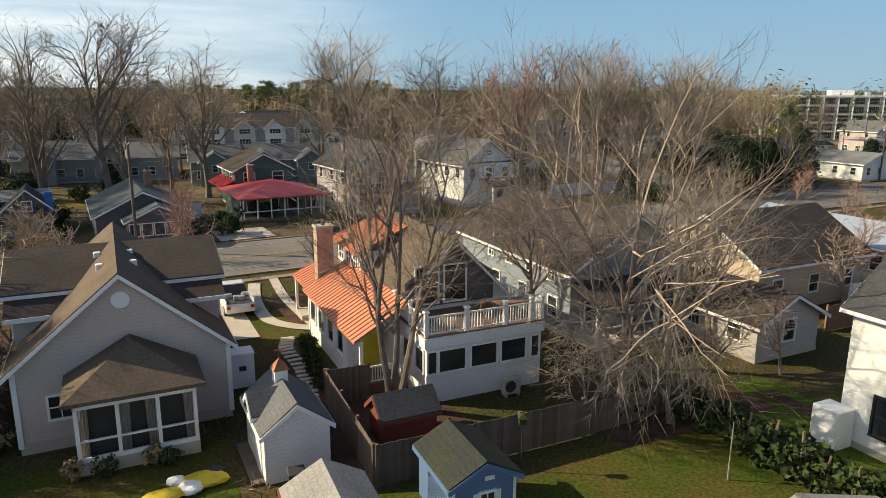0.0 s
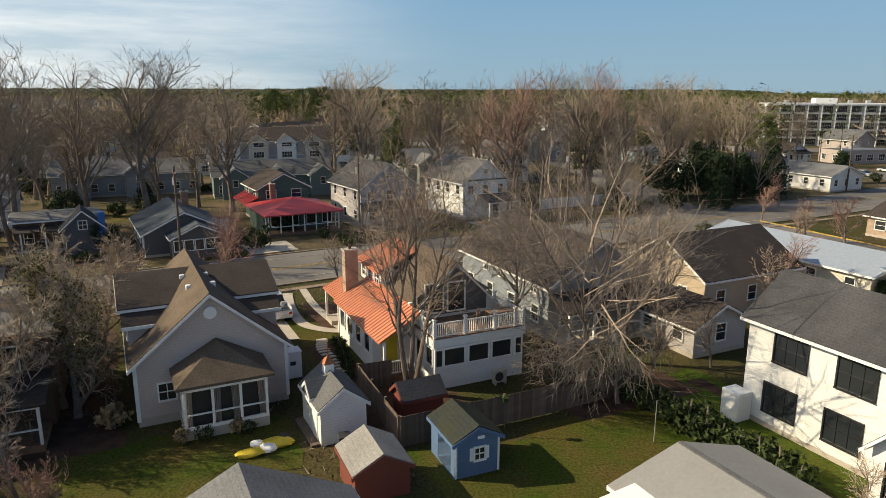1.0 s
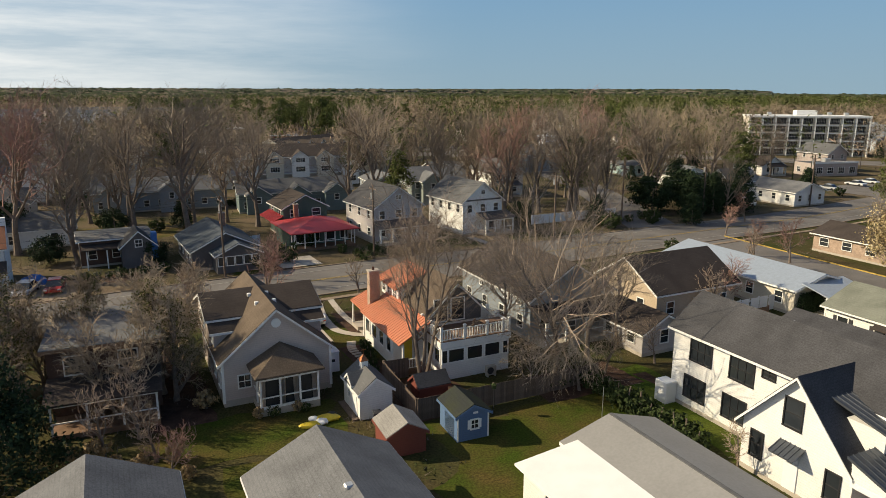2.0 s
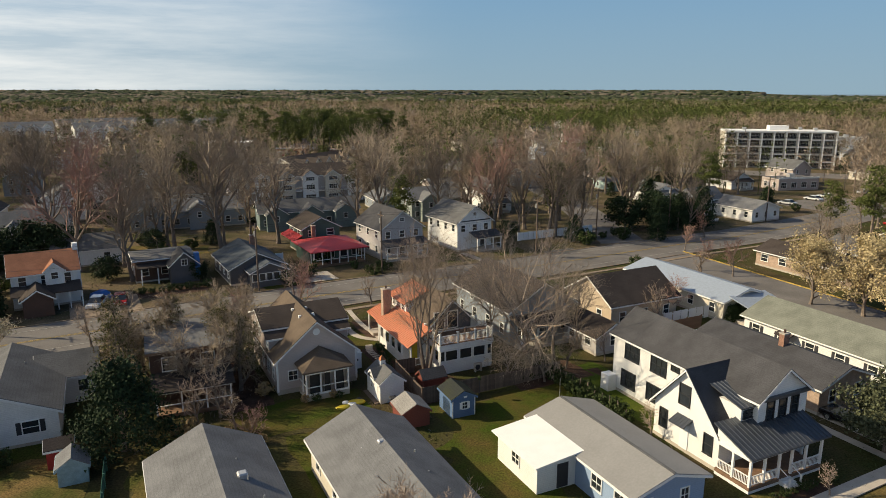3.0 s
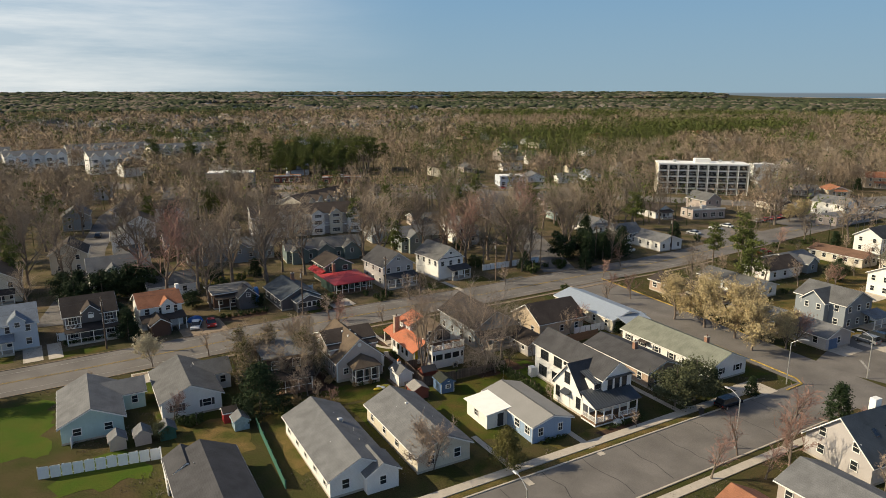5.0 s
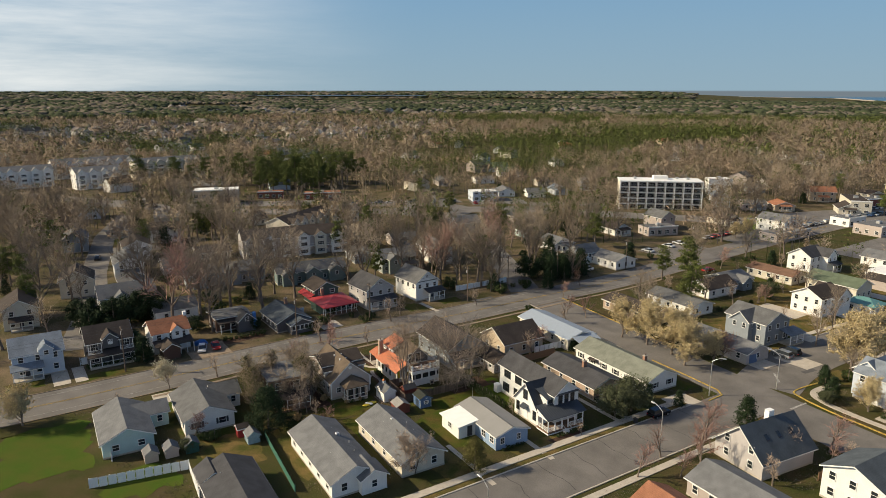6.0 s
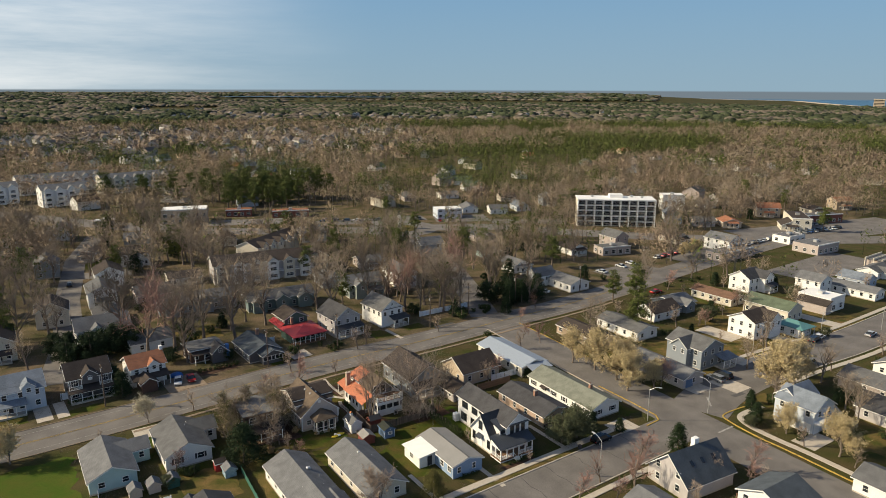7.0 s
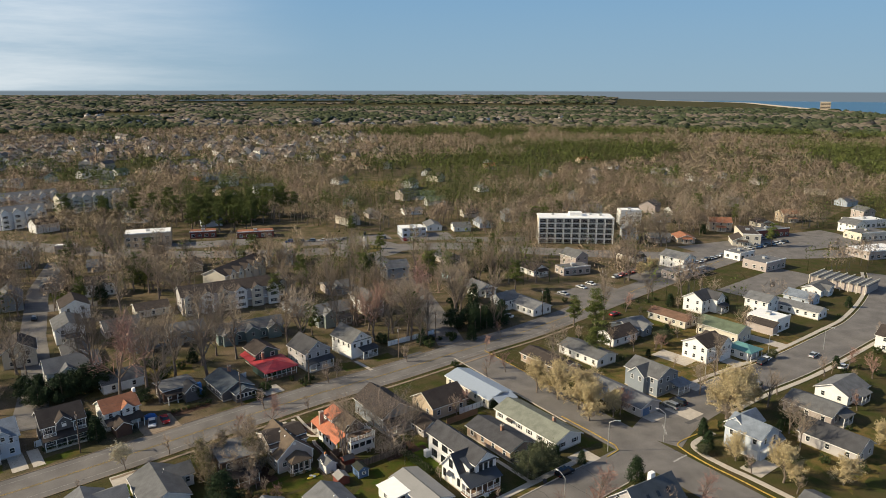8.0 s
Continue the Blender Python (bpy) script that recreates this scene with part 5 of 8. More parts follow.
slope(h, [(-5.4, -4.0, 2.75), (-5.4, 3.8, 2.75), (-3.6, 3.8, 3.6), (-3.6, -4.0, 3.6)], M_RED, 0.1, 0.45)
part("porch_room", boxm(-4.9, 4.3, -11.5, -4.05, 0, 2.7), DKGREEN, h)
part("porch_floor", boxm(-5.1, 4.5, -14.1, -11.5, 0, 0.4), WOOD, h)
posts(h, [(-5.0 + i * 1.56, -14.0) for i in range(7)] + [(-5.0, -12.6), (4.4, -12.6)], 2.7, 0.13, 0.4, TRIM)
part("porch_rail", boxm(-5.0, 4.4, -14.04, -13.96, 1.2, 1.28), TRIM, h)
chimney(h, -2.0, -5.4, 3.2, 5.6, 0.7, 0.6, BRICK)
for x in (-3.4, -1.0, 1.4, 3.6):
    window(h, x, -11.5, 1.6, 1.2, 1.3, 270, "plain")
h = simple_house("grey_porch_house", "lavender-grey two-storey house with a dark gable roof", -8.6, 89.4, 30, 8.6, 10.5, 5.5, 3.0, GREY_W, R_DARK, rows=(1.7, 4.4), sides="SW", every=2.7, porch=(-4.2, 4.2, -7.4, -5.3, 2.7, R_DARK))
window(h, 0, -5.27, 7.0, 0.9, 0.6, 270, "four")
h = simple_house("white_gabled_house", "white two-storey house with dark trim and a front porch", 4.9, 95.6, 30, 7.8, 11.0, 5.5, 2.9, WHITE, R_GREY, rows=(4.3,), sides="SW", every=2.5, porch=(-1.0, 4.6, -8.0, -5.5, 2.7, R_DARK))
window(h, 0, -5.52, 6.9, 0.7, 0.6, 270, "four")
part("belt_trim", boxm(-4.0, 4.0, -5.56, -5.5, 5.55, 5.75), SHUT, h)


def rows_of_town_houses():
    e = thing("town_houses", "row of grey three-storey town houses with white-trimmed gables", "house", pose(-38, 155, 0, 0, 0, 18))
    gable(e, 0, 0, 12, 37, 7.2, 2.6, GREY_W, R_BROWN, "x", 0.4)
    for i in range(6):
        x = -15.5 + i * 6.2
        gable(e, x, -5.2, 4.2, 4.4, 7.0, 1.6, WHITE if i % 2 else CREAM, R_BROWN, "y", 0.3, name="bay")
        for z in (1.5, 4.2, 6.4):
            window(e, x, -7.4, z, 2.2 if z > 2 else 2.6, 1.2 if z < 6 else 0.9, 270, "four")
        part("balcony", boxm(x + 2.2, x + 4.0, -7.4, -6.0, 3.0, 3.15), TRIM, e)
        part("balcony_rail", boxm(x + 2.2, x + 4.0, -7.35, -7.28, 4.0, 4.1), TRIM, e)
    for y in (-3, 1.5):
        for z in (1.6, 4.4):
            window(e, -18.5, y, z, 1.0, 1.2, 180)


rows_of_town_houses()
h = simple_house("town_house_row", "second row of tan town houses with steep white gables", -38, 186, 60, 11, 30, 7.4, 2.4, CREAM, R_BROWN, axis="x", rows=(1.6, 4.4), sides="SN", every=3.2, wings=tuple((-11 + 5.5 * i, -4.6, 3.6, 4, 7.4, 1.8, "y") for i in range(5)))
h = simple_house("teal_row_house", "low row of teal-grey cottages with grey roofs", -28.5, 117, 20, 8.0, 22, 3.9, 2.0, TEAL, R_GREY, axis="x", rows=(1.6,), sides="S", every=2.6, wings=((-7.5, -4.0, 4.4, 4, 3.8, 1.5, "y"), (0, -4.0, 4.4, 4, 3.8, 1.5, "y"), (7.5, -4.0, 4.4, 4, 3.8, 1.5, "y")))
simple_house("grey_row_house", "grey cottage row with pale roofs", -55, 117, 20, 8.0, 24, 4.0, 2.0, BLUEG, R_LGREY, axis="x", rows=(1.6,), sides="S", every=2.6, wings=((-8, -4.2, 4.4, 4, 4.4, 1.5, "y"), (2, -4.2, 4.4, 4, 4.4, 1.5, "y")))
simple_house("sage_house", "sage-grey two-storey house with a grey roof", 0, 127, 22, 9, 14, 5.0, 2.2, mat("sage_siding", (0.27, 0.31, 0.28), 0.6), R_LGREY, axis="x", rows=(1.6, 4.0), sides="SW", every=2.8, wings=((-3, -4.6, 4.4, 4, 5, 1.6, "y"),), porch=(-1, 5, -6.6, -4.5, 2.6, R_GREY))
h = simple_house("white_office", "white building with pitched porch and low grey roofs", 73.5, 127, 24, 9, 20, 3.0, 1.6, WHITE, R_LGREY, rows=(1.7,), sides="SW", every=3.0, wings=((-5.5, 5, 6.5, 9, 4.0, 2.4, "x"),))


def apartment_block():
    e = thing("apartment_block", "five-storey pale concrete apartment block with balconies", "apartment building", pose(138.2, 233.5, 0, 0, 0, -14))
    body = part("wall", boxm(-20, 20, -4.5, 7, 0, 14), CREAM, e)
    part("roof", boxm(-20.3, 20.3, -6.5, 7.3, 14.0, 14.5), FLAT_W, e)
    part("penthouse", boxm(-3, 4, 0, 5, 14.5, 16.2), FLAT_W, e)
    for x, y in ((-12, 2), (9, 3), (14, 1)):
        part("roof_unit", rough_edges(boxm(x - 0.7, x + 0.7, y - 0.7, y + 0.7, 14.5, 15.5), 0.1), STEEL, e)
    for x in (-20.0, 20.0):
        part("side_wall", boxm(x - 0.2, x + 0.2, -6.6, -4.5, 0, 14), VINYL, e)
    for f in range(5):
        z = f * 2.8
        part("floor_slab", boxm(-20, 20, -6.4, -4.5, z + 2.62, z + 2.8), VINYL, e)
        for i in range(9):
            x = -20 + (i + 0.5) * 40 / 9
            window(e, x, -4.5, z + 1.35, 3.2, 2.0, 270, "four")
            if f:
                part("balcony_rail", boxm(x - 2.1, x + 2.1, -6.4, -6.34, z + 0.8, z + 0.9), BLACKF, e)
                part("balcony_rail", boxm(x - 2.1, x + 2.1, -6.4, -6.34, z + 0.4, z + 0.45), BLACKF, e)
    for i in range(1, 9):
        x = -20 + i * 40 / 9
        part("fin_wall", boxm(x - 0.12, x + 0.12, -6.5, -4.5, 0, 14), VINYL, e)


apartment_block()


def condo(x, y, rot, n, label, wl):
    e = thing("condominium", label, "apartment building", pose(x, y, 0, 0, 0, rot), "condominiums by the canal")
    w = n * 6.5
    gable(e, 0, 0, 12, w, 10.5, 2.6, wl, R_LGREY, "x", 0.4)
    for i in range(n):
        cx = -w / 2 + (i + 0.5) * 6.5
        gable(e, cx, -5.4, 4.4, 4.0, 10.3, 1.9, wl, R_LGREY, "y", 0.3, name="bay")
        for z in (1.7, 4.7, 7.7):
            window(e, cx, -7.4, z, 2.6, 1.5, 270, "four")
            part("balcony", boxm(cx - 2.2, cx + 2.2, -8.6, -7.4, z - 1.3, z - 1.1), TRIM, e)
            part("balcony_rail", boxm(cx - 2.2, cx + 2.2, -8.6, -8.54, z - 0.3, z - 0.2), TRIM, e)
    for z in (2, 5, 8):
        for y2 in (-3, 3):
            window(e, -w / 2, y2, z, 1.2, 1.4, 180)


condo(-150, 396, 35, 7, "cream-ended grey condominium row", CREAM)
condo(-200, 398, 35, 8, "white and grey four-storey condominium row", WHITE)
condo(-176, 340, 35, 4, "white condominium block with balconies", WHITE)
condo(-222, 345, 35, 5, "white condominium row with long roof", WHITE)
condo(-262, 360, 40, 5, "white condominium block with pale roof", WHITE)


def flat_shop(x, y, rot, w, l, hgt, wl, label, rf=None):
    e = thing("shop_building", label, "shop", pose(x, y, 0, 0, 0, rot))
    part("wall", boxm(-w / 2, w / 2, -l / 2, l / 2, 0, hgt), wl, e)
    part("roof", boxm(-w / 2 + 0.25, w / 2 - 0.25, -l / 2 + 0.25, l / 2 - 0.25, hgt - 0.3, hgt + 0.02), rf or FLAT_W, e)
    part("parapet", boxm(-w / 2 - 0.08, w / 2 + 0.08, -l / 2 - 0.08, -l / 2 + 0.2, hgt, hgt + 0.5), TRIM, e)
    n = max(2, int(w / 3.5))
    for i in range(n):
        for z in ([1.6] if hgt < 5 else [1.6, 4.8]):
            window(e, -w / 2 + (i + 0.5) * w / n, -l / 2, z, 1.8, 1.6, 270, "four")
    for i in range(max(1, int(l / 4))):
        window(e, -w / 2, -l / 2 + (i + 0.5) * l / max(1, int(l / 4)), 1.6, 1.4, 1.4, 180, "four")
    part("roof_unit", rough_edges(boxm(-1, 1, -0.8, 0.8, hgt, hgt + 1.1), 0.08), STEEL, e)
    return e


flat_shop(-90, 272, 8, 23, 14, 7.5, TAN, "tan and brick office building with a pale flat roof")
flat_shop(53, 268, 5, 14, 12, 5, LTBLUE, "pale building with a white flat roof", FLAT_W)
flat_shop(192, 275, -14, 13, 11, 9, WHITE, "white three-storey building with flat roof")
flat_shop(-128, 262, 10, 10, 6, 4, TAUPE, "small kiosk with a pale flat roof")
flat_shop(252, 225, 8, 26, 9, 4.5, BARN, "long low shop with red front", R_GREY)
flat_shop(205, 163, 22, 16, 12, 4.2, TAUPE, "low brown shop with a grey flat roof", R_LGREY)
flat_shop(112, 172, 10, 14, 8, 3.5, TAUPE, "low grey shop building", R_GREY)
flat_shop(232, 214, -25, 9, 26, 6.5, CREAM, "long cream motel building with brown roof", R_BROWN)
flat_shop(304, 208, 5, 20, 12, 4.4, CREAM, "cream shop building with red ground floor", R_GREY)
flat_shop(276, 172, 5, 24, 14, 4.2, TAUPE, "low shop with broad pale roof", FLAT_W)
flat_shop(205, 182, 22, 12, 9, 3.6, WHITE, "low white shop with a pale roof", R_LGREY)
flat_shop(160, 158, 24, 22, 8, 3.4, TAUPE, "low brown motel wing with a grey roof", R_LGREY)
flat_shop(352, 215, 0, 24, 14, 6, BARN, "red-brown shop building with rust roof", R_RUST)
flat_shop(330, 238, 0, 22, 12, 4.8, WHITE, "long white shop building with flat roof")
flat_shop(-35, 282, 5, 20, 9, 3.6, BARN, "low shop with a brown roof", R_RUST)
flat_shop(-64, 288, 5, 14, 9, 3.6, BARN, "low shop with a red-brown front", R_RUST)


def pavilion():
    e = thing("timber_frame_hall", "open building frame with pale beams over grey panels", "pavilion", pose(218, 128, 0, 0, 0, -62))
    part("wall", boxm(-11, 11, -6.5, 6.5, 0, 3.4), TAUPE, e)
    part("roof", boxm(-11.4, 11.4, -7, 7, 3.4, 3.7), R_LGREY, e)
    for i in range(8):
        x = -11 + i * 22 / 7
        part("beam", boxm(x - 0.15, x + 0.15, -8.5, 7.5, 4.0, 4.4), CREAM, e)
        part("post", boxm(x - 0.15, x + 0.15, -8.4, -8.1, 0, 4.0), CREAM, e)


pavilion()


def tower():
    e = thing("beacon_tower", "small white tapered beacon tower on a round island", "tower", pose(23.2, 238.5, 0))
    part("shaft", tube(bmesh.new(), (0, 0, 0), (0, 0, 7.5), 1.5, 0.95, 16), VINYL, e)
    part("gallery", tube(bmesh.new(), (0, 0, 7.5), (0, 0, 7.8), 1.3, 1.3, 16), SHUT, e)
    part("lantern", tube(bmesh.new(), (0, 0, 7.8), (0, 0, 8.9), 0.7, 0.7, 12), GLASS, e)
    part("dome", tube(bmesh.new(), (0, 0, 8.9), (0, 0, 9.7), 0.85, 0.05, 12), SHUT, e)


tower()
bm = bmesh.new()
tube(bm, (23.2, 238.5, 0), (23.2, 238.5, 0.2), 9, 9, 40)
tagged(part("roundabout_island", bm, GRASS2), "round traffic island of tan grass", "traffic island", "", "structure")
bm = bmesh.new()
tube(bm, (23.2, 238.5, 0.0), (23.2, 238.5, 0.075), 20, 20, 48)
tagged(part("roundabout", bm, ASPH), "round asphalt traffic circle", "road", "", "structure")
hotel = thing("tower_block", "far tan high-rise by the beach", "apartment building", pose(1798, 1985, 0, 0, 0, -40))
part("wall", boxm(-16, 16, -10, 10, 0, 36), TAN, hotel)
part("roof", boxm(-16.4, 16.4, -10.4, 10.4, 36, 37.5), CREAM, hotel)
for f in range(7):
    part("window_band", boxm(-15, 15, -10.2, -10, 3 + f * 4.8, 5 + f * 4.8), GLASS, hotel)

# ---- other houses of the quarter ----
PAL = [(WHITE, R_GREY), (WHITE, R_BROWN), (GREY_W, R_DARK), (CREAM, R_BROWN), (LTBLUE, R_BLUE), (TAUPE, R_GREY), (BLUEG, R_LGREY), (WHITE, R_LGREY), (TAN, R_RUST), (MINT, R_GREY), (WHITE, R_MOSS)]
NAMEC = {WHITE.name: "white", GREY_W.name: "grey", CREAM.name: "cream", LTBLUE.name: "pale blue", TAUPE.name: "taupe", BLUEG.name: "blue-grey", TAN.name: "tan", MINT.name: "mint green"}
LOTS = ((-93, 152, 22, 1), (-88, 128, 22, 0), (-96, 108, 20, 3), (-80, 108, 22, 2), (-91, 180, 15, 1), (-120, 167, 20, 6), (-113, 193, 10, 5), (-72, 130, 25, 5), (-66, 150, 22, 3), (-76, 90, 26, 7),
        (-100, 82, 26, 3), (-118, 70, 26, 8), (-62, 84, 28, 0), (-112, 45, 22, 2), (-130, 40, 20, 4), (-135, 100, 20, 0), (-140, 140, 15, 5), (-12, 140, 20, 6), (14, 138, 20, 0), (-18, 168, 18, 3),
        (4, 165, 18, 5), (31, 182, 15, 6), (57, 172, 20, 9), (62, 150, 22, 7), (84, 276, 0, 0), (68, 283, 0, 7), (100, 285, 5, 4), (64, 335, 10, 0), (37, 330, 10, 5), (100, 320, 5, 3), (122, 300, 0, 6),
        (160, 262, -10, 5), (172, 235, -14, 4), (185, 226, -14, 5), (198, 222, -12, 8), (236, 246, -20, 8), (216, 278, -10, 6), (209, 306, 0, 2), (180, 305, 0, 4), (268, 250, 0, 3), (295, 262, 0, 8), (310, 225, 10, 0),
        (352, 262, 0, 5), (240, 300, 5, 1), (275, 310, 5, 2), (225, 210, -25, 3),
        (184, 112, 26, 4), (200, 122, 28, 0), (93, 88, 24, 1), (102, 95, 24, 6),
        (120, 28, 24, 5), (112, 12, 24, 2), (135, 36, 24, 7), (176, 44, 26, 8), (178, 60, 26, 1), (120, -12, 24, 4), (90, -14, 24, 0), (140, 10, 24, 3), (165, 22, 24, 5),
        (118, 185, 20, 5), (165, 172, 22, 7), (150, 190, 20, 3), (94, 175, 20, 1), (-150, 210, 10, 0), (-175, 180, 10, 3), (-160, 90, 18, 7), (-180, 60, 15, 5), (-150, 60, 18, 2),
        (-200, 130, 10, 0), (-140, 235, 10, 4), (-20, 215, 10, 7), (60, 205, 20, 5), (-60, 215, 12, 3), (-100, 222, 10, 6))
rl = random.Random(11)
LOW = ((135, 36), (120, 28), (112, 12), (176, 44), (90, -14))
for i, (x, y, rot, k) in enumerate(LOTS):
    wl, rf = PAL[k]
    two = rl.random() < 0.55 and (x, y) not in LOW
    ax = "x" if rl.random() < 0.5 else "y"
    W, L = rl.uniform(7.5, 9.5), rl.uniform(10, 14)
    ev, rs2 = (5.3, rl.uniform(2, 2.8)) if two else (2.9, rl.uniform(1.5, 2.4))
    hy = L / 2 if ax == "y" else W / 2
    simple_house("house", f"{NAMEC[wl.name]} {'two-storey' if two else 'single-storey'} house with {rf.name.replace('_', ' ').replace(' shingle', '')} shingle roof", x, y, rot, W, L, ev, rs2, wl, rf, ax,
                 rows=(1.6, 4.3) if two else (1.6,), sides="SW", every=3.7, group="houses of the quarter",
                 porch=(-2.5, 2.5, -hy - 2.2, -hy, 2.6, rf) if rl.random() < 0.5 else None,
                 wings=((rl.uniform(-2, 2), -hy + 0.5, 4.2, 4.0, ev - 0.2, 1.5, "y"),) if ax == "x" and rl.random() < 0.6 else ())

R_RUSTB = shingle("red_brown_shingle", (0.19, 0.115, 0.08))
R_TEAL = mat("teal_metal_roof", (0.12, 0.27, 0.26), 0.5, 0.1, var=0.12, bump=0.04)
simple_house("ranch_house", "low cream ranch house with a red-brown roof", 121.5, 101.5, 26, 7.4, 15.5, 2.7, 1.2, CREAM, R_RUSTB, sides="SW", every=2.6, w=1.1, h=1.1)
simple_house("white_farmhouse", "white two-storey house with charcoal gable roofs and a porch", 139.0, 112.0, 26, 8.0, 9.5, 5.3, 2.4, WHITE, R_DARK, axis="x", rows=(1.6, 4.2), sides="SW", every=3.0, wings=((3.6, -2.6, 5.4, 8.0, 5.2, 2.3, "y"),), porch=(1.2, 6.2, -8.6, -6.5, 2.6, R_DARK))
simple_house("green_roof_house", "long cream house with a moss green roof", 130.5, 84.0, 26, 8.4, 15.0, 4.0, 1.9, CREAM, R_MOSS, rows=(1.6,), sides="SW", every=2.8)
simple_house("white_two_storey_house", "white two-storey house with a brown roof and side gable", 113.5, 69.0, 24, 8.6, 10.0, 5.3, 2.2, WHITE, R_BROWN, axis="x", rows=(1.6, 4.2), sides="SW", every=2.8, wings=((3.4, -1.8, 5.6, 7.6, 5.2, 2.3, "y"),))
tl = thing("teal_roof_bungalow", "small white bungalow with a teal hipped roof", "house", pose(126.5, 67.5, 0, 0, 0, 24))
part("wall", boxm(-3.2, 3.2, -3.6, 3.6, 0, 2.7), WHITE, tl)
hip(tl, -3.2, 3.2, -4.4, 3.6, 2.7, 1.5, R_TEAL, 0.45)
posts(tl, [(-3.1, -4.6), (0, -4.6), (3.1, -4.6)], 2.7, 0.14)
for x in (-1.8, 1.8):
    window(tl, x, -3.6, 1.5, 1.2, 1.2, 270, "four")
for y in (-1.6, 1.6):
    window(tl, -3.2, y, 1.5, 1.1, 1.1, 180, "four")
wb = flat_shop(152.0, 89.5, 26, 9.5, 11.0, 4.6, WHITE, "white flat-roofed building with a brown wing")
part("side_wing", boxm(-8.2, -4.8, -6.0, 4.0, 0, 3.1), TAUPE, wb)
slope(wb, [(-8.5, -6.3, 3.0), (-8.5, 4.3, 3.0), (-4.8, 4.3, 4.2), (-4.8, -6.3, 4.2)], R_BROWN)
simple_house("white_long_house", "white two-storey house with a long grey-roofed wing", 161.0, 105.5, 26, 8.0, 9.0, 5.2, 1.9, WHITE, R_LGREY, rows=(1.6, 4.2), sides="SW", every=2.8)
simple_house("grey_roof_annexe", "long low white annexe with a grey roof", 173.5, 101.0, 26, 6.8, 18.0, 2.9, 1.4, WHITE, R_LGREY, rows=(1.6,), sides="SW", every=3.0)

# ---- trees ----


def facing(me, normals):
    """Shading normals of foliage, one for each vertex: sprays shade as the clump that they belong to."""
    at = me.attributes.new("custom_normal", "FLOAT_VECTOR", "POINT")
    at.data.foreach_set("vector", np.asarray(normals, np.float32).ravel())


class Mesh:
    def __init__(self):
        self.v, self.f, self.n = [], [], []

    def limb(self, pts, radii, n):
        k0 = len(self.v)
        for i, p in enumerate(pts):
            d = (pts[min(i + 1, len(pts) - 1)] - pts[max(0, i - 1)]).normalized()
            s = d.orthogonal().normalized()
            t = d.cross(s)
            for j in range(n):
                a = 6.2832 * j / n
                self.v.append(tuple(p + (s * math.cos(a) + t * math.sin(a)) * radii[i]))
        for i in range(len(pts) - 1):
            for j in range(n):
                a, b = k0 + i * n + j, k0 + i * n + (j + 1) % n
                self.f.append((a, b, b + n, a + n))

    def sliver(self, p, q, w):
        d = (q - p)
        s = d.orthogonal().normalized() * w / 2
        k = len(self.v)
        self.v += [tuple(p - s), tuple(p + s), tuple(q)]
        self.f.append((k, k + 1, k + 2))

    def tri(self, c, size, r, out=None):
        """A leaf spray; out is the way in which its clump faces."""
        k = len(self.v)
        a = Vector((r.gauss(0, 1), r.gauss(0, 1), r.gauss(0, 1))).normalized()
        if out is not None:
            out = out.normalized()
            a = (a + out * 0.9).normalized()
            self.n += [tuple((out * 0.75 + a * 0.35).normalized())] * 3
        s = a.orthogonal().normalized()
        t = a.cross(s)
        h = r.uniform(0, 6.28)
        for i in range(3):
            g = h + 2.094 * i
            self.v.append(tuple(c + (s * math.cos(g) + t * math.sin(g)) * size * r.uniform(0.6, 1.2)))
        self.f.append((k, k + 1, k + 2))

    def done(self, name, material):
        me = bpy.data.meshes.new(name)
        me.from_pydata(self.v, [], self.f)
        if self.n and len(self.n) == len(self.v):
            facing(me, np.array(self.n))
        me.materials.append(material)
        return me


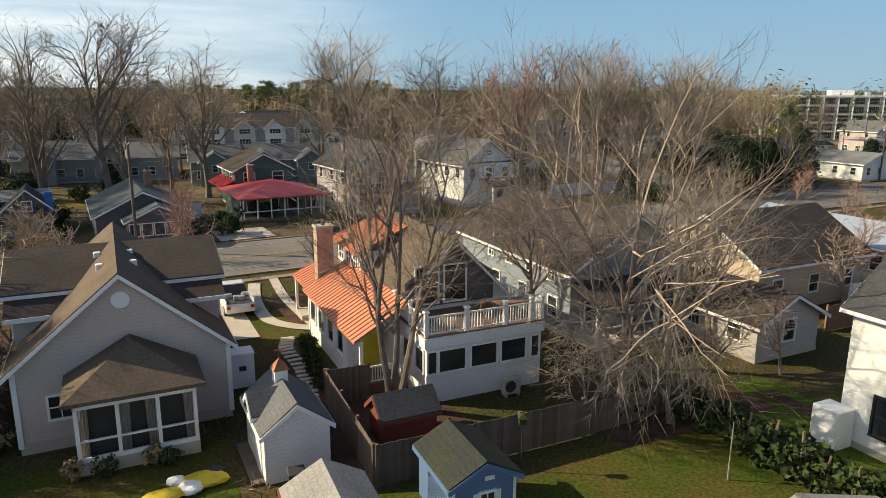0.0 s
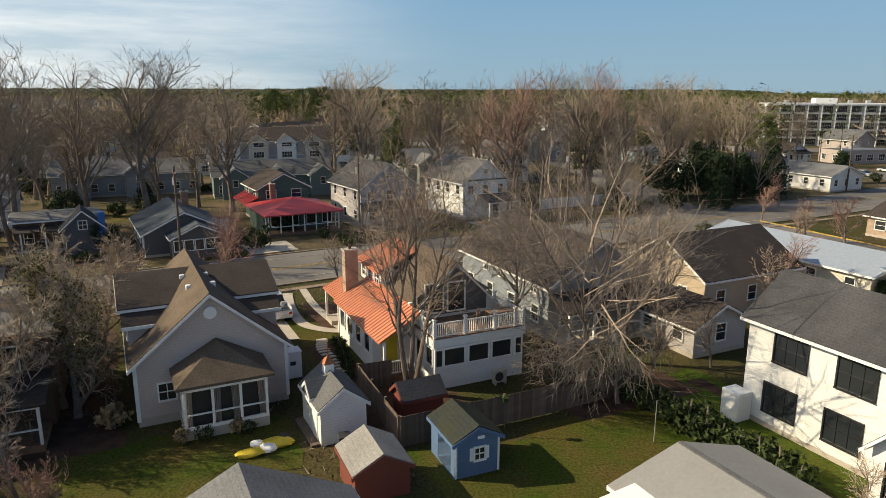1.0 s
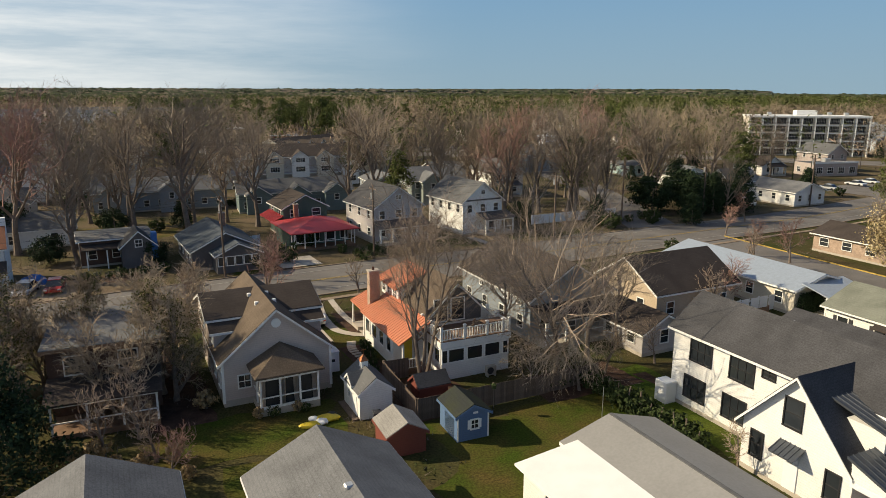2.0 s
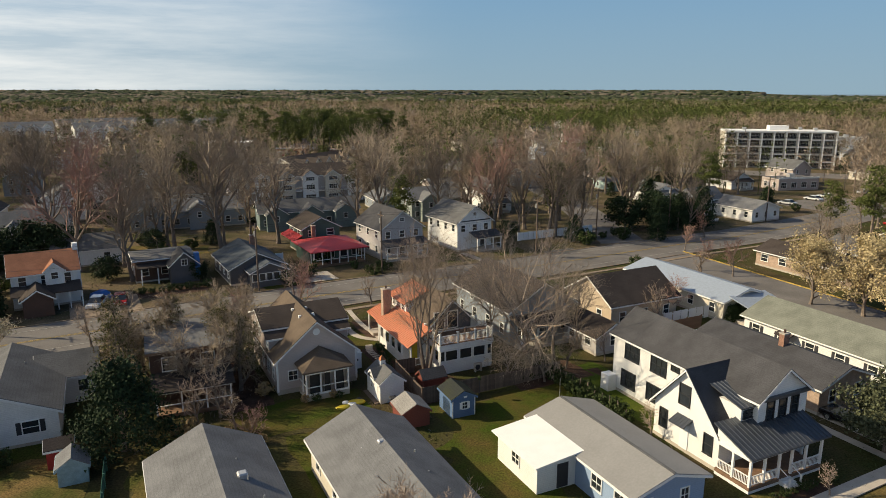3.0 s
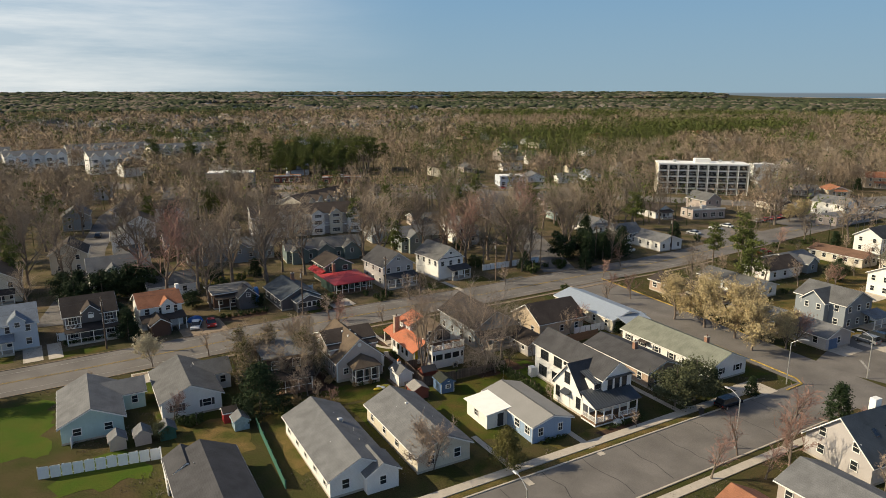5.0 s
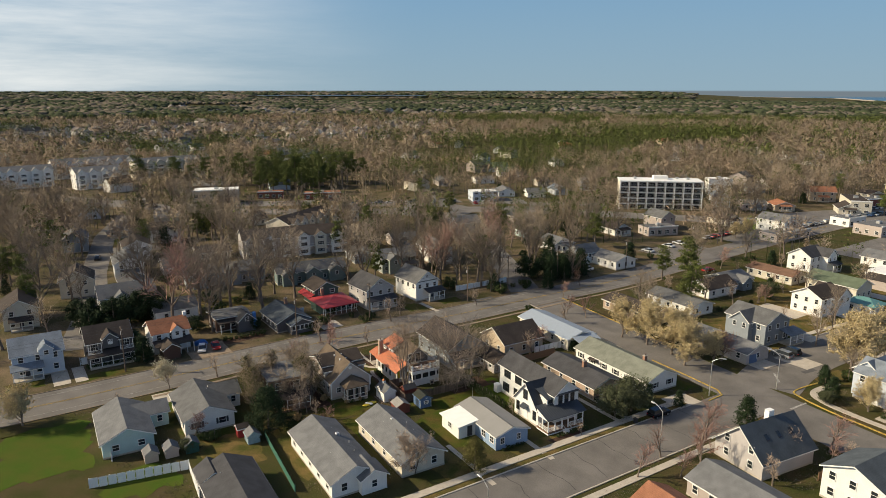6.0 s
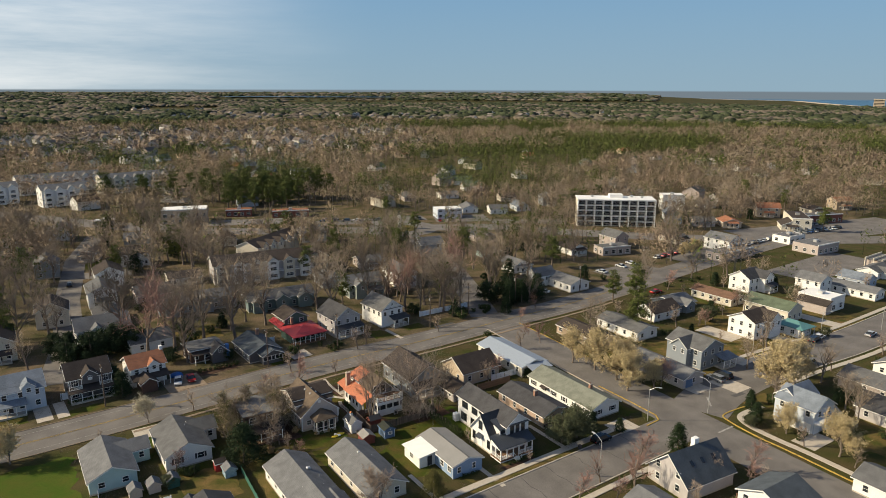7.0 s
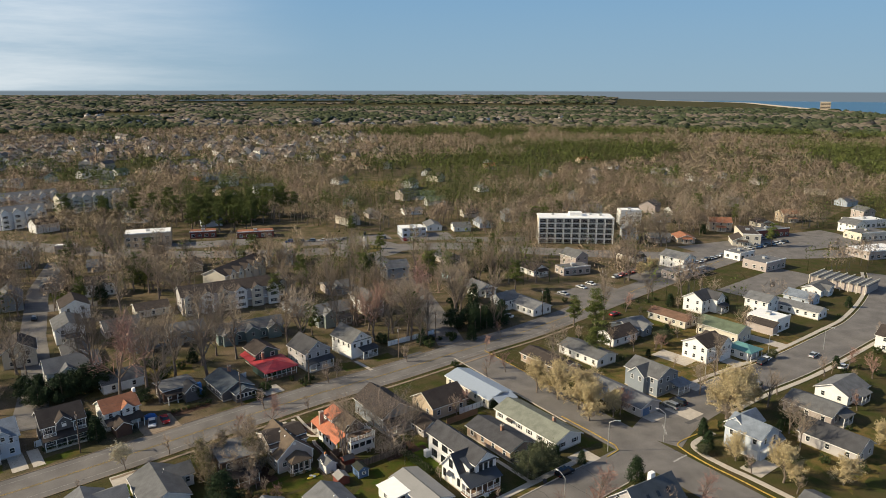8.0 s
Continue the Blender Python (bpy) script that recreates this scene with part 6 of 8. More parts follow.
def bare_meshes(seed, h, spread, forks=5, dense=6, twigs=7, droop=0.0, leaf=0, low=0.25, stems=1, fat=1.5, lead=0.66, limb=0.52):
    """Trunk with limbs, and a crown of branches and twigs. Returns the wood, the twigs and the leaves."""
    r = random.Random(seed)
    W, T, F = Mesh(), Mesh(), Mesh()

    def path(p, d, ln, k, wob, lift):
        pts = [p]
        for _ in range(k):
            d = (d + Vector((r.gauss(0, wob), r.gauss(0, wob), r.gauss(0, wob) + lift))).normalized()
            p = p + d * ln / k
            pts.append(p)
        return pts, d

    def side(d, ang):
        o = d.orthogonal().normalized()
        o.rotate(Matrix.Rotation(r.uniform(0, 6.28), 3, d))
        return (d * math.cos(ang) + o * math.sin(ang)).normalized()

    R0 = h * 0.018 + 0.05
    for st in range(stems):
        a0 = 6.28 * st / stems + r.random()
        d0 = Vector((math.cos(a0) * 0.3, math.sin(a0) * 0.3, 1)).normalized() if stems > 1 else Vector((r.uniform(-0.06, 0.06), r.uniform(-0.06, 0.06), 1)).normalized()
        base = Vector((math.cos(a0) * 0.2, math.sin(a0) * 0.2, -0.2)) if stems > 1 else Vector((0, 0, -0.2))
        R = R0 / math.sqrt(stems)
        tp, td = path(base, d0, h * lead, 9, 0.06, 0.05)
        W.limb(tp, [R * (1.35 if i == 0 else 1) * (1 - 0.093 * i) for i in range(10)], 7)
        for i in range(forks):
            t = low + (0.97 - low) * (i + r.random() * 0.8) / forks
            s = tp[min(9, int(t * 9))].lerp(tp[min(9, int(t * 9) + 1)], t * 9 % 1)
            ld = side(td, r.uniform(0.55, 0.95) * (1.2 - 0.65 * t))
            ll = spread * r.uniform(0.75, 1.1) * (1.15 - 0.42 * t)
            lp, le = path(s, ld, ll, 6, 0.13, 0.10 - droop * 0.5)
            lr = R * limb * (1.1 - 0.5 * t)
            W.limb(lp, [lr * (1 - 0.14 * k) for k in range(7)], 5)
            for j in range(dense):
                u = 0.22 + 0.78 * (j + r.random()) / dense
                s2 = lp[min(5, int(u * 6))].lerp(lp[min(6, int(u * 6) + 1)], u * 6 % 1)
                bd = side((lp[min(6, int(u * 6) + 1)] - lp[min(5, int(u * 6))]).normalized(), r.uniform(0.5, 1.0))
                bl = ll * r.uniform(0.35, 0.6)
                bp, be = path(s2, bd, bl, 4, 0.16, 0.08 - droop)
                T.limb(bp, [max(0.012, lr * 0.42 * (1 - 0.2 * k)) for k in range(5)], 3)
                for k in range(dense):
                    g = 0.15 + 0.85 * (k + r.random()) / dense
                    s3 = bp[min(3, int(g * 4))].lerp(bp[min(4, int(g * 4) + 1)], g * 4 % 1)
                    cd = side((be + Vector((0, 0, 0.15 - droop * 2))).normalized(), r.uniform(0.4, 1.0))
                    cl = bl * r.uniform(0.35, 0.65)
                    e3 = s3 + cd * cl + Vector((0, 0, -droop * cl))
                    T.sliver(s3, e3, 0.034 * fat)
                    for q in range(twigs):
                        w = r.uniform(0.1, 1.0)
                        s4 = s3.lerp(e3, w)
                        e4 = s4 + (side(cd, r.uniform(0.3, 0.9)) + Vector((0, 0, 0.15 - droop * 2.2))) * cl * r.uniform(0.35, 0.7)
                        T.sliver(s4, e4, 0.021 * fat)
                        if leaf and r.random() < leaf:
                            for w5 in (1.0, 0.66, 0.33):
                                pt = s4.lerp(e4, w5) + Vector((r.gauss(0, 0.1), r.gauss(0, 0.1), r.gauss(0, 0.1)))
                                F.tri(pt, 0.10, r, Vector((pt.x, pt.y, pt.z - h * 0.5)) + Vector((r.gauss(0, 1), r.gauss(0, 1), r.gauss(0, 1) + 0.5)))
    return W, T, F


def tree_proto(name, label, seed, h, spread, twig=None, leafm=None, **kw):
    W, T, F = bare_meshes(seed, h, spread, **kw)
    e = thing(name, label, "tree", pose(0, 0, 0))
    part("trunk", W.done("trunk", BARK), None, e)
    part("crown", T.done("crown", twig or TWIG), None, e)
    if F.f:
        part("blossom", F.done("blossom", leafm), None, e)
    return e


USED = {}


def plant(proto, x, y, s=1.0, rot=0.0, label="", group=""):
    """Sets the prototype itself the first time, then copies."""
    m = pose(x, y, 0, 0, 0, rot)
    if proto.name not in USED:
        USED[proto.name] = 1
        proto.matrix_basis = m
        e = proto
    else:
        e = copy_thing(proto, m)
    e.scale = (s, s, s)
    if label:
        e["label"] = label
    if group:
        e["group"] = group
    return e


def evergreen(name, label, seed, h, r0, kind="cone", material=None, n=900, size=0.3):
    r = random.Random(seed)
    W, F = Mesh(), Mesh()
    W.limb([Vector((0, 0, -0.2)), Vector((0.05, 0, h * 0.5)), Vector((0, 0.05, h * 0.92))], [h * 0.022 + 0.05, h * 0.015 + 0.03, 0.03], 6)
    if kind == "cone":
        lumps = []
        for i in range(int(14 + h * 5)):
            z = h * (0.08 + 0.9 * (i / (14 + h * 5)))
            a = i * 2.4 + r.uniform(-0.4, 0.4)
            rad = r0 * (1.05 - z / h) ** 0.75 * r.uniform(0.55, 1.0)
            lumps.append((Vector((math.cos(a) * rad, math.sin(a) * rad, z)), 0.22 * r0 + 0.25, 0.6))
    elif kind == "pine":
        lumps = []
        for i in range(34):
            z = h * r.uniform(0.36, 1.0)
            a = r.uniform(0, 6.28)
            rad = r0 * (1.15 - (z / h)) ** 0.5 * r.uniform(0.2, 1.0)
            c = Vector((math.cos(a) * rad, math.sin(a) * rad, z))
            lumps.append((c, 0.26 * r0 + 0.2, 0.5))
            W.limb([Vector((0, 0, z - rad * 0.3)), c], [0.06, 0.02], 3)
    else:
        lumps = []
        for i in range(40):
            d = Vector((r.gauss(0, 1), r.gauss(0, 1), r.gauss(0, 1))).normalized() * r.uniform(0.5, 0.9)
            lumps.append((Vector((d.x * r0, d.y * r0, h * 0.5 + d.z * h * 0.45)), 0.28 * r0, 0.8))
    for k in range(n):
        c, rad, fl = lumps[k % len(lumps)]
        d = Vector((r.gauss(0, 1), r.gauss(0, 1), r.gauss(0, 1) * fl))
        axis = Vector((c.x, c.y, (c.z - h * 0.45) * 0.5))
        F.tri(c + d * rad * 0.5, size, r, d + axis.normalized() * 0.8 + Vector((0, 0, 0.25)))
    e = thing(name, label, "tree" if h > 2.5 else "shrub", pose(0, 0, 0))
    part("trunk", W.done("trunk", BARK), None, e)
    part("crown", F.done("crown", material or NEEDLE), None, e)
    return e


big_oak = tree_proto("bare_oak", "large bare spreading tree with drooping pale twigs", 3, 15.5, 10.5, TWIG, forks=13, dense=9, twigs=8, droop=0.06, low=0.2, fat=0.66, lead=0.45, limb=0.34)
plant(big_oak, 9.0, 31.8, 1.0, 130)
multi = tree_proto("bare_tree", "tall bare multi-stemmed tree against the house", 8, 17.5, 6.4, TWIG, forks=8, dense=7, twigs=6, low=0.3, stems=4, fat=0.66, limb=0.4)
plant(multi, -1.9, 31.6, 1.0, 20)
B = [tree_proto("bare_tree", "tall bare deciduous tree with brown twigs", 20 + i, 16.0 + i, 7.0 + 0.4 * i, (TWIG_M, TWIG_M, TWIG_R, TWIG_M)[i], forks=11, dense=7, twigs=5, low=0.28 + 0.05 * (i % 2)) for i in range(4)]
LB = [tree_proto("bare_tree", "tall bare tree of the wood edge", 40 + i, 17.0 + i, 7.2, (TWIG_M, TWIG_M, TWIG_P)[i], forks=10, dense=6, twigs=5, low=0.24, fat=1.35) for i in range(3)]
WEEP = tree_proto("weeping_tree", "low weeping tree with a tangle of pale drooping twigs", 59, 4.4, 3.2, TWIG_P, forks=10, dense=6, twigs=5, low=0.3, droop=0.2, fat=0.95, lead=0.7)
RED = tree_proto("red_bud_tree", "bare tree with reddish spring buds", 60, 7.5, 3.2, TWIG_R, forks=8, dense=6, twigs=6, low=0.2)
SMALL = tree_proto("small_bare_tree", "small bare ornamental tree", 61, 6.0, 2.6, TWIG, forks=7, dense=5, twigs=4, low=0.2)
PEAR = tree_proto("blossoming_tree", "rounded tree covered in cream blossom", 62, 7.6, 3.6, TWIG_P, BLOOM, forks=14, dense=7, twigs=7, low=0.15, leaf=0.9)
WPEAR = tree_proto("white_blossom_tree", "small spreading tree with white blossom", 63, 4.4, 3.9, TWIG_P, BLOOM_W, forks=10, dense=6, twigs=6, low=0.4, leaf=0.8)
TANGLE = tree_proto("vine_covered_tree", "bare tree hung with tangled pale vines", 64, 11.5, 3.6, TWIG_P, forks=13, dense=7, twigs=7, low=0.05, droop=0.05, stems=2, fat=1.3)
IVY = mat("yellow_green_ivy", (0.11, 0.105, 0.035), 0.9, var=0.3, bump=0.0, island=0.4, spec=0.1)
TANGLE2 = tree_proto("ivy_tree", "bare tree with ivy on its trunk", 65, 12.0, 3.2, TWIG_P, IVY, forks=13, dense=7, twigs=6, low=0.05, droop=0.04, leaf=0.22)
MYRTLE = tree_proto("myrtle_tree", "vase-shaped bare ornamental tree with many upright twigs", 66, 6.4, 2.6, TWIG, forks=7, dense=6, twigs=7, low=0.1, stems=5, fat=0.9)
CONE = evergreen("evergreen_tree", "dark conical evergreen tree", 70, 8.0, 3.0, "cone", NEEDLE_D, 3400, 0.22)
BIGCONE = evergreen("evergreen_tree", "broad dark conical evergreen tree", 76, 8.0, 4.3, "cone", NEEDLE_D, 9000, 0.16)
ARBOR = evergreen("evergreen_tree", "olive green conical evergreen tree", 77, 5.2, 2.5, "cone", mat("olive_needles", (0.125, 0.115, 0.04), 0.9, var=0.3, bump=0.0, island=0.35, spec=0.1), 5200, 0.12)
PINE = evergreen("pine_tree", "tall pine with clumped green needles", 71, 14.0, 4.6, "pine", NEEDLE, 3600, 0.25)
BUSHY = evergreen("broad_evergreen", "broad grey-green evergreen with dense foliage", 72, 6.5, 3.6, "round", mat("grey_green_needles", (0.095, 0.105, 0.058), 0.9, var=0.3, bump=0.0, island=0.4, spec=0.1), 8000, 0.15)
DARKB = evergreen("dark_evergreen_bush", "broad dark green evergreen thicket", 75, 6.5, 3.8, "round", NEEDLE_D, 4200, 0.21)
BUSH = evergreen("shrub", "rounded evergreen garden shrub", 73, 1.3, 0.8, "round", SHRUB, 420, 0.11)
DEAD = evergreen("dry_shrub", "dry tan ornamental grass clump", 74, 1.1, 0.6, "round", mat("dry_tan_leaves", (0.34, 0.24, 0.12), 0.9, var=0.3, bump=0.0, island=0.3), 360, 0.13)

for p, x, y, s, rot in (
        (TANGLE2, -20.6, 28.4, 0.85, 300), (TANGLE, -30.6, 31.5, 1.0, 10), (TANGLE2, -22.0, 29.6, 0.95, 100), (SMALL, -22.2, 20.0, 0.9, 0), (TANGLE2, -31.8, 28.0, 1.05, 45), (RED, -17.0, 17.5, 0.55, 0),
        (WEEP, 6.6, 28.9, 1.0, 0), (WEEP, 10.6, 29.6, 1.15, 130), (WEEP, 13.5, 33.0, 1.0, 220), (SMALL, 18.3, 35.0, 0.75, 20),
        (TANGLE, -23.4, 25.6, 0.9, 0), (TANGLE2, -29.4, 21.8, 0.7, 170), (TANGLE2, -30.5, 25.0, 0.95, 70), (TANGLE, -22.8, 32.5, 1.0, 120), (TANGLE2, -29.0, 33.0, 0.9, 200), (TANGLE, -31.0, 29.5, 0.85, 260), (TANGLE, -24.0, 38.5, 0.9, 30),
        (SMALL, -21.0, 22.5, 0.9, 10), (SMALL, -18.7, 19.5, 0.8, 60), (MYRTLE, -2.2, -0.8, 1.2, 0), (RED, -39.6, 14.3, 0.75, 40), (CONE, 59.0, 8.3, 0.75, 0), (PEAR, -72.2, 22.6, 1.05, 10), (RED, 44.0, -4.3, 1.05, 90), (RED, 39.2, -0.2, 0.9, 200), (RED, 33.1, -5.5, 0.9, 10), (RED, 68.3, -1.6, 1.1, 0), (CONE, 82, 17.2, 0.6, 0), (BUSHY, 79.5, 15.5, 0.45, 0), (SMALL, 17.8, 17.5, 0.65, 50), (SMALL, 28.3, 8.4, 0.5, 0),
        (BIGCONE, -27.3, 16.6, 1.0, 0), (BUSHY, -40.0, 9.9, 0.42, 0), (DARKB, -79.7, 73.5, 1.0, 20), (DARKB, -74.4, 75.5, 1.25, 90), (DARKB, -70.5, 80.5, 1.3, 200), (CONE, -59.5, 50.8, 0.8, 10), (PINE, -100.7, 88.1, 0.8, 0), (DARKB, 42.3, 110.1, 1.2, 0), (CONE, 45.2, 97.4, 0.7, 0), (B[0], 66.0, 76.5, 0.75, 0), (B[1], 111.5, 58.2, 0.65, 0), (BUSHY, 106.2, 81.1, 0.85, 0), (SMALL, 94.1, 77.5, 1.3, 0), (B[3], 105.8, 16.4, 0.6, 0), (BUSHY, 134, 63.4, 0.5, 0), (BUSHY, 149.5, 99.2, 0.8, 0), (ARBOR, 7.8, -0.4, 1.0, 40), (BUSHY, 36.6, 14.6, 1.05, 0), (BUSHY, 40.6, 16.6, 1.15, 100), (CONE, 45.5, 20.5, 0.45, 20), (CONE, 50.4, 17.4, 0.42, 0),
        (WPEAR, -49.9, 36.0, 1.0, 0), (SMALL, -41.4, 40.9, 1.0, 90), (SMALL, -57.5, 29.5, 0.5, 90), (PEAR, -76.5, 22.0, 0.8, 30), 
        (PEAR, 57.2, 49.5, 1.5, 0), (PEAR, 60.5, 43.0, 1.55, 100), (PEAR, 53.0, 55.0, 1.3, 200), (PEAR, 60.5, 36.5, 1.35, 150), (PEAR, 67.5, 37.0, 1.0, 300), (PEAR, 95.5, 30.0, 1.75, 10), (PEAR, 101.5, 34.0, 1.6, 120),
        (PEAR, 90.0, 1.5, 1.2, 200), (PEAR, 102.0, -2.0, 0.9, 80), (PINE, 79.5, 74.0, 0.9, 0), (CONE, 84.5, 23.0, 0.5, 100), (CONE, 86.0, 25.5, 0.45, 0),
        (CONE, 48.5, 106, 1.0, 0), (CONE, 53.5, 108.5, 0.95, 90), (CONE, 59.5, 111, 1.15, 180), (CONE, 57.0, 116, 0.9, 20), (DARKB, 50.0, 112, 1.4, 0), (CONE, -75, 78, 0.9, 0), (CONE, -70, 80, 1.0, 60), (CONE, -80, 77, 0.95, 130), (DARKB, -66, 82, 1.2, 0), (DARKB, -84, 80, 1.1, 50),
        (CONE, -62.6, 55.5, 0.75, 0), (PINE, -112, 110, 0.85, 0), (PINE, -120, 118, 0.9, 60), (CONE, -88, 168, 1.1, 0), (CONE, 56, 137, 1.0, 30), (PINE, 30, 228, 0.75, 0),
        (RED, 44.5, 74.0, 0.8, 0), (RED, 48.5, 70.0, 0.85, 120), (RED, 47.5, 88.5, 0.7, 60), (SMALL, 42.0, 66.5, 1.05, 30), (RED, 30.0, 49.0, 0.9, 20), (SMALL, 28.0, 45.5, 1.1, 0), (RED, 56.0, 100.0, 0.8, 200),
        (SMALL, 21.0, 83.8, 1.0, 0), (SMALL, -3.5, 73.0, 1.25, 50), (SMALL, -1.0, 76.5, 1.15, 150), (SMALL, -9.5, 56.5, 0.8, 0), (SMALL, -21.0, 60.0, 1.1, 60), (RED, -27.0, 48.5, 0.7, 30), (B[2], -18.5, 49.5, 0.5, 10), (SMALL, -24, 45.0, 1.2, 0),
        (B[0], 16.0, 39.0, 0.62, 20), (B[3], 12.6, 36.0, 0.66, 220), (B[1], 5.8, 41.5, 0.6, 130),
        (SMALL, 60.5, -4.0, 1.1, 0), (RED, 46.8, 1.6, 1.4, 0), (SMALL, 53.0, -10.0, 1.0, 70), (RED, 40.0, -6.0, 0.75, 0), (SMALL, 68.0, -8.0, 1.0, 20), (RED, 66.0, -5.0, 0.7, 10), (RED, 60.0, 5.5, 0.55, 10),
        (SMALL, 85.5, 6.0, 0.9, 0), (B[3], 106, 20, 0.55, 10), (B[1], 97, 44.5, 0.6, 50), (SMALL, 108, 54, 1.3, 0), (SMALL, 118, 40, 1.2, 0), (SMALL, 140, 48, 1.2, 0), (B[0], 63.5, 66.0, 0.7, 10), (B[1], 108, 130, 0.8, 10), (PEAR, 140, 160, 0.9, 10), (PEAR, 146, 163, 1.0, 80),
        (B[0], -54, 80, 1.40, 0), (B[1], -47, 85, 1.34, 80), (B[3], -38, 84, 1.34, 200), (B[2], -60, 76, 1.34, 10), (B[3], -48.5, 70, 0.9, 200), (B[1], -70, 86, 1.40, 160), (B[0], -31, 97, 1.28, 60), (B[1], -15, 101, 1.22, 0), (B[3], -10, 101, 1.28, 90), (B[0], 1, 106, 1.22, 180), (B[2], 13, 104, 1.22, 270), (B[1], 20, 110, 1.34, 30), (B[3], 24, 103, 1.22, 0), (B[0], 27, 112, 1.28, 100), (B[1], 31, 104, 1.16, 200), (B[2], 29.5, 120, 1.34, 0), (B[3], 45, 121, 1.22, 60), (B[0], 47, 128, 1.22, 140)):
    plant(p, x, y, s, rot)

# shrubs along beds and house fronts
rb = random.Random(21)
for x, y, p, s in ([(16.2 + 0.423 * i * -1 * 1.1, 20.0 + 1.0 * i, BUSH, rb.uniform(1.2, 1.8)) for i in range(11)]
                   + [(8.0 + 0.9 * i, 29.8 + 0.42 * i, BUSH, rb.uniform(0.7, 1.1)) for i in range(6)]
                   + [(-17.9, 27.0, DEAD, 1.4), (-13.6, 25.3, DEAD, 0.8), (-12.6, 25.6, BUSH, 0.7), (-11.0, 26.4, DEAD, 0.8), (-10.4, 26.4, BUSH, 0.6)]
                   + [(-7.5 + 0.35 * i, 40 - 1.3 * i, BUSH, rb.uniform(0.5, 0.8)) for i in range(6)]
                   + [(24 + 0.95 * i, 8.1 + 0.42 * i, BUSH, rb.uniform(0.4, 0.75)) for i in range(7)]
                   + [(13.5 + 0.9 * i, 4.6 + 0.42 * i, BUSH, rb.uniform(0.4, 0.7)) for i in range(5)]
                   + [(-44 + 1.2 * i, 62.5 + 0.55 * i, BUSH, rb.uniform(0.7, 1.2)) for i in range(8)]
                   + [(-70 + 1.2 * i, 48.0 + 0.6 * i, BUSH, rb.uniform(0.7, 1.1)) for i in range(7)]
                   + [(38 + 0.5 * i, 47.5 + 0.25 * i, CONE, 0.3) for i in range(6)]
                   + [(-24 + 1.6 * i, 18.5 + rb.uniform(-1, 1), DEAD, rb.uniform(0.8, 1.6)) for i in range(6)]
                   + [(-10.5 + 0.5 * i, 17.5 - 0.8 * i, BUSH, rb.uniform(0.5, 0.9)) for i in range(4)]
                   + [(-54.5 + 0.45 * i, 21.5 - 1.3 * i, DEAD, rb.uniform(0.7, 1.2)) for i in range(9)]
                   + [(-38.5 + 0.8 * i, 13.5 + rb.uniform(-0.5, 0.5), BUSH, rb.uniform(1.0, 1.8)) for i in range(4)]
                   + [(86 + 0.9 * i, 8.5 + 0.5 * i, BUSH, rb.uniform(0.6, 1.0)) for i in range(4)]
                   + [(30 + rb.uniform(0, 10), 100 + rb.uniform(-2, 4), BUSH, rb.uniform(1.0, 2.0)) for i in range(8)]
                   + [(-16 + rb.uniform(0, 8), 72 + rb.uniform(0, 6), BUSH, rb.uniform(0.8, 1.5)) for i in range(7)]):
    plant(p, x, y, s, rb.uniform(0, 360))

# ---- trees scattered through the quarter ----
HOMES = [(o.matrix_basis.translation.x, o.matrix_basis.translation.y, 8.0 if o["category"] in ("house", "garage") else 18.0) for o in scene.objects if o.parent is None and o.get("category") in ("house", "garage", "shop", "apartment building", "pavilion")]
ROADS = [(MAIN, 8.0), (NEAR, 7.0), (CROSS, 7.5), (EAST, 8.5), (NORTH, 6.5), (CITY, 17), ([(-78, 60), (-86, 92), (-100, 130), (-118, 190), (-126, 240)], 5)]
OPEN = [(-52, 138, 13), (-25, 139, 13), (-38, 166, 18), (-28, 107, 9), (-50, 107, 9), (-17, 109, 7), (-190, 318, 26), (-160, 368, 20), (-222, 318, 26), (-256, 332, 24), (-128, 352, 18), (-100, 262, 20), (-20, 250, 18), (120, 222, 14), (76, 254, 18), (-168, 350, 14), (-20, 262, 16), (35, 258, 24), (-55, 268, 16), (-38, 143, 17), (-20, 104, 7), (0, 119, 7), (160, 158, 12), (250, 205, 36), (290, 200, 36), (108, 140, 17), (190, 138, 34), (235, 205, 34), (10, 262, 24), (60, 262, 18), (23, 238, 22), (178, 150, 20), (-100, 185, 12), (60, 480, 34), (215, 195, 30), (255, 190, 30)]


def near_line(x, y, pts, w):
    for (ax, ay), (bx, by) in zip(pts[:-1], pts[1:]):
        dx, dy = bx - ax, by - ay
        t = max(0, min(1, ((x - ax) * dx + (y - ay) * dy) / (dx * dx + dy * dy)))
        if (x - ax - t * dx) ** 2 + (y - ay - t * dy) ** 2 < w * w:
            return True
    return False


def clear(x, y, extra=0.0):
    if any((x - a) ** 2 + (y - b) ** 2 < (r + extra) ** 2 for a, b, r in HOMES):
        return False
    if any((x - a) ** 2 + (y - b) ** 2 < r * r for a, b, r in OPEN):
        return False
    return not any(near_line(x, y, p, w) for p, w in ROADS)


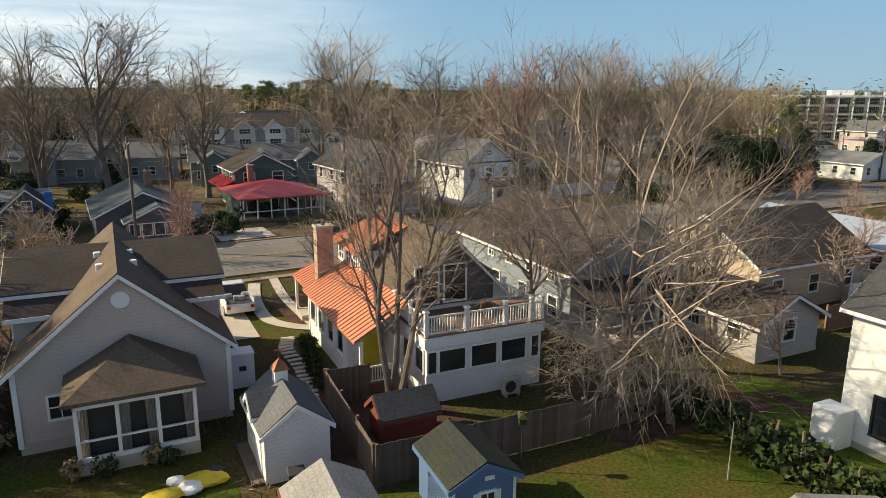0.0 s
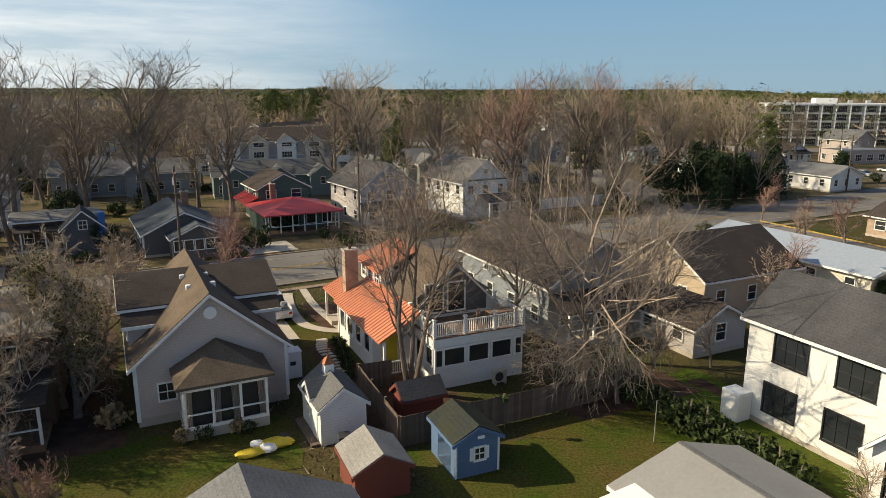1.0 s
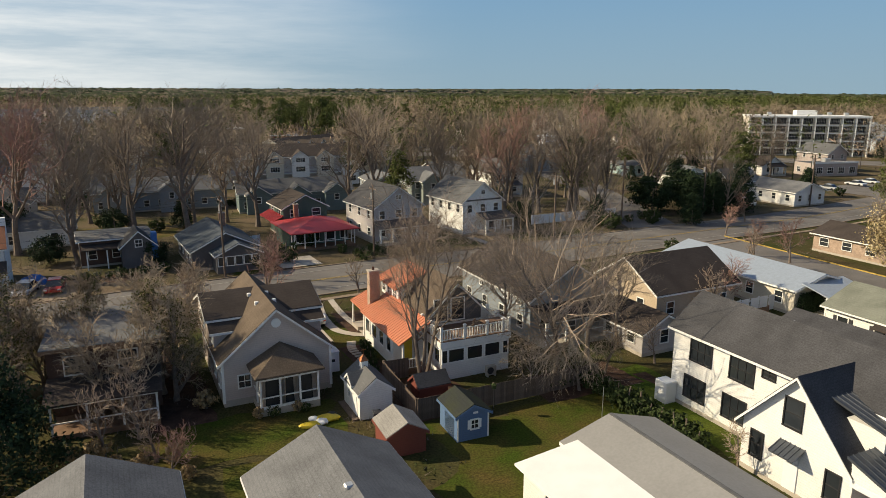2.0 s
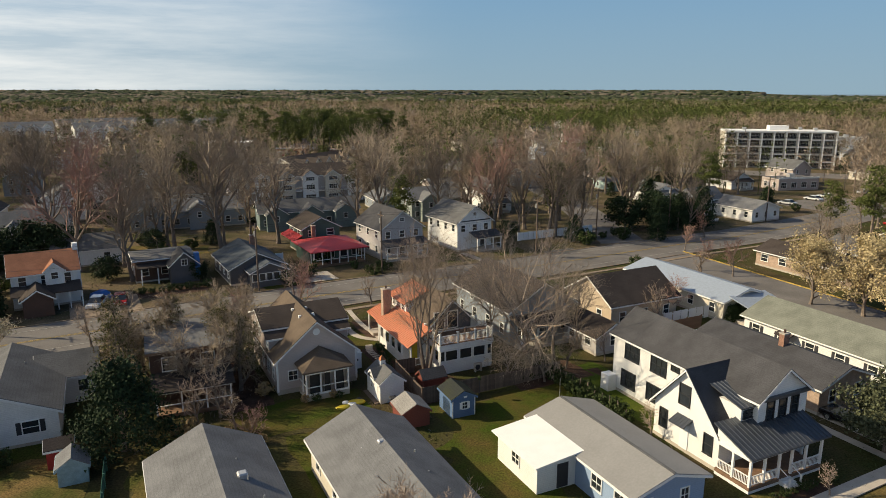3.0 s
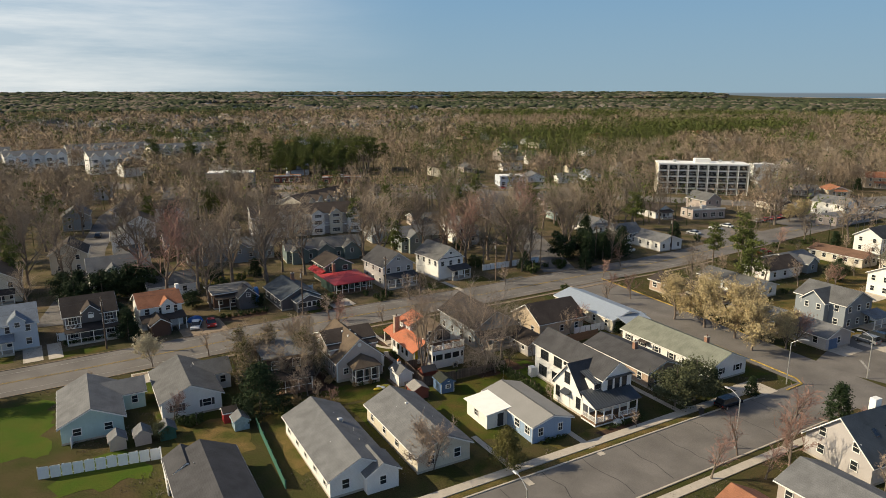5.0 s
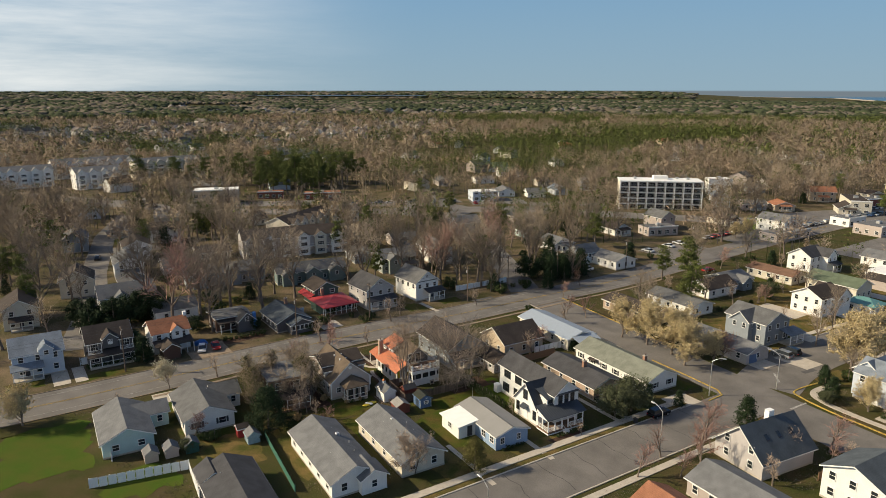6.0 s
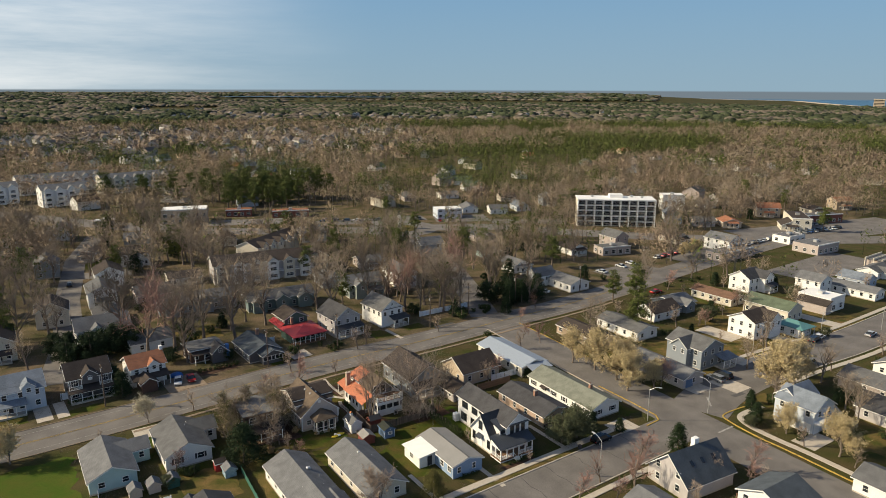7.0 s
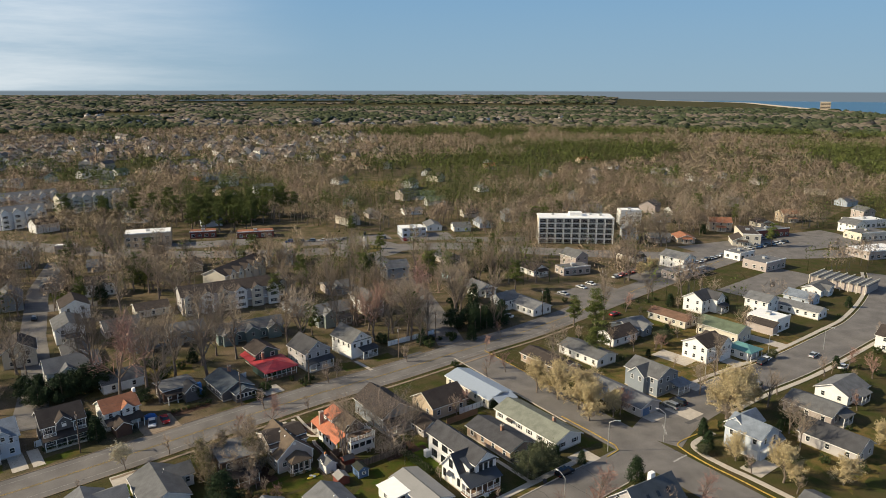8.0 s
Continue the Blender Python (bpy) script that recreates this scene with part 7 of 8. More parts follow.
rt = random.Random(77)
done, tries = 0, 0
while done < 300 and tries < 12000:
    tries += 1
    y = rt.uniform(92, 300)
    x = rt.uniform(-0.62 * y - 50, 0.85 * y + 40)
    if x > 60 and y < 150 and rt.random() < 0.7:
        continue
    if not clear(x, y, 1.0):
        continue
    done += 1
    k = rt.random()
    if k < 0.80:
        plant(rt.choice(LB), x, y, rt.uniform(0.7, 1.15), rt.uniform(0, 360))
    elif k < 0.9:
        plant(PINE, x, y, rt.uniform(0.7, 1.05), rt.uniform(0, 360))
    else:
        plant(CONE, x, y, rt.uniform(0.5, 0.9), rt.uniform(0, 360))
# dark shrubs between the houses across the street
done, tries = 0, 0
while done < 34 and tries < 2000:
    tries += 1
    x, y = rt.uniform(-95, 60), rt.uniform(62, 150)
    if clear(x, y, -1.5):
        done += 1
        plant(DARKB if done % 3 == 0 else BUSH, x, y, rt.uniform(0.4, 0.7) if done % 3 == 0 else rt.uniform(1.4, 2.6), rt.uniform(0, 360))
# small trees and shrubs through the eastern lots
done, tries = 0, 0
while done < 118 and tries < 5000:
    tries += 1
    x, y = rt.uniform(66, 205), rt.uniform(-10, 150)
    if x < 66 + (y - 70) * 0.4 or not clear(x, y, -0.5):
        continue
    done += 1
    k = rt.random()
    if k < 0.3:
        plant(SMALL, x, y, rt.uniform(0.7, 1.3), rt.uniform(0, 360))
    elif k < 0.42:
        plant(RED, x, y, rt.uniform(0.7, 1.1), rt.uniform(0, 360))
    elif k < 0.52:
        plant(rt.choice(LB), x, y, rt.uniform(0.45, 0.7), rt.uniform(0, 360))
    elif k < 0.62:
        plant(CONE, x, y, rt.uniform(0.3, 0.7), rt.uniform(0, 360))
    elif k < 0.68:
        plant(PEAR, x, y, rt.uniform(0.6, 1.0), rt.uniform(0, 360))
    else:
        plant(BUSH, x, y, rt.uniform(1.0, 2.2), rt.uniform(0, 360))
for k in range(40):
    plant(PINE, -62 + rt.gauss(0, 24), 338 + rt.gauss(0, 14), rt.uniform(1.0, 1.45), rt.uniform(0, 360))
for x, y, s in ((-72, 303, 1.2), (-64, 298, 1.0), (-56, 296, 1.25), (-48, 300, 1.1), (-41, 298, 1.0), (117, 259, 0.9), (124, 262, 1.1), (132, 265, 1.0), (99, 244, 0.7), (252, 294, 1.0), (237, 200, 0.9), (19, 275, 0.8), (-100, 237, 0.9), (-82, 233, 0.85), (-33, 226, 0.9), (-11, 222, 0.75), (-118, 331, 1.0), (-104, 322, 0.9), (-128, 338, 1.1)):
    plant(PINE, x, y, s, rt.uniform(0, 360))
# trees of the left block
for x, y in ((-95, 62), (-104, 95), (-88, 70), (-122, 85), (-135, 75), (-100, 40), (-118, 28), (-90, 95), (-108, 55), (-145, 50)):
    plant(rt.choice(LB), x, y, rt.uniform(0.6, 0.9), rt.uniform(0, 360))

# ---- undergrowth: dry stalks, fallen twigs and weeds in the yards ----


def undergrowth(name, label, seed, n, material, hmin, hmax, w, lawn):
    r = random.Random(seed)
    M = Mesh()
    k = 0
    while k < n:
        y = r.uniform(-20, 150)
        x = r.uniform(-0.75 * y - 45, 0.7 * y + 75)
        if noise.noise(Vector((x * 0.11, y * 0.11, seed))) < -0.05:
            continue
        if any((x - a) ** 2 + (y - b) ** 2 < c * c for a, b, c in LAWNS):
            k += 0.2
            continue
        if any((x - a) ** 2 + (y - b) ** 2 < 36 for a, b, _ in HOMES) or any(near_line(x, y, p, q - 0.6) for p, q in ROADS[:5]):
            k += 0.2
            continue
        for _ in range(7):
            p = Vector((x + r.gauss(0, 0.5), y + r.gauss(0, 0.5), 0))
            q = p + Vector((r.gauss(0, 0.2), r.gauss(0, 0.2), r.uniform(hmin, hmax)))
            M.sliver(p, q, w * r.uniform(0.6, 1.4))
        k += 1
    tagged(new(name, M.done(name, material)), label, "undergrowth", "", "stuff")


undergrowth("dry_stalks", "dry tan grass stalks and weeds", 3, 5200, DEAD.children[1].data.materials[0], 0.1, 0.40, 0.06, False)
undergrowth("green_weeds", "low green weeds and grass tufts", 8, 4200, SHRUB, 0.05, 0.2, 0.07, True)

# ---- far woods ----


def woods(name, label, seed, r0, r1, spacing, tris, material, green, w, hgt, crown):
    """Crowns of a far wood: an uneven mass of twigs round each stem, with loose sprays about it."""
    r = np.random.RandomState(seed)
    area = (r1 ** 2 - r0 ** 2) * 0.5 * 1.75
    n = int(area / spacing)
    rad = np.sqrt(r.uniform(r0 ** 2, r1 ** 2, n))
    ang = r.uniform(-0.80, 0.95, n)
    x, y = rad * np.sin(ang), rad * np.cos(ang) - 30
    nz = np.array([noise.noise(Vector((a * 0.0042, b * 0.0042, 3.0))) + 0.5 * noise.noise(Vector((a * 0.013, b * 0.013, 9.0))) for a, b in zip(x, y)])
    pine = nz + 0.06 * (rad > 800) + 0.02 * (rad > 2500) + 0.10 * ((rad > 480) & (ang > 0.15)) > 0.17
    for px, py, ra, rb_ in ((-62, 420, 55, 85), (300, 450, 45, 60), (350, 375, 32, 26), (104, 360, 18, 22), (174, 352, 20, 18), (-135, 415, 30, 40), (-150, 640, 60, 50)):
        pine |= ((x - px) / ra) ** 2 + ((y - py) / rb_) ** 2 < 0.6 + 0.9 * nz
    pine |= (np.abs(rad - 1120) < 190 + 300 * nz) & (ang > -0.02) & (nz > 0.02)
    pine |= r.uniform(size=n) < (0.17 if green else 0.0)
    keep = pine if green else ~pine
    shore = x - 1763 - (y - 1689) * 0.455
    keep &= shore < -60
    keep &= ~((np.arctan2(x, y) > 0.46) & (rad > 2800))
    gap = np.array([noise.noise(Vector((a * 0.009, b * 0.009, 31.0))) for a, b in zip(x, y)])
    keep &= gap > -0.42
    keep &= ~((y > 1800) & (y < 2320) & (np.abs(x + 490) < 130))
    keep &= ~((y > 2550) & (y < 3080) & (np.abs(x - 330) < 560))
    keep &= ~((y > 2500) & (y < 2980) & (np.abs(x - 1100) < 340))
    keep &= ~((y > 3150) & (y < 3800) & (np.abs(x + 150) < 450))
    thin = (y > 640) & (y < 1150) & (x > -680) & (x < 120) & (r.uniform(size=len(x)) < 0.75) | (y > 1290) & (y < 1600) & (x > -380) & (x < 680) | (y > 640) & (y < 1000) & (x > -420) & (x < -40)
    keep &= ~(thin & (r.uniform(size=len(x)) < 0.6))
    keep &= ~((np.abs(x - 60) < 36) & (np.abs(y - 480) < 26))
    x, y, rad = x[keep], y[keep], rad[keep]
    if r0 < 400:
        ok = np.array([clear(a, b, 0.0) for a, b in zip(x, y)])
        x, y, rad = x[ok], y[ok], rad[ok]
    m = len(x)
    inl = np.clip((0.52 - np.arctan2(x, y)) / 0.12, 0, 1)
    rise = inl * np.where(rad > 2200, 25 * (np.maximum(rad - 2200, 0) / 2700) ** 1.3, 0)
    H = hgt * r.uniform(0.75, 1.15, m)
    C = crown * r.uniform(0.7, 1.25, m)
    d = r.normal(size=(m, tris, 3))
    d /= np.linalg.norm(d, axis=2)[:, :, None]
    up = np.abs(d[:, :, 2]) if not green else d[:, :, 2]
    q = r.uniform(0.55, 1.0, (m, tris)) ** 0.6
    lob = 1 + 0.22 * np.sin(d[:, :, 0] * 6 + x[:, None]) * np.cos(d[:, :, 1] * 5 + y[:, None])
    low = 0.42 if not green else 0.64
    ext = 0.55 if not green else 0.36
    c = np.stack([x[:, None] + d[:, :, 0] * C[:, None] * q * lob, y[:, None] + d[:, :, 1] * C[:, None] * q * lob, rise[:, None] + H[:, None] * (low + ext * up * q)], 2)
    a1, a2 = r.normal(size=(m, tris, 3)) * w, r.normal(size=(m, tris, 3)) * w
    # leaf and twig sprays lie round the crown and shade with it
    for a in (a1, a2):
        a -= 0.8 * (a * d).sum(2)[:, :, None] * d
    if r0 < 1300 and not green:
        # twigs that fan out from the stem
        way = d + np.array([0, 0, 0.5]) + r.normal(size=d.shape) * 0.45
        way /= np.linalg.norm(way, axis=2)[:, :, None]
        across = np.cross(way, r.normal(size=d.shape))
        across /= np.linalg.norm(across, axis=2)[:, :, None]
        P = np.stack([c - way * w * 6 - across * w * 0.5, c - way * w * 6 + across * w * 0.5, c + way * w * 5], 2)
    else:
        P = np.stack([c - a1 * 0.6, c + a1 * 0.6, c + a2], 2)
    turn = (np.cross(P[:, :, 1] - P[:, :, 0], P[:, :, 2] - P[:, :, 0]) * d).sum(2) < 0
    P[turn] = P[turn][:, ::-1]
    out = d * np.array([1, 1, 0.7]) + np.array([0, 0, 0.3]) + r.normal(size=(m, tris, 3)) * 0.16
    if not green:
        out[:, :, 2] = np.abs(out[:, :, 2])
    out /= np.linalg.norm(out, axis=2)[:, :, None]
    # one stem for each crown
    P[:, 0, 0] = np.stack([x - 0.14, y, rise - 0.5], 1)
    P[:, 0, 1] = np.stack([x + 0.14, y, rise - 0.5], 1)
    out[:, 0] = (0.5, -0.86, 0.0)
    P[:, 0, 2] = np.stack([x, y, rise + H * 0.8], 1)
    vs, normals = P.reshape(-1, 3), np.repeat(out.reshape(-1, 3), 3, axis=0)
    faces = np.arange(len(vs)).reshape(-1, 3)
    if r0 >= 1300:
        # past telling twigs apart, each crown is a low lobed mass
        bm = bmesh.new()
        bmesh.ops.create_icosphere(bm, subdivisions=1, radius=1)
        lv = np.array([q.co[:] for q in bm.verts])
        lf = np.array([[q.index for q in p.verts] for p in bm.faces])
        bm.free()
        k0 = len(lv)
        bulge = 1 + r.normal(size=(m, k0)) * 0.2
        inner = np.stack([x[:, None] + lv[None, :, 0] * C[:, None] * bulge, y[:, None] + lv[None, :, 1] * C[:, None] * bulge,
                          rise[:, None] + H[:, None] * (0.6 + 0.34 * lv[None, :, 2] * bulge)], 2)
        soft = lv[None] * np.array([0.6, 0.6, 0.7]) + np.array([0, 0, 0.5]) + r.normal(size=(m, k0, 3)) * 0.25
        soft /= np.linalg.norm(soft, axis=2)[:, :, None]
        faces = np.concatenate([faces, (len(vs) + np.arange(m)[:, None, None] * k0 + lf[None]).reshape(-1, 3)])
        vs, normals = np.concatenate([vs, inner.reshape(-1, 3)]), np.concatenate([normals, soft.reshape(-1, 3)])
    me = bpy.data.meshes.new(name)
    me.vertices.add(len(vs))
    me.vertices.foreach_set("co", vs.astype(np.float32).ravel())
    me.loops.add(faces.size)
    me.loops.foreach_set("vertex_index", faces.astype(np.int32).ravel())
    me.polygons.add(len(faces))
    me.polygons.foreach_set("loop_start", np.arange(0, faces.size, 3, dtype=np.int32))
    me.update()
    facing(me, normals)
    me.materials.append(material)
    tagged(new(name, me), label, "woods", "", "stuff")


woods("bare_woods", "bare grey-brown winter woodland", 1, 215, 560, 52, 110, WOODS, False, 0.19, 15, 5.0)
woods("pine_woods", "green pines among bare woods", 2, 200, 560, 56, 90, WOODS_G, True, 0.45, 19, 3.9)
woods("bare_woods", "bare brown winter woodland further off", 3, 560, 1300, 88, 36, WOODS, False, 0.42, 14, 5.8)
woods("pine_woods", "green pine belts further off", 4, 560, 1300, 80, 28, WOODS_G, True, 1.0, 18, 5.0)
# the outer rings take the crown colours with haze mixed in
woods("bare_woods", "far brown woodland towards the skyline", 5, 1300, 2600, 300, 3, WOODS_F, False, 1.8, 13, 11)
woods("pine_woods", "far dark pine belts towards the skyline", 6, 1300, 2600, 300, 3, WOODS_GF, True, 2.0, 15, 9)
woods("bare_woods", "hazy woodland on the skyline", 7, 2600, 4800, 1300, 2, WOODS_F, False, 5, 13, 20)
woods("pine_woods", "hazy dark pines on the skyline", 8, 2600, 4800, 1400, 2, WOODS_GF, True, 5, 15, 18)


# ---- far houses among the trees ----
def far_protos():
    out = []
    for i, (wl, rf) in enumerate(PAL):
        e = thing("far_house", f"distant {NAMEC[wl.name]} house among trees", "house", pose(0, 0, 0), "distant houses")
        W, L = 9 + i % 3, 12 + i % 4
        gable(e, 0, 0, W, L, 5.4 if i % 2 else 3.4, 3.0, wl, rf, "x" if i % 3 else "y", 0.4)
        for o in [o for o in e.children if o.name.startswith("trim")]:
            bpy.data.objects.remove(o)
        out.append(e)
    return out


FARP = far_protos()
rf_ = random.Random(5)
for i in range(115):
    y, x = (rf_.uniform(300, 620), rf_.uniform(-330, 420)) if i % 2 else (rf_.uniform(430, 700), rf_.uniform(-520, -60))
    if clear(x, y, 6):
        plant(rf_.choice(FARP), x, y, 1.0, rf_.uniform(-30, 60))


def far_village(name, label, seed, count, material, roofm):
    """Small far houses past counting: gabled boxes, walls and roofs."""
    r = random.Random(seed)
    v, f, k = [], [], []
    for i in range(count):
        g = i % 5
        if g < 2:
            y, x = r.uniform(640, 1150), r.uniform(-680, 120)
        elif g == 2:
            y, x = r.gauss(1500, 110), r.uniform(-420, 700)
        elif g == 3:
            y, x = r.gauss(900, 60), r.gauss(-330, 120)
        else:
            y, x = (1900 + r.uniform(-220, 120), 1330 + r.uniform(-180, 380)) if r.random() < 0.3 else (r.uniform(1150, 2000), r.uniform(-1000, -100))
        if 40 < x < 120 and y < 700:
            continue
        a, w, l = r.uniform(-0.6, 0.9), r.uniform(4, 5.5), r.uniform(5, 8)
        hh = r.choice((3.2, 5.6, 5.8))
        if y > 1300:
            w, l, hh = w * 1.25, l * 1.25, hh * 1.4
        c, sn = math.cos(a), math.sin(a)
        n = len(v)
        tilt = 0.5
        for px, py, pz in ((-w, -l, 0), (w, -l, 0), (w, l, 0), (-w, l, 0), (-w, -l, hh), (w, -l, hh), (w, l, hh), (-w, l, hh), (0, -l, hh + w * 0.7), (0, l, hh + w * 0.7),
                           (-w - tilt, -l - tilt, hh), (w + tilt, -l - tilt, hh), (w + tilt, l + tilt, hh), (-w - tilt, l + tilt, hh), (0, -l - tilt, hh + w * 0.7 + 0.3), (0, l + tilt, hh + w * 0.7 + 0.3)):
            v.append((x + px * c - py * sn, y + px * sn + py * c, pz))
        for q, mi in (((0, 1, 5, 8, 4), 0), ((2, 3, 7, 9, 6), 0), ((1, 2, 6, 5), 0), ((3, 0, 4, 7), 0), ((11, 12, 15, 14), 1), ((13, 10, 14, 15), 1)):
            f.append([n + j for j in q])
            k.append(mi)
    me = bpy.data.meshes.new(name)
    me.from_pydata(v, [], f)
    me.materials.append(material)
    me.materials.append(roofm)
    me.polygons.foreach_set("material_index", k)
    tagged(new(name, me), label, "houses", "", "stuff")


FAR_R = mat("far_roofs", (0.15, 0.13, 0.12), 0.9, var=0.2, bump=0.0, island=0.5, spec=0.1)
far_village("far_village", "far white and grey houses scattered among woods", 31, 420, mat("far_white_walls", (0.62, 0.60, 0.57), 0.7, var=0.08, bump=0.0, island=0.25), FAR_R)
far_village("far_village", "far tan and taupe houses scattered among woods", 32, 240, mat("far_tan_walls", (0.40, 0.34, 0.29), 0.8, var=0.08, bump=0.0, island=0.3), FAR_R)

# ---- vehicles ----


def car_proto(color, label, suv=False, pickup=False, far=False):
    e = thing("car", label, "car", pose(0, 0, 0))
    hw, hl = 0.93, 2.35
    bm = bmesh.new()
    H1, H2 = (1.0, 1.72) if (suv or pickup) else (0.86, 1.45)
    prism(bm, [(-hl, 0.35), (hl, 0.35), (hl, 0.75), (hl - 0.15, H1 - 0.08), (-hl + 0.1, H1), (-hl, 0.8)], -hw, hw, lambda p, q, s: (s, p, q))
    part("body", rough_edges(bm, 0.06), PAINT[color], e)
    y0, y1, y2, y3 = (-0.2, 0.1, 1.0, 1.5) if pickup else ((-2.2, -1.9, 0.55, 1.25) if suv else (-1.75, -1.0, 0.45, 1.2))
    bm = bmesh.new()
    hexa(bm, [(-0.86, y0, H1 - 0.05), (0.86, y0, H1 - 0.05), (0.86, y3, H1 - 0.05), (-0.86, y3, H1 - 0.05), (-0.7, y1, H2 - 0.06), (0.7, y1, H2 - 0.06), (0.7, y2, H2 - 0.06), (-0.7, y2, H2 - 0.06)])
    cab = part("cabin_glass", bm, GLASS, e)
    part("cabin_roof", rough_edges(boxm(-0.72, 0.72, y1 - 0.03, y2 + 0.03, H2 - 0.08, H2), 0.03), PAINT[color], e)
    for s in (-1, 1):
        for y in (-1.45, 1.42):
            w = part("wheel", tube(bmesh.new(), (s * 0.72, y, 0.33), (s * 0.95, y, 0.33), 0.33, 0.33, 14), RUBBER, e)
            if far:
                continue
            part("rim", tube(bmesh.new(), (s * 0.94, y, 0.33), (s * 0.96, y, 0.33), 0.2, 0.2, 10), STEEL, w)
        if far:
            continue
        part("headlight", boxm(s * 0.7 - 0.16, s * 0.7 + 0.16, hl - 0.04, hl + 0.02, 0.62, 0.76), LAMPG, e)
        part("tail_light", boxm(s * 0.75 - 0.12, s * 0.75 + 0.12, -hl - 0.02, -hl + 0.03, 0.66, 0.84), REDLAMP, e)
    if pickup:
        for s in (-1, 1):
            part("bed_side", boxm(min(s * 0.85, s * 0.92), max(s * 0.85, s * 0.92), -hl + 0.05, -0.3, H1 - 0.02, H1 + 0.18), PAINT[color], e)
        part("bed_floor", boxm(-0.8, 0.8, -hl + 0.1, -0.3, H1, H1 + 0.02), SHUT, e)
        r = random.Random(2)
        for i in range(6):
            cx, cy = r.uniform(-0.6, 0.6), r.uniform(-2.0, -0.6)
            part("cargo", rough_edges(boxm(cx - 0.2, cx + 0.2, cy - 0.15, cy + 0.15, H1 + 0.02, H1 + r.uniform(0.15, 0.35)), 0.02), STEEL, e)
    return e


CARS = {"w": car_proto("white", "white saloon car parked on the asphalt"), "k": car_proto("black", "black sport utility car parked on the asphalt", True), "r": car_proto("red", "red saloon car parked on the asphalt"), "g": car_proto("grey", "grey sport utility car parked on the asphalt", True),
        "s": car_proto("silver", "silver saloon car parked on the asphalt"), "b": car_proto("blue", "blue sport utility car parked on the asphalt", True), "p": car_proto("white", "white pickup truck with loaded bed", False, True)}
FARC = {k: car_proto(c, f"{c} car standing in the car park", s, False, True) for k, c, s in (("w", "white", False), ("k", "black", True), ("r", "red", False), ("g", "grey", True), ("s", "silver", False), ("b", "blue", True))}
for k, x, y, rot in (("p", -13.4, 46.5, 25), ("k", 45.0, 14.2, -64), ("w", -48.2, 57.0, 190), ("r", -45.4, 58.2, 200), ("k", 88.0, 40.5, 25), ("g", 85.0, 39.0, 25), ("w", 64, 118, 60), ("r", 104, 112, -65), ("k", 128, 60, -60), ("w", 131, 62, -60),
                     ("k", 36.6, 19.6, 25), ("g", 115, 46, 30), ("w", 150, 52, -60), ("s", 148, 62, -60),
                     *[(rf_.choice("wkgsbr"), 128 + 4.2 * i, 160 + 2.2 * i, -60 + rf_.uniform(-3, 3)) for i in range(7)],
                     *[(rf_.choice("wkgsbr"), 178 + 4.0 * i, 176 + 2.0 * i, -60 + rf_.uniform(-3, 3)) for i in range(6)],
                     *[(rf_.choice("wkgsbr"), 222 + 3.6 * i, 198 + 1.2 * i, 20) for i in range(9)],
                     *[(rf_.choice("wkgsbr"), 226 + 3.8 * i, 212 + 1.2 * i, 20) for i in range(8)],
                     *[(rf_.choice("wkgsbr"), -16 + 6 * i, 262, 90 + rf_.uniform(-3, 3)) for i in range(6)],
                     ("r", 47, 255, 0), ("w", 52, 256, 0), ("g", 36, 262, 10), ("k", -86, 140, 10), ("s", -92, 160, 20), ("k", -106, 150, 15), ("r", 165, 108, 28), ("w", 106, 148, 28), ("w", 112, 152, 28), ("s", 95, 141, 28)):
    plant((FARC if y > 130 else CARS)[k], x, y, 1.0, rot)

# ---- street furniture ----


def street_lamp(x, y, rot, arm=1.9, h=8.2):
    e = thing("street_lamp", "grey steel street lamp with curved arm", "street lamp", pose(x, y, 0, 0, 0, rot), "street lamps")
    part("pole", tube(bmesh.new(), (0, 0, 0), (0, 0, h - 0.9), 0.10, 0.065, 8), STEEL, e)
    bm = bmesh.new()
    prev = Vector((0, 0, h - 0.9))
    for i in range(1, 7):
        a = i / 6
        q = Vector((arm * a, 0, h - 0.9 + 0.9 * math.sin(a * 1.57)))
        tube(bm, prev, q, 0.055, 0.05, 6)
        prev = q
    part("arm", bm, STEEL, e)
    hd = part("lamp_head", rough_edges(boxm(arm - 0.1, arm + 0.65, -0.16, 0.16, h - 0.1, h + 0.06), 0.04), STEEL, e)
    part("lens", boxm(arm + 0.05, arm + 0.55, -0.1, 0.1, h - 0.14, h - 0.1), LAMPG, hd)


for x, y, r in ((39.8, 1.6, 115), (58.6, 21.4, -30), (73.6, 22.6, 130), (7.0, -17.5, 115), (133, 64, -60), (155, 66, -60), (106, 56, -60)):
    street_lamp(x, y, r)


def utility_pole(x, y, rot, h=10.5):
    e = thing("utility_pole", "wooden utility pole with crossarm", "utility pole", pose(x, y, 0, 0, 0, rot), "utility poles")
    part("pole", tube(bmesh.new(), (0, 0, 0), (0, 0, h), 0.16, 0.11, 8), WOOD_F, e)
    part("crossarm", boxm(-1.1, 1.1, -0.06, 0.06, h - 0.7, h - 0.58), WOOD_F, e)
    for s in (-1.0, 0, 1.0):
        part("insulator", tube(bmesh.new(), (s, 0, h - 0.58), (s, 0, h - 0.4), 0.05, 0.03, 6), STEEL, e)
    part("transformer", tube(bmesh.new(), (0.3, 0, h - 2.0), (0.3, 0, h - 1.2), 0.2, 0.2, 10), STEEL, e)


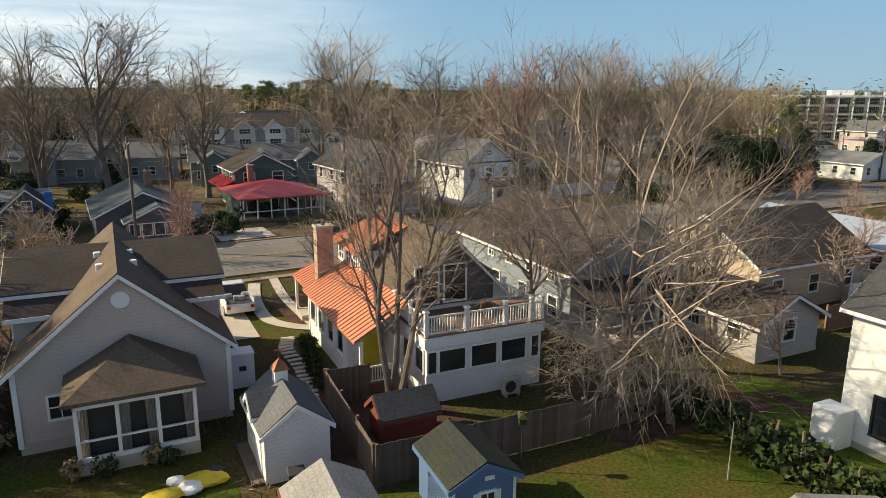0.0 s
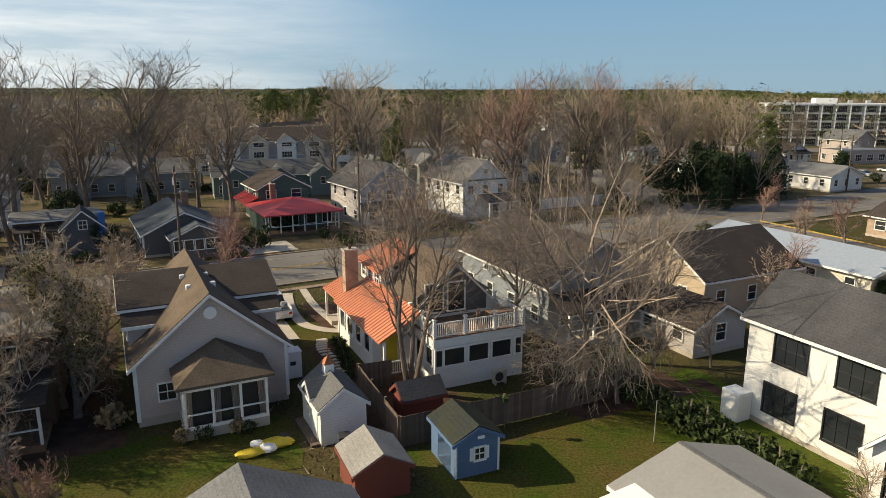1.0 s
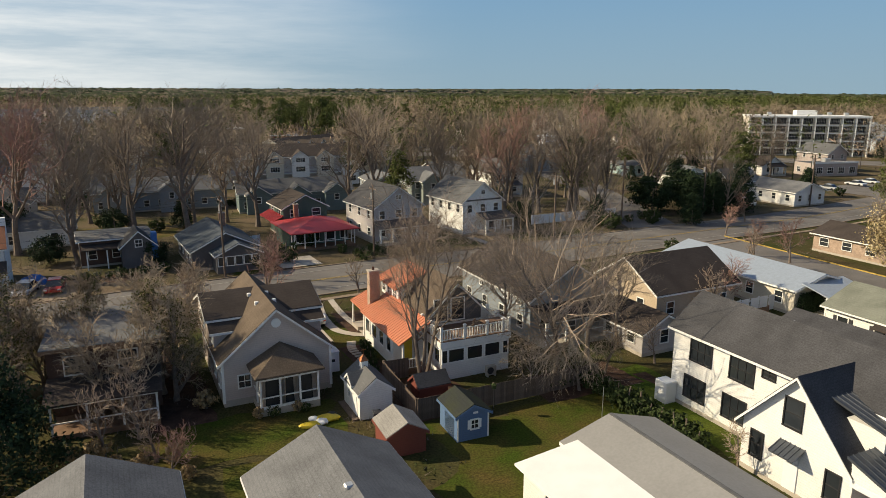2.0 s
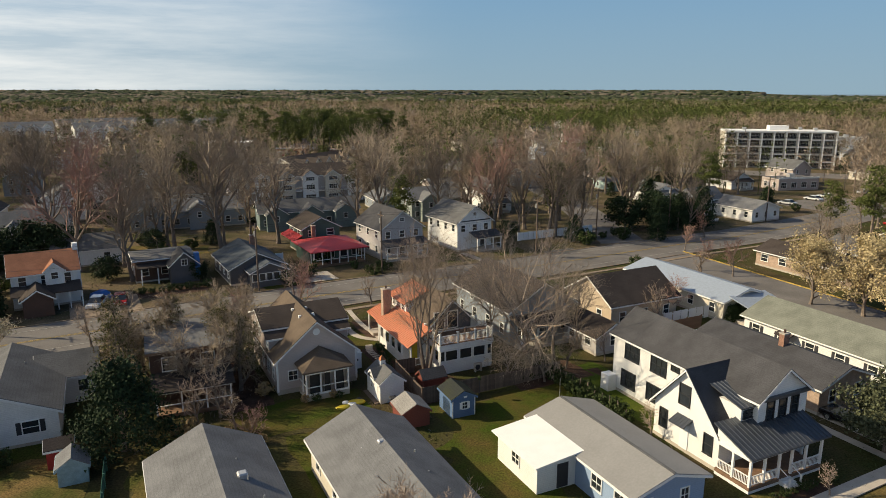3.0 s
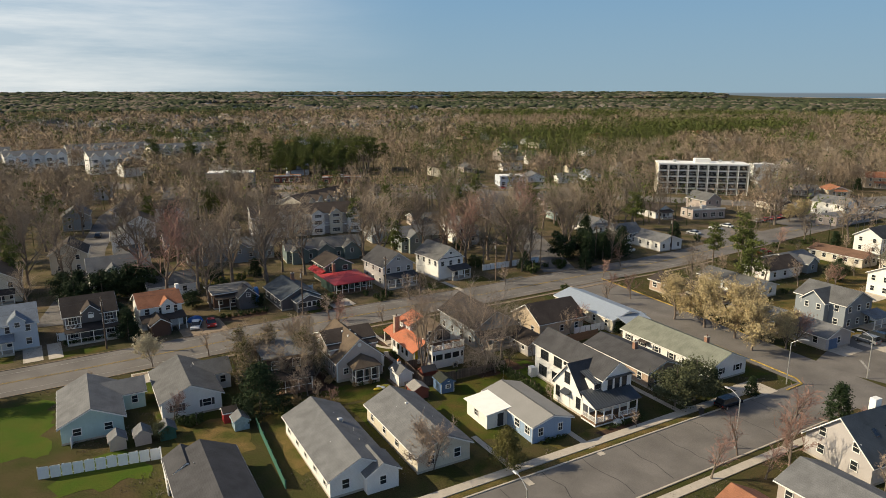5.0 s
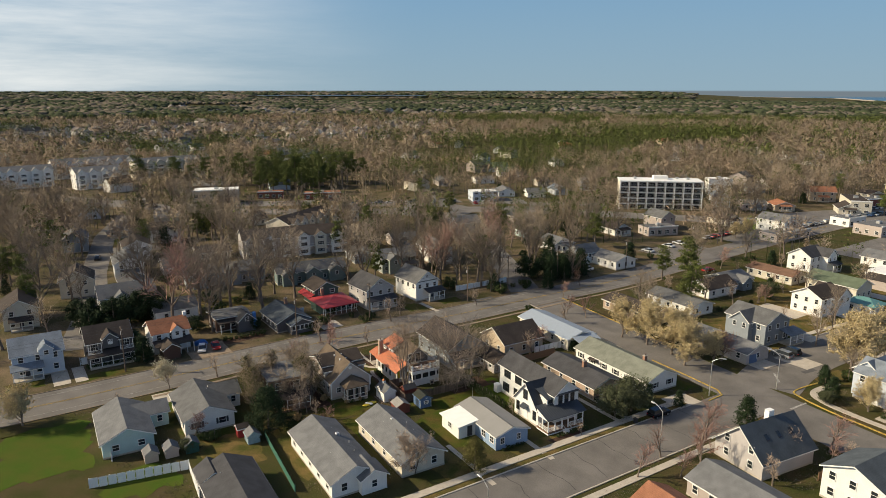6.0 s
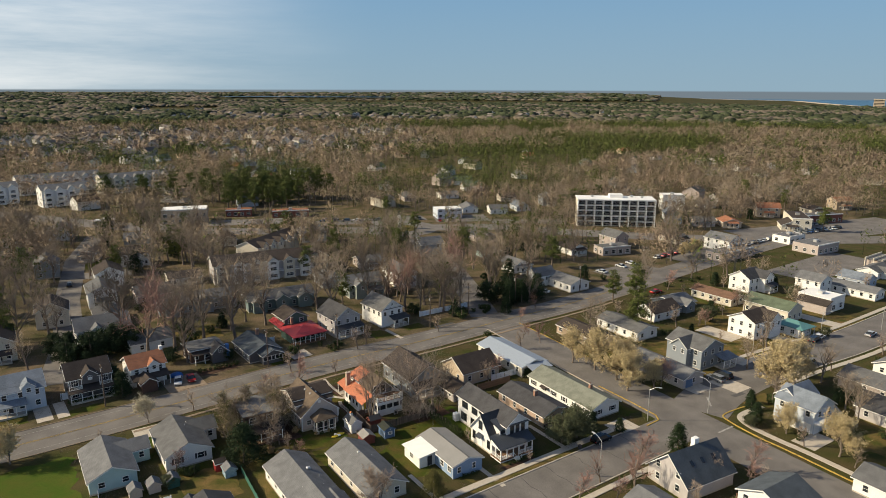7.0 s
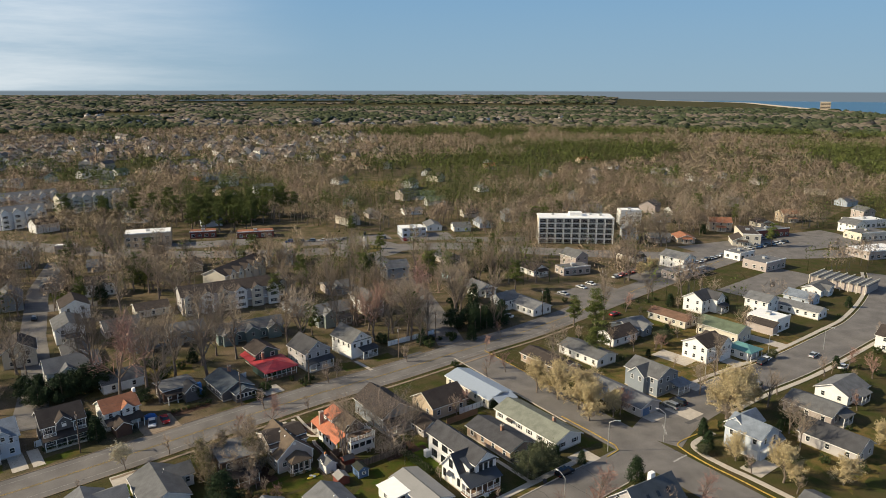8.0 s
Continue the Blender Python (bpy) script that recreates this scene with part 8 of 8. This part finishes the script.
POLES = [(-102, 29), (-61.8, 45.8), (-27.0, 63.5), (-9.0, 73.5), (19, 87.5), (33.0, 98.5), (50.3, 105.4), (77.5, 117.5), (112, 140)]
for x, y in POLES:
    utility_pole(x, y, 120)
for (ax, ay), (bx, by) in zip(POLES[:-1], POLES[1:]):
    e = thing("power_lines", "thin black overhead wires between poles", "power line", pose(0, 0, 0))
    for off, z in ((-1.0, 10.1), (1.0, 10.1), (0, 7.6)):
        W = Mesh()
        pts = []
        for i in range(9):
            t = i / 8
            pts.append(Vector((ax + (bx - ax) * t + off * -0.5, ay + (by - ay) * t + off * 0.87, z - 3.2 * t * (1 - t) * ((bx - ax) ** 2 + (by - ay) ** 2) ** 0.5 / 40)))
        W.limb(pts, [0.016] * 9, 3)
        part("wire", W.done("wire", SHUT), None, e)


# ---- small things in the yards ----
def yellow_heap():
    e = thing("inflatable_toy", "deflated yellow and white vinyl toy lying on the grass", "toy", pose(-9.0, 24.6, 0.02, 0, 0, 20))
    r = random.Random(9)
    for k, (cx, cy, sx, sy, mt) in enumerate(((-0.9, -0.3, 0.8, 0.4, TARP), (0.5, 0.3, 0.9, 0.6, TARP), (0.0, -0.1, 0.5, 0.45, VINYL), (-0.5, 0.5, 0.35, 0.3, VINYL), (0.9, 0.7, 0.4, 0.35, SHUT))):
        bm = bmesh.new()
        bmesh.ops.create_icosphere(bm, subdivisions=2, radius=1)
        for v in bm.verts:
            n = 1 + 0.25 * noise.noise(v.co * 2.3 + Vector((k, 0, 0)))
            v.co = Vector((cx + v.co.x * sx * n, cy + v.co.y * sy * n, max(0, 0.14 + v.co.z * 0.2 * n)))
        part("fold", bm, mt, e)


yellow_heap()


def bin_(x, y, rot, mt, label):
    e = thing("wheeled_bin", label, "bin", pose(x, y, 0, 0, 0, rot))
    bm = bmesh.new()
    hexa(bm, [(-0.22, -0.25, 0.08), (0.22, -0.25, 0.08), (0.22, 0.25, 0.08), (-0.22, 0.25, 0.08), (-0.29, -0.33, 0.95), (0.29, -0.33, 0.95), (0.29, 0.33, 0.95), (-0.29, 0.33, 0.95)])
    part("body", bm, mt, e)
    part("lid", rough_edges(boxm(-0.31, 0.31, -0.36, 0.36, 0.95, 1.03), 0.03), mt, e)
    for s in (-0.22, 0.22):
        part("wheel", tube(bmesh.new(), (s - 0.03, 0.3, 0.12), (s + 0.03, 0.3, 0.12), 0.12, 0.12, 10), RUBBER, e)


bin_(-10.2, 32.3, 25, SHUT, "dark wheeled rubbish bin beside the grey house")
bin_(-10.9, 31.9, 10, BLUET, "blue wheeled recycling bin beside the grey house")
bin_(-8.3, 9.0, 25, TARP, "yellow and black wheeled bin by the ranch house")
bin_(-7.9, 8.0, 25, SHUT, "black wheeled bin by the ranch house")
bin_(-5.0, 24.2, 15, SHUT, "black wheeled bin beside the white shed")
bin_(39.5, 11.7, 20, SHUT, "dark bin standing on the verge")


def bird_feeder():
    e = thing("bird_feeder", "green bird feeder on a thin pole", "bird feeder", pose(3.4, 25.8, 0))
    part("pole", tube(bmesh.new(), (0, 0, 0), (0, 0, 2.0), 0.025, 0.025, 6), SHUT, e)
    part("house", boxm(-0.14, 0.14, -0.14, 0.14, 2.0, 2.25), SHRUB, e)
    part("roof", tube(bmesh.new(), (0, 0, 2.25), (0, 0, 2.42), 0.26, 0.02, 4), SHRUB, e)


bird_feeder()
bt = thing("blue_tarpaulin", "heap covered with a blue tarpaulin", "tarpaulin", pose(-49.5, 61.0, 0))
bm = bmesh.new()
bmesh.ops.create_icosphere(bm, subdivisions=2, radius=1)
for v in bm.verts:
    v.co = Vector((v.co.x * 1.7, v.co.y * 1.2, max(0, v.co.z * 1.3 * (1 + 0.3 * noise.noise(v.co * 2)))))
part("cover", bm, BLUET, bt)
sw = thing("garden_pole", "thin white garden pole in the lawn", "pole", pose(11.2, 25.0, 0))
part("pole", tube(bmesh.new(), (0, 0, 0), (0, 0, 2.4), 0.03, 0.02, 6), STEEL, sw)
for o in [*CARS.values(), *FARC.values(), *FARP, *LB, *B]:
    if o.name not in USED:
        for c in [*o.children_recursive, o]:
            bpy.data.objects.remove(c)
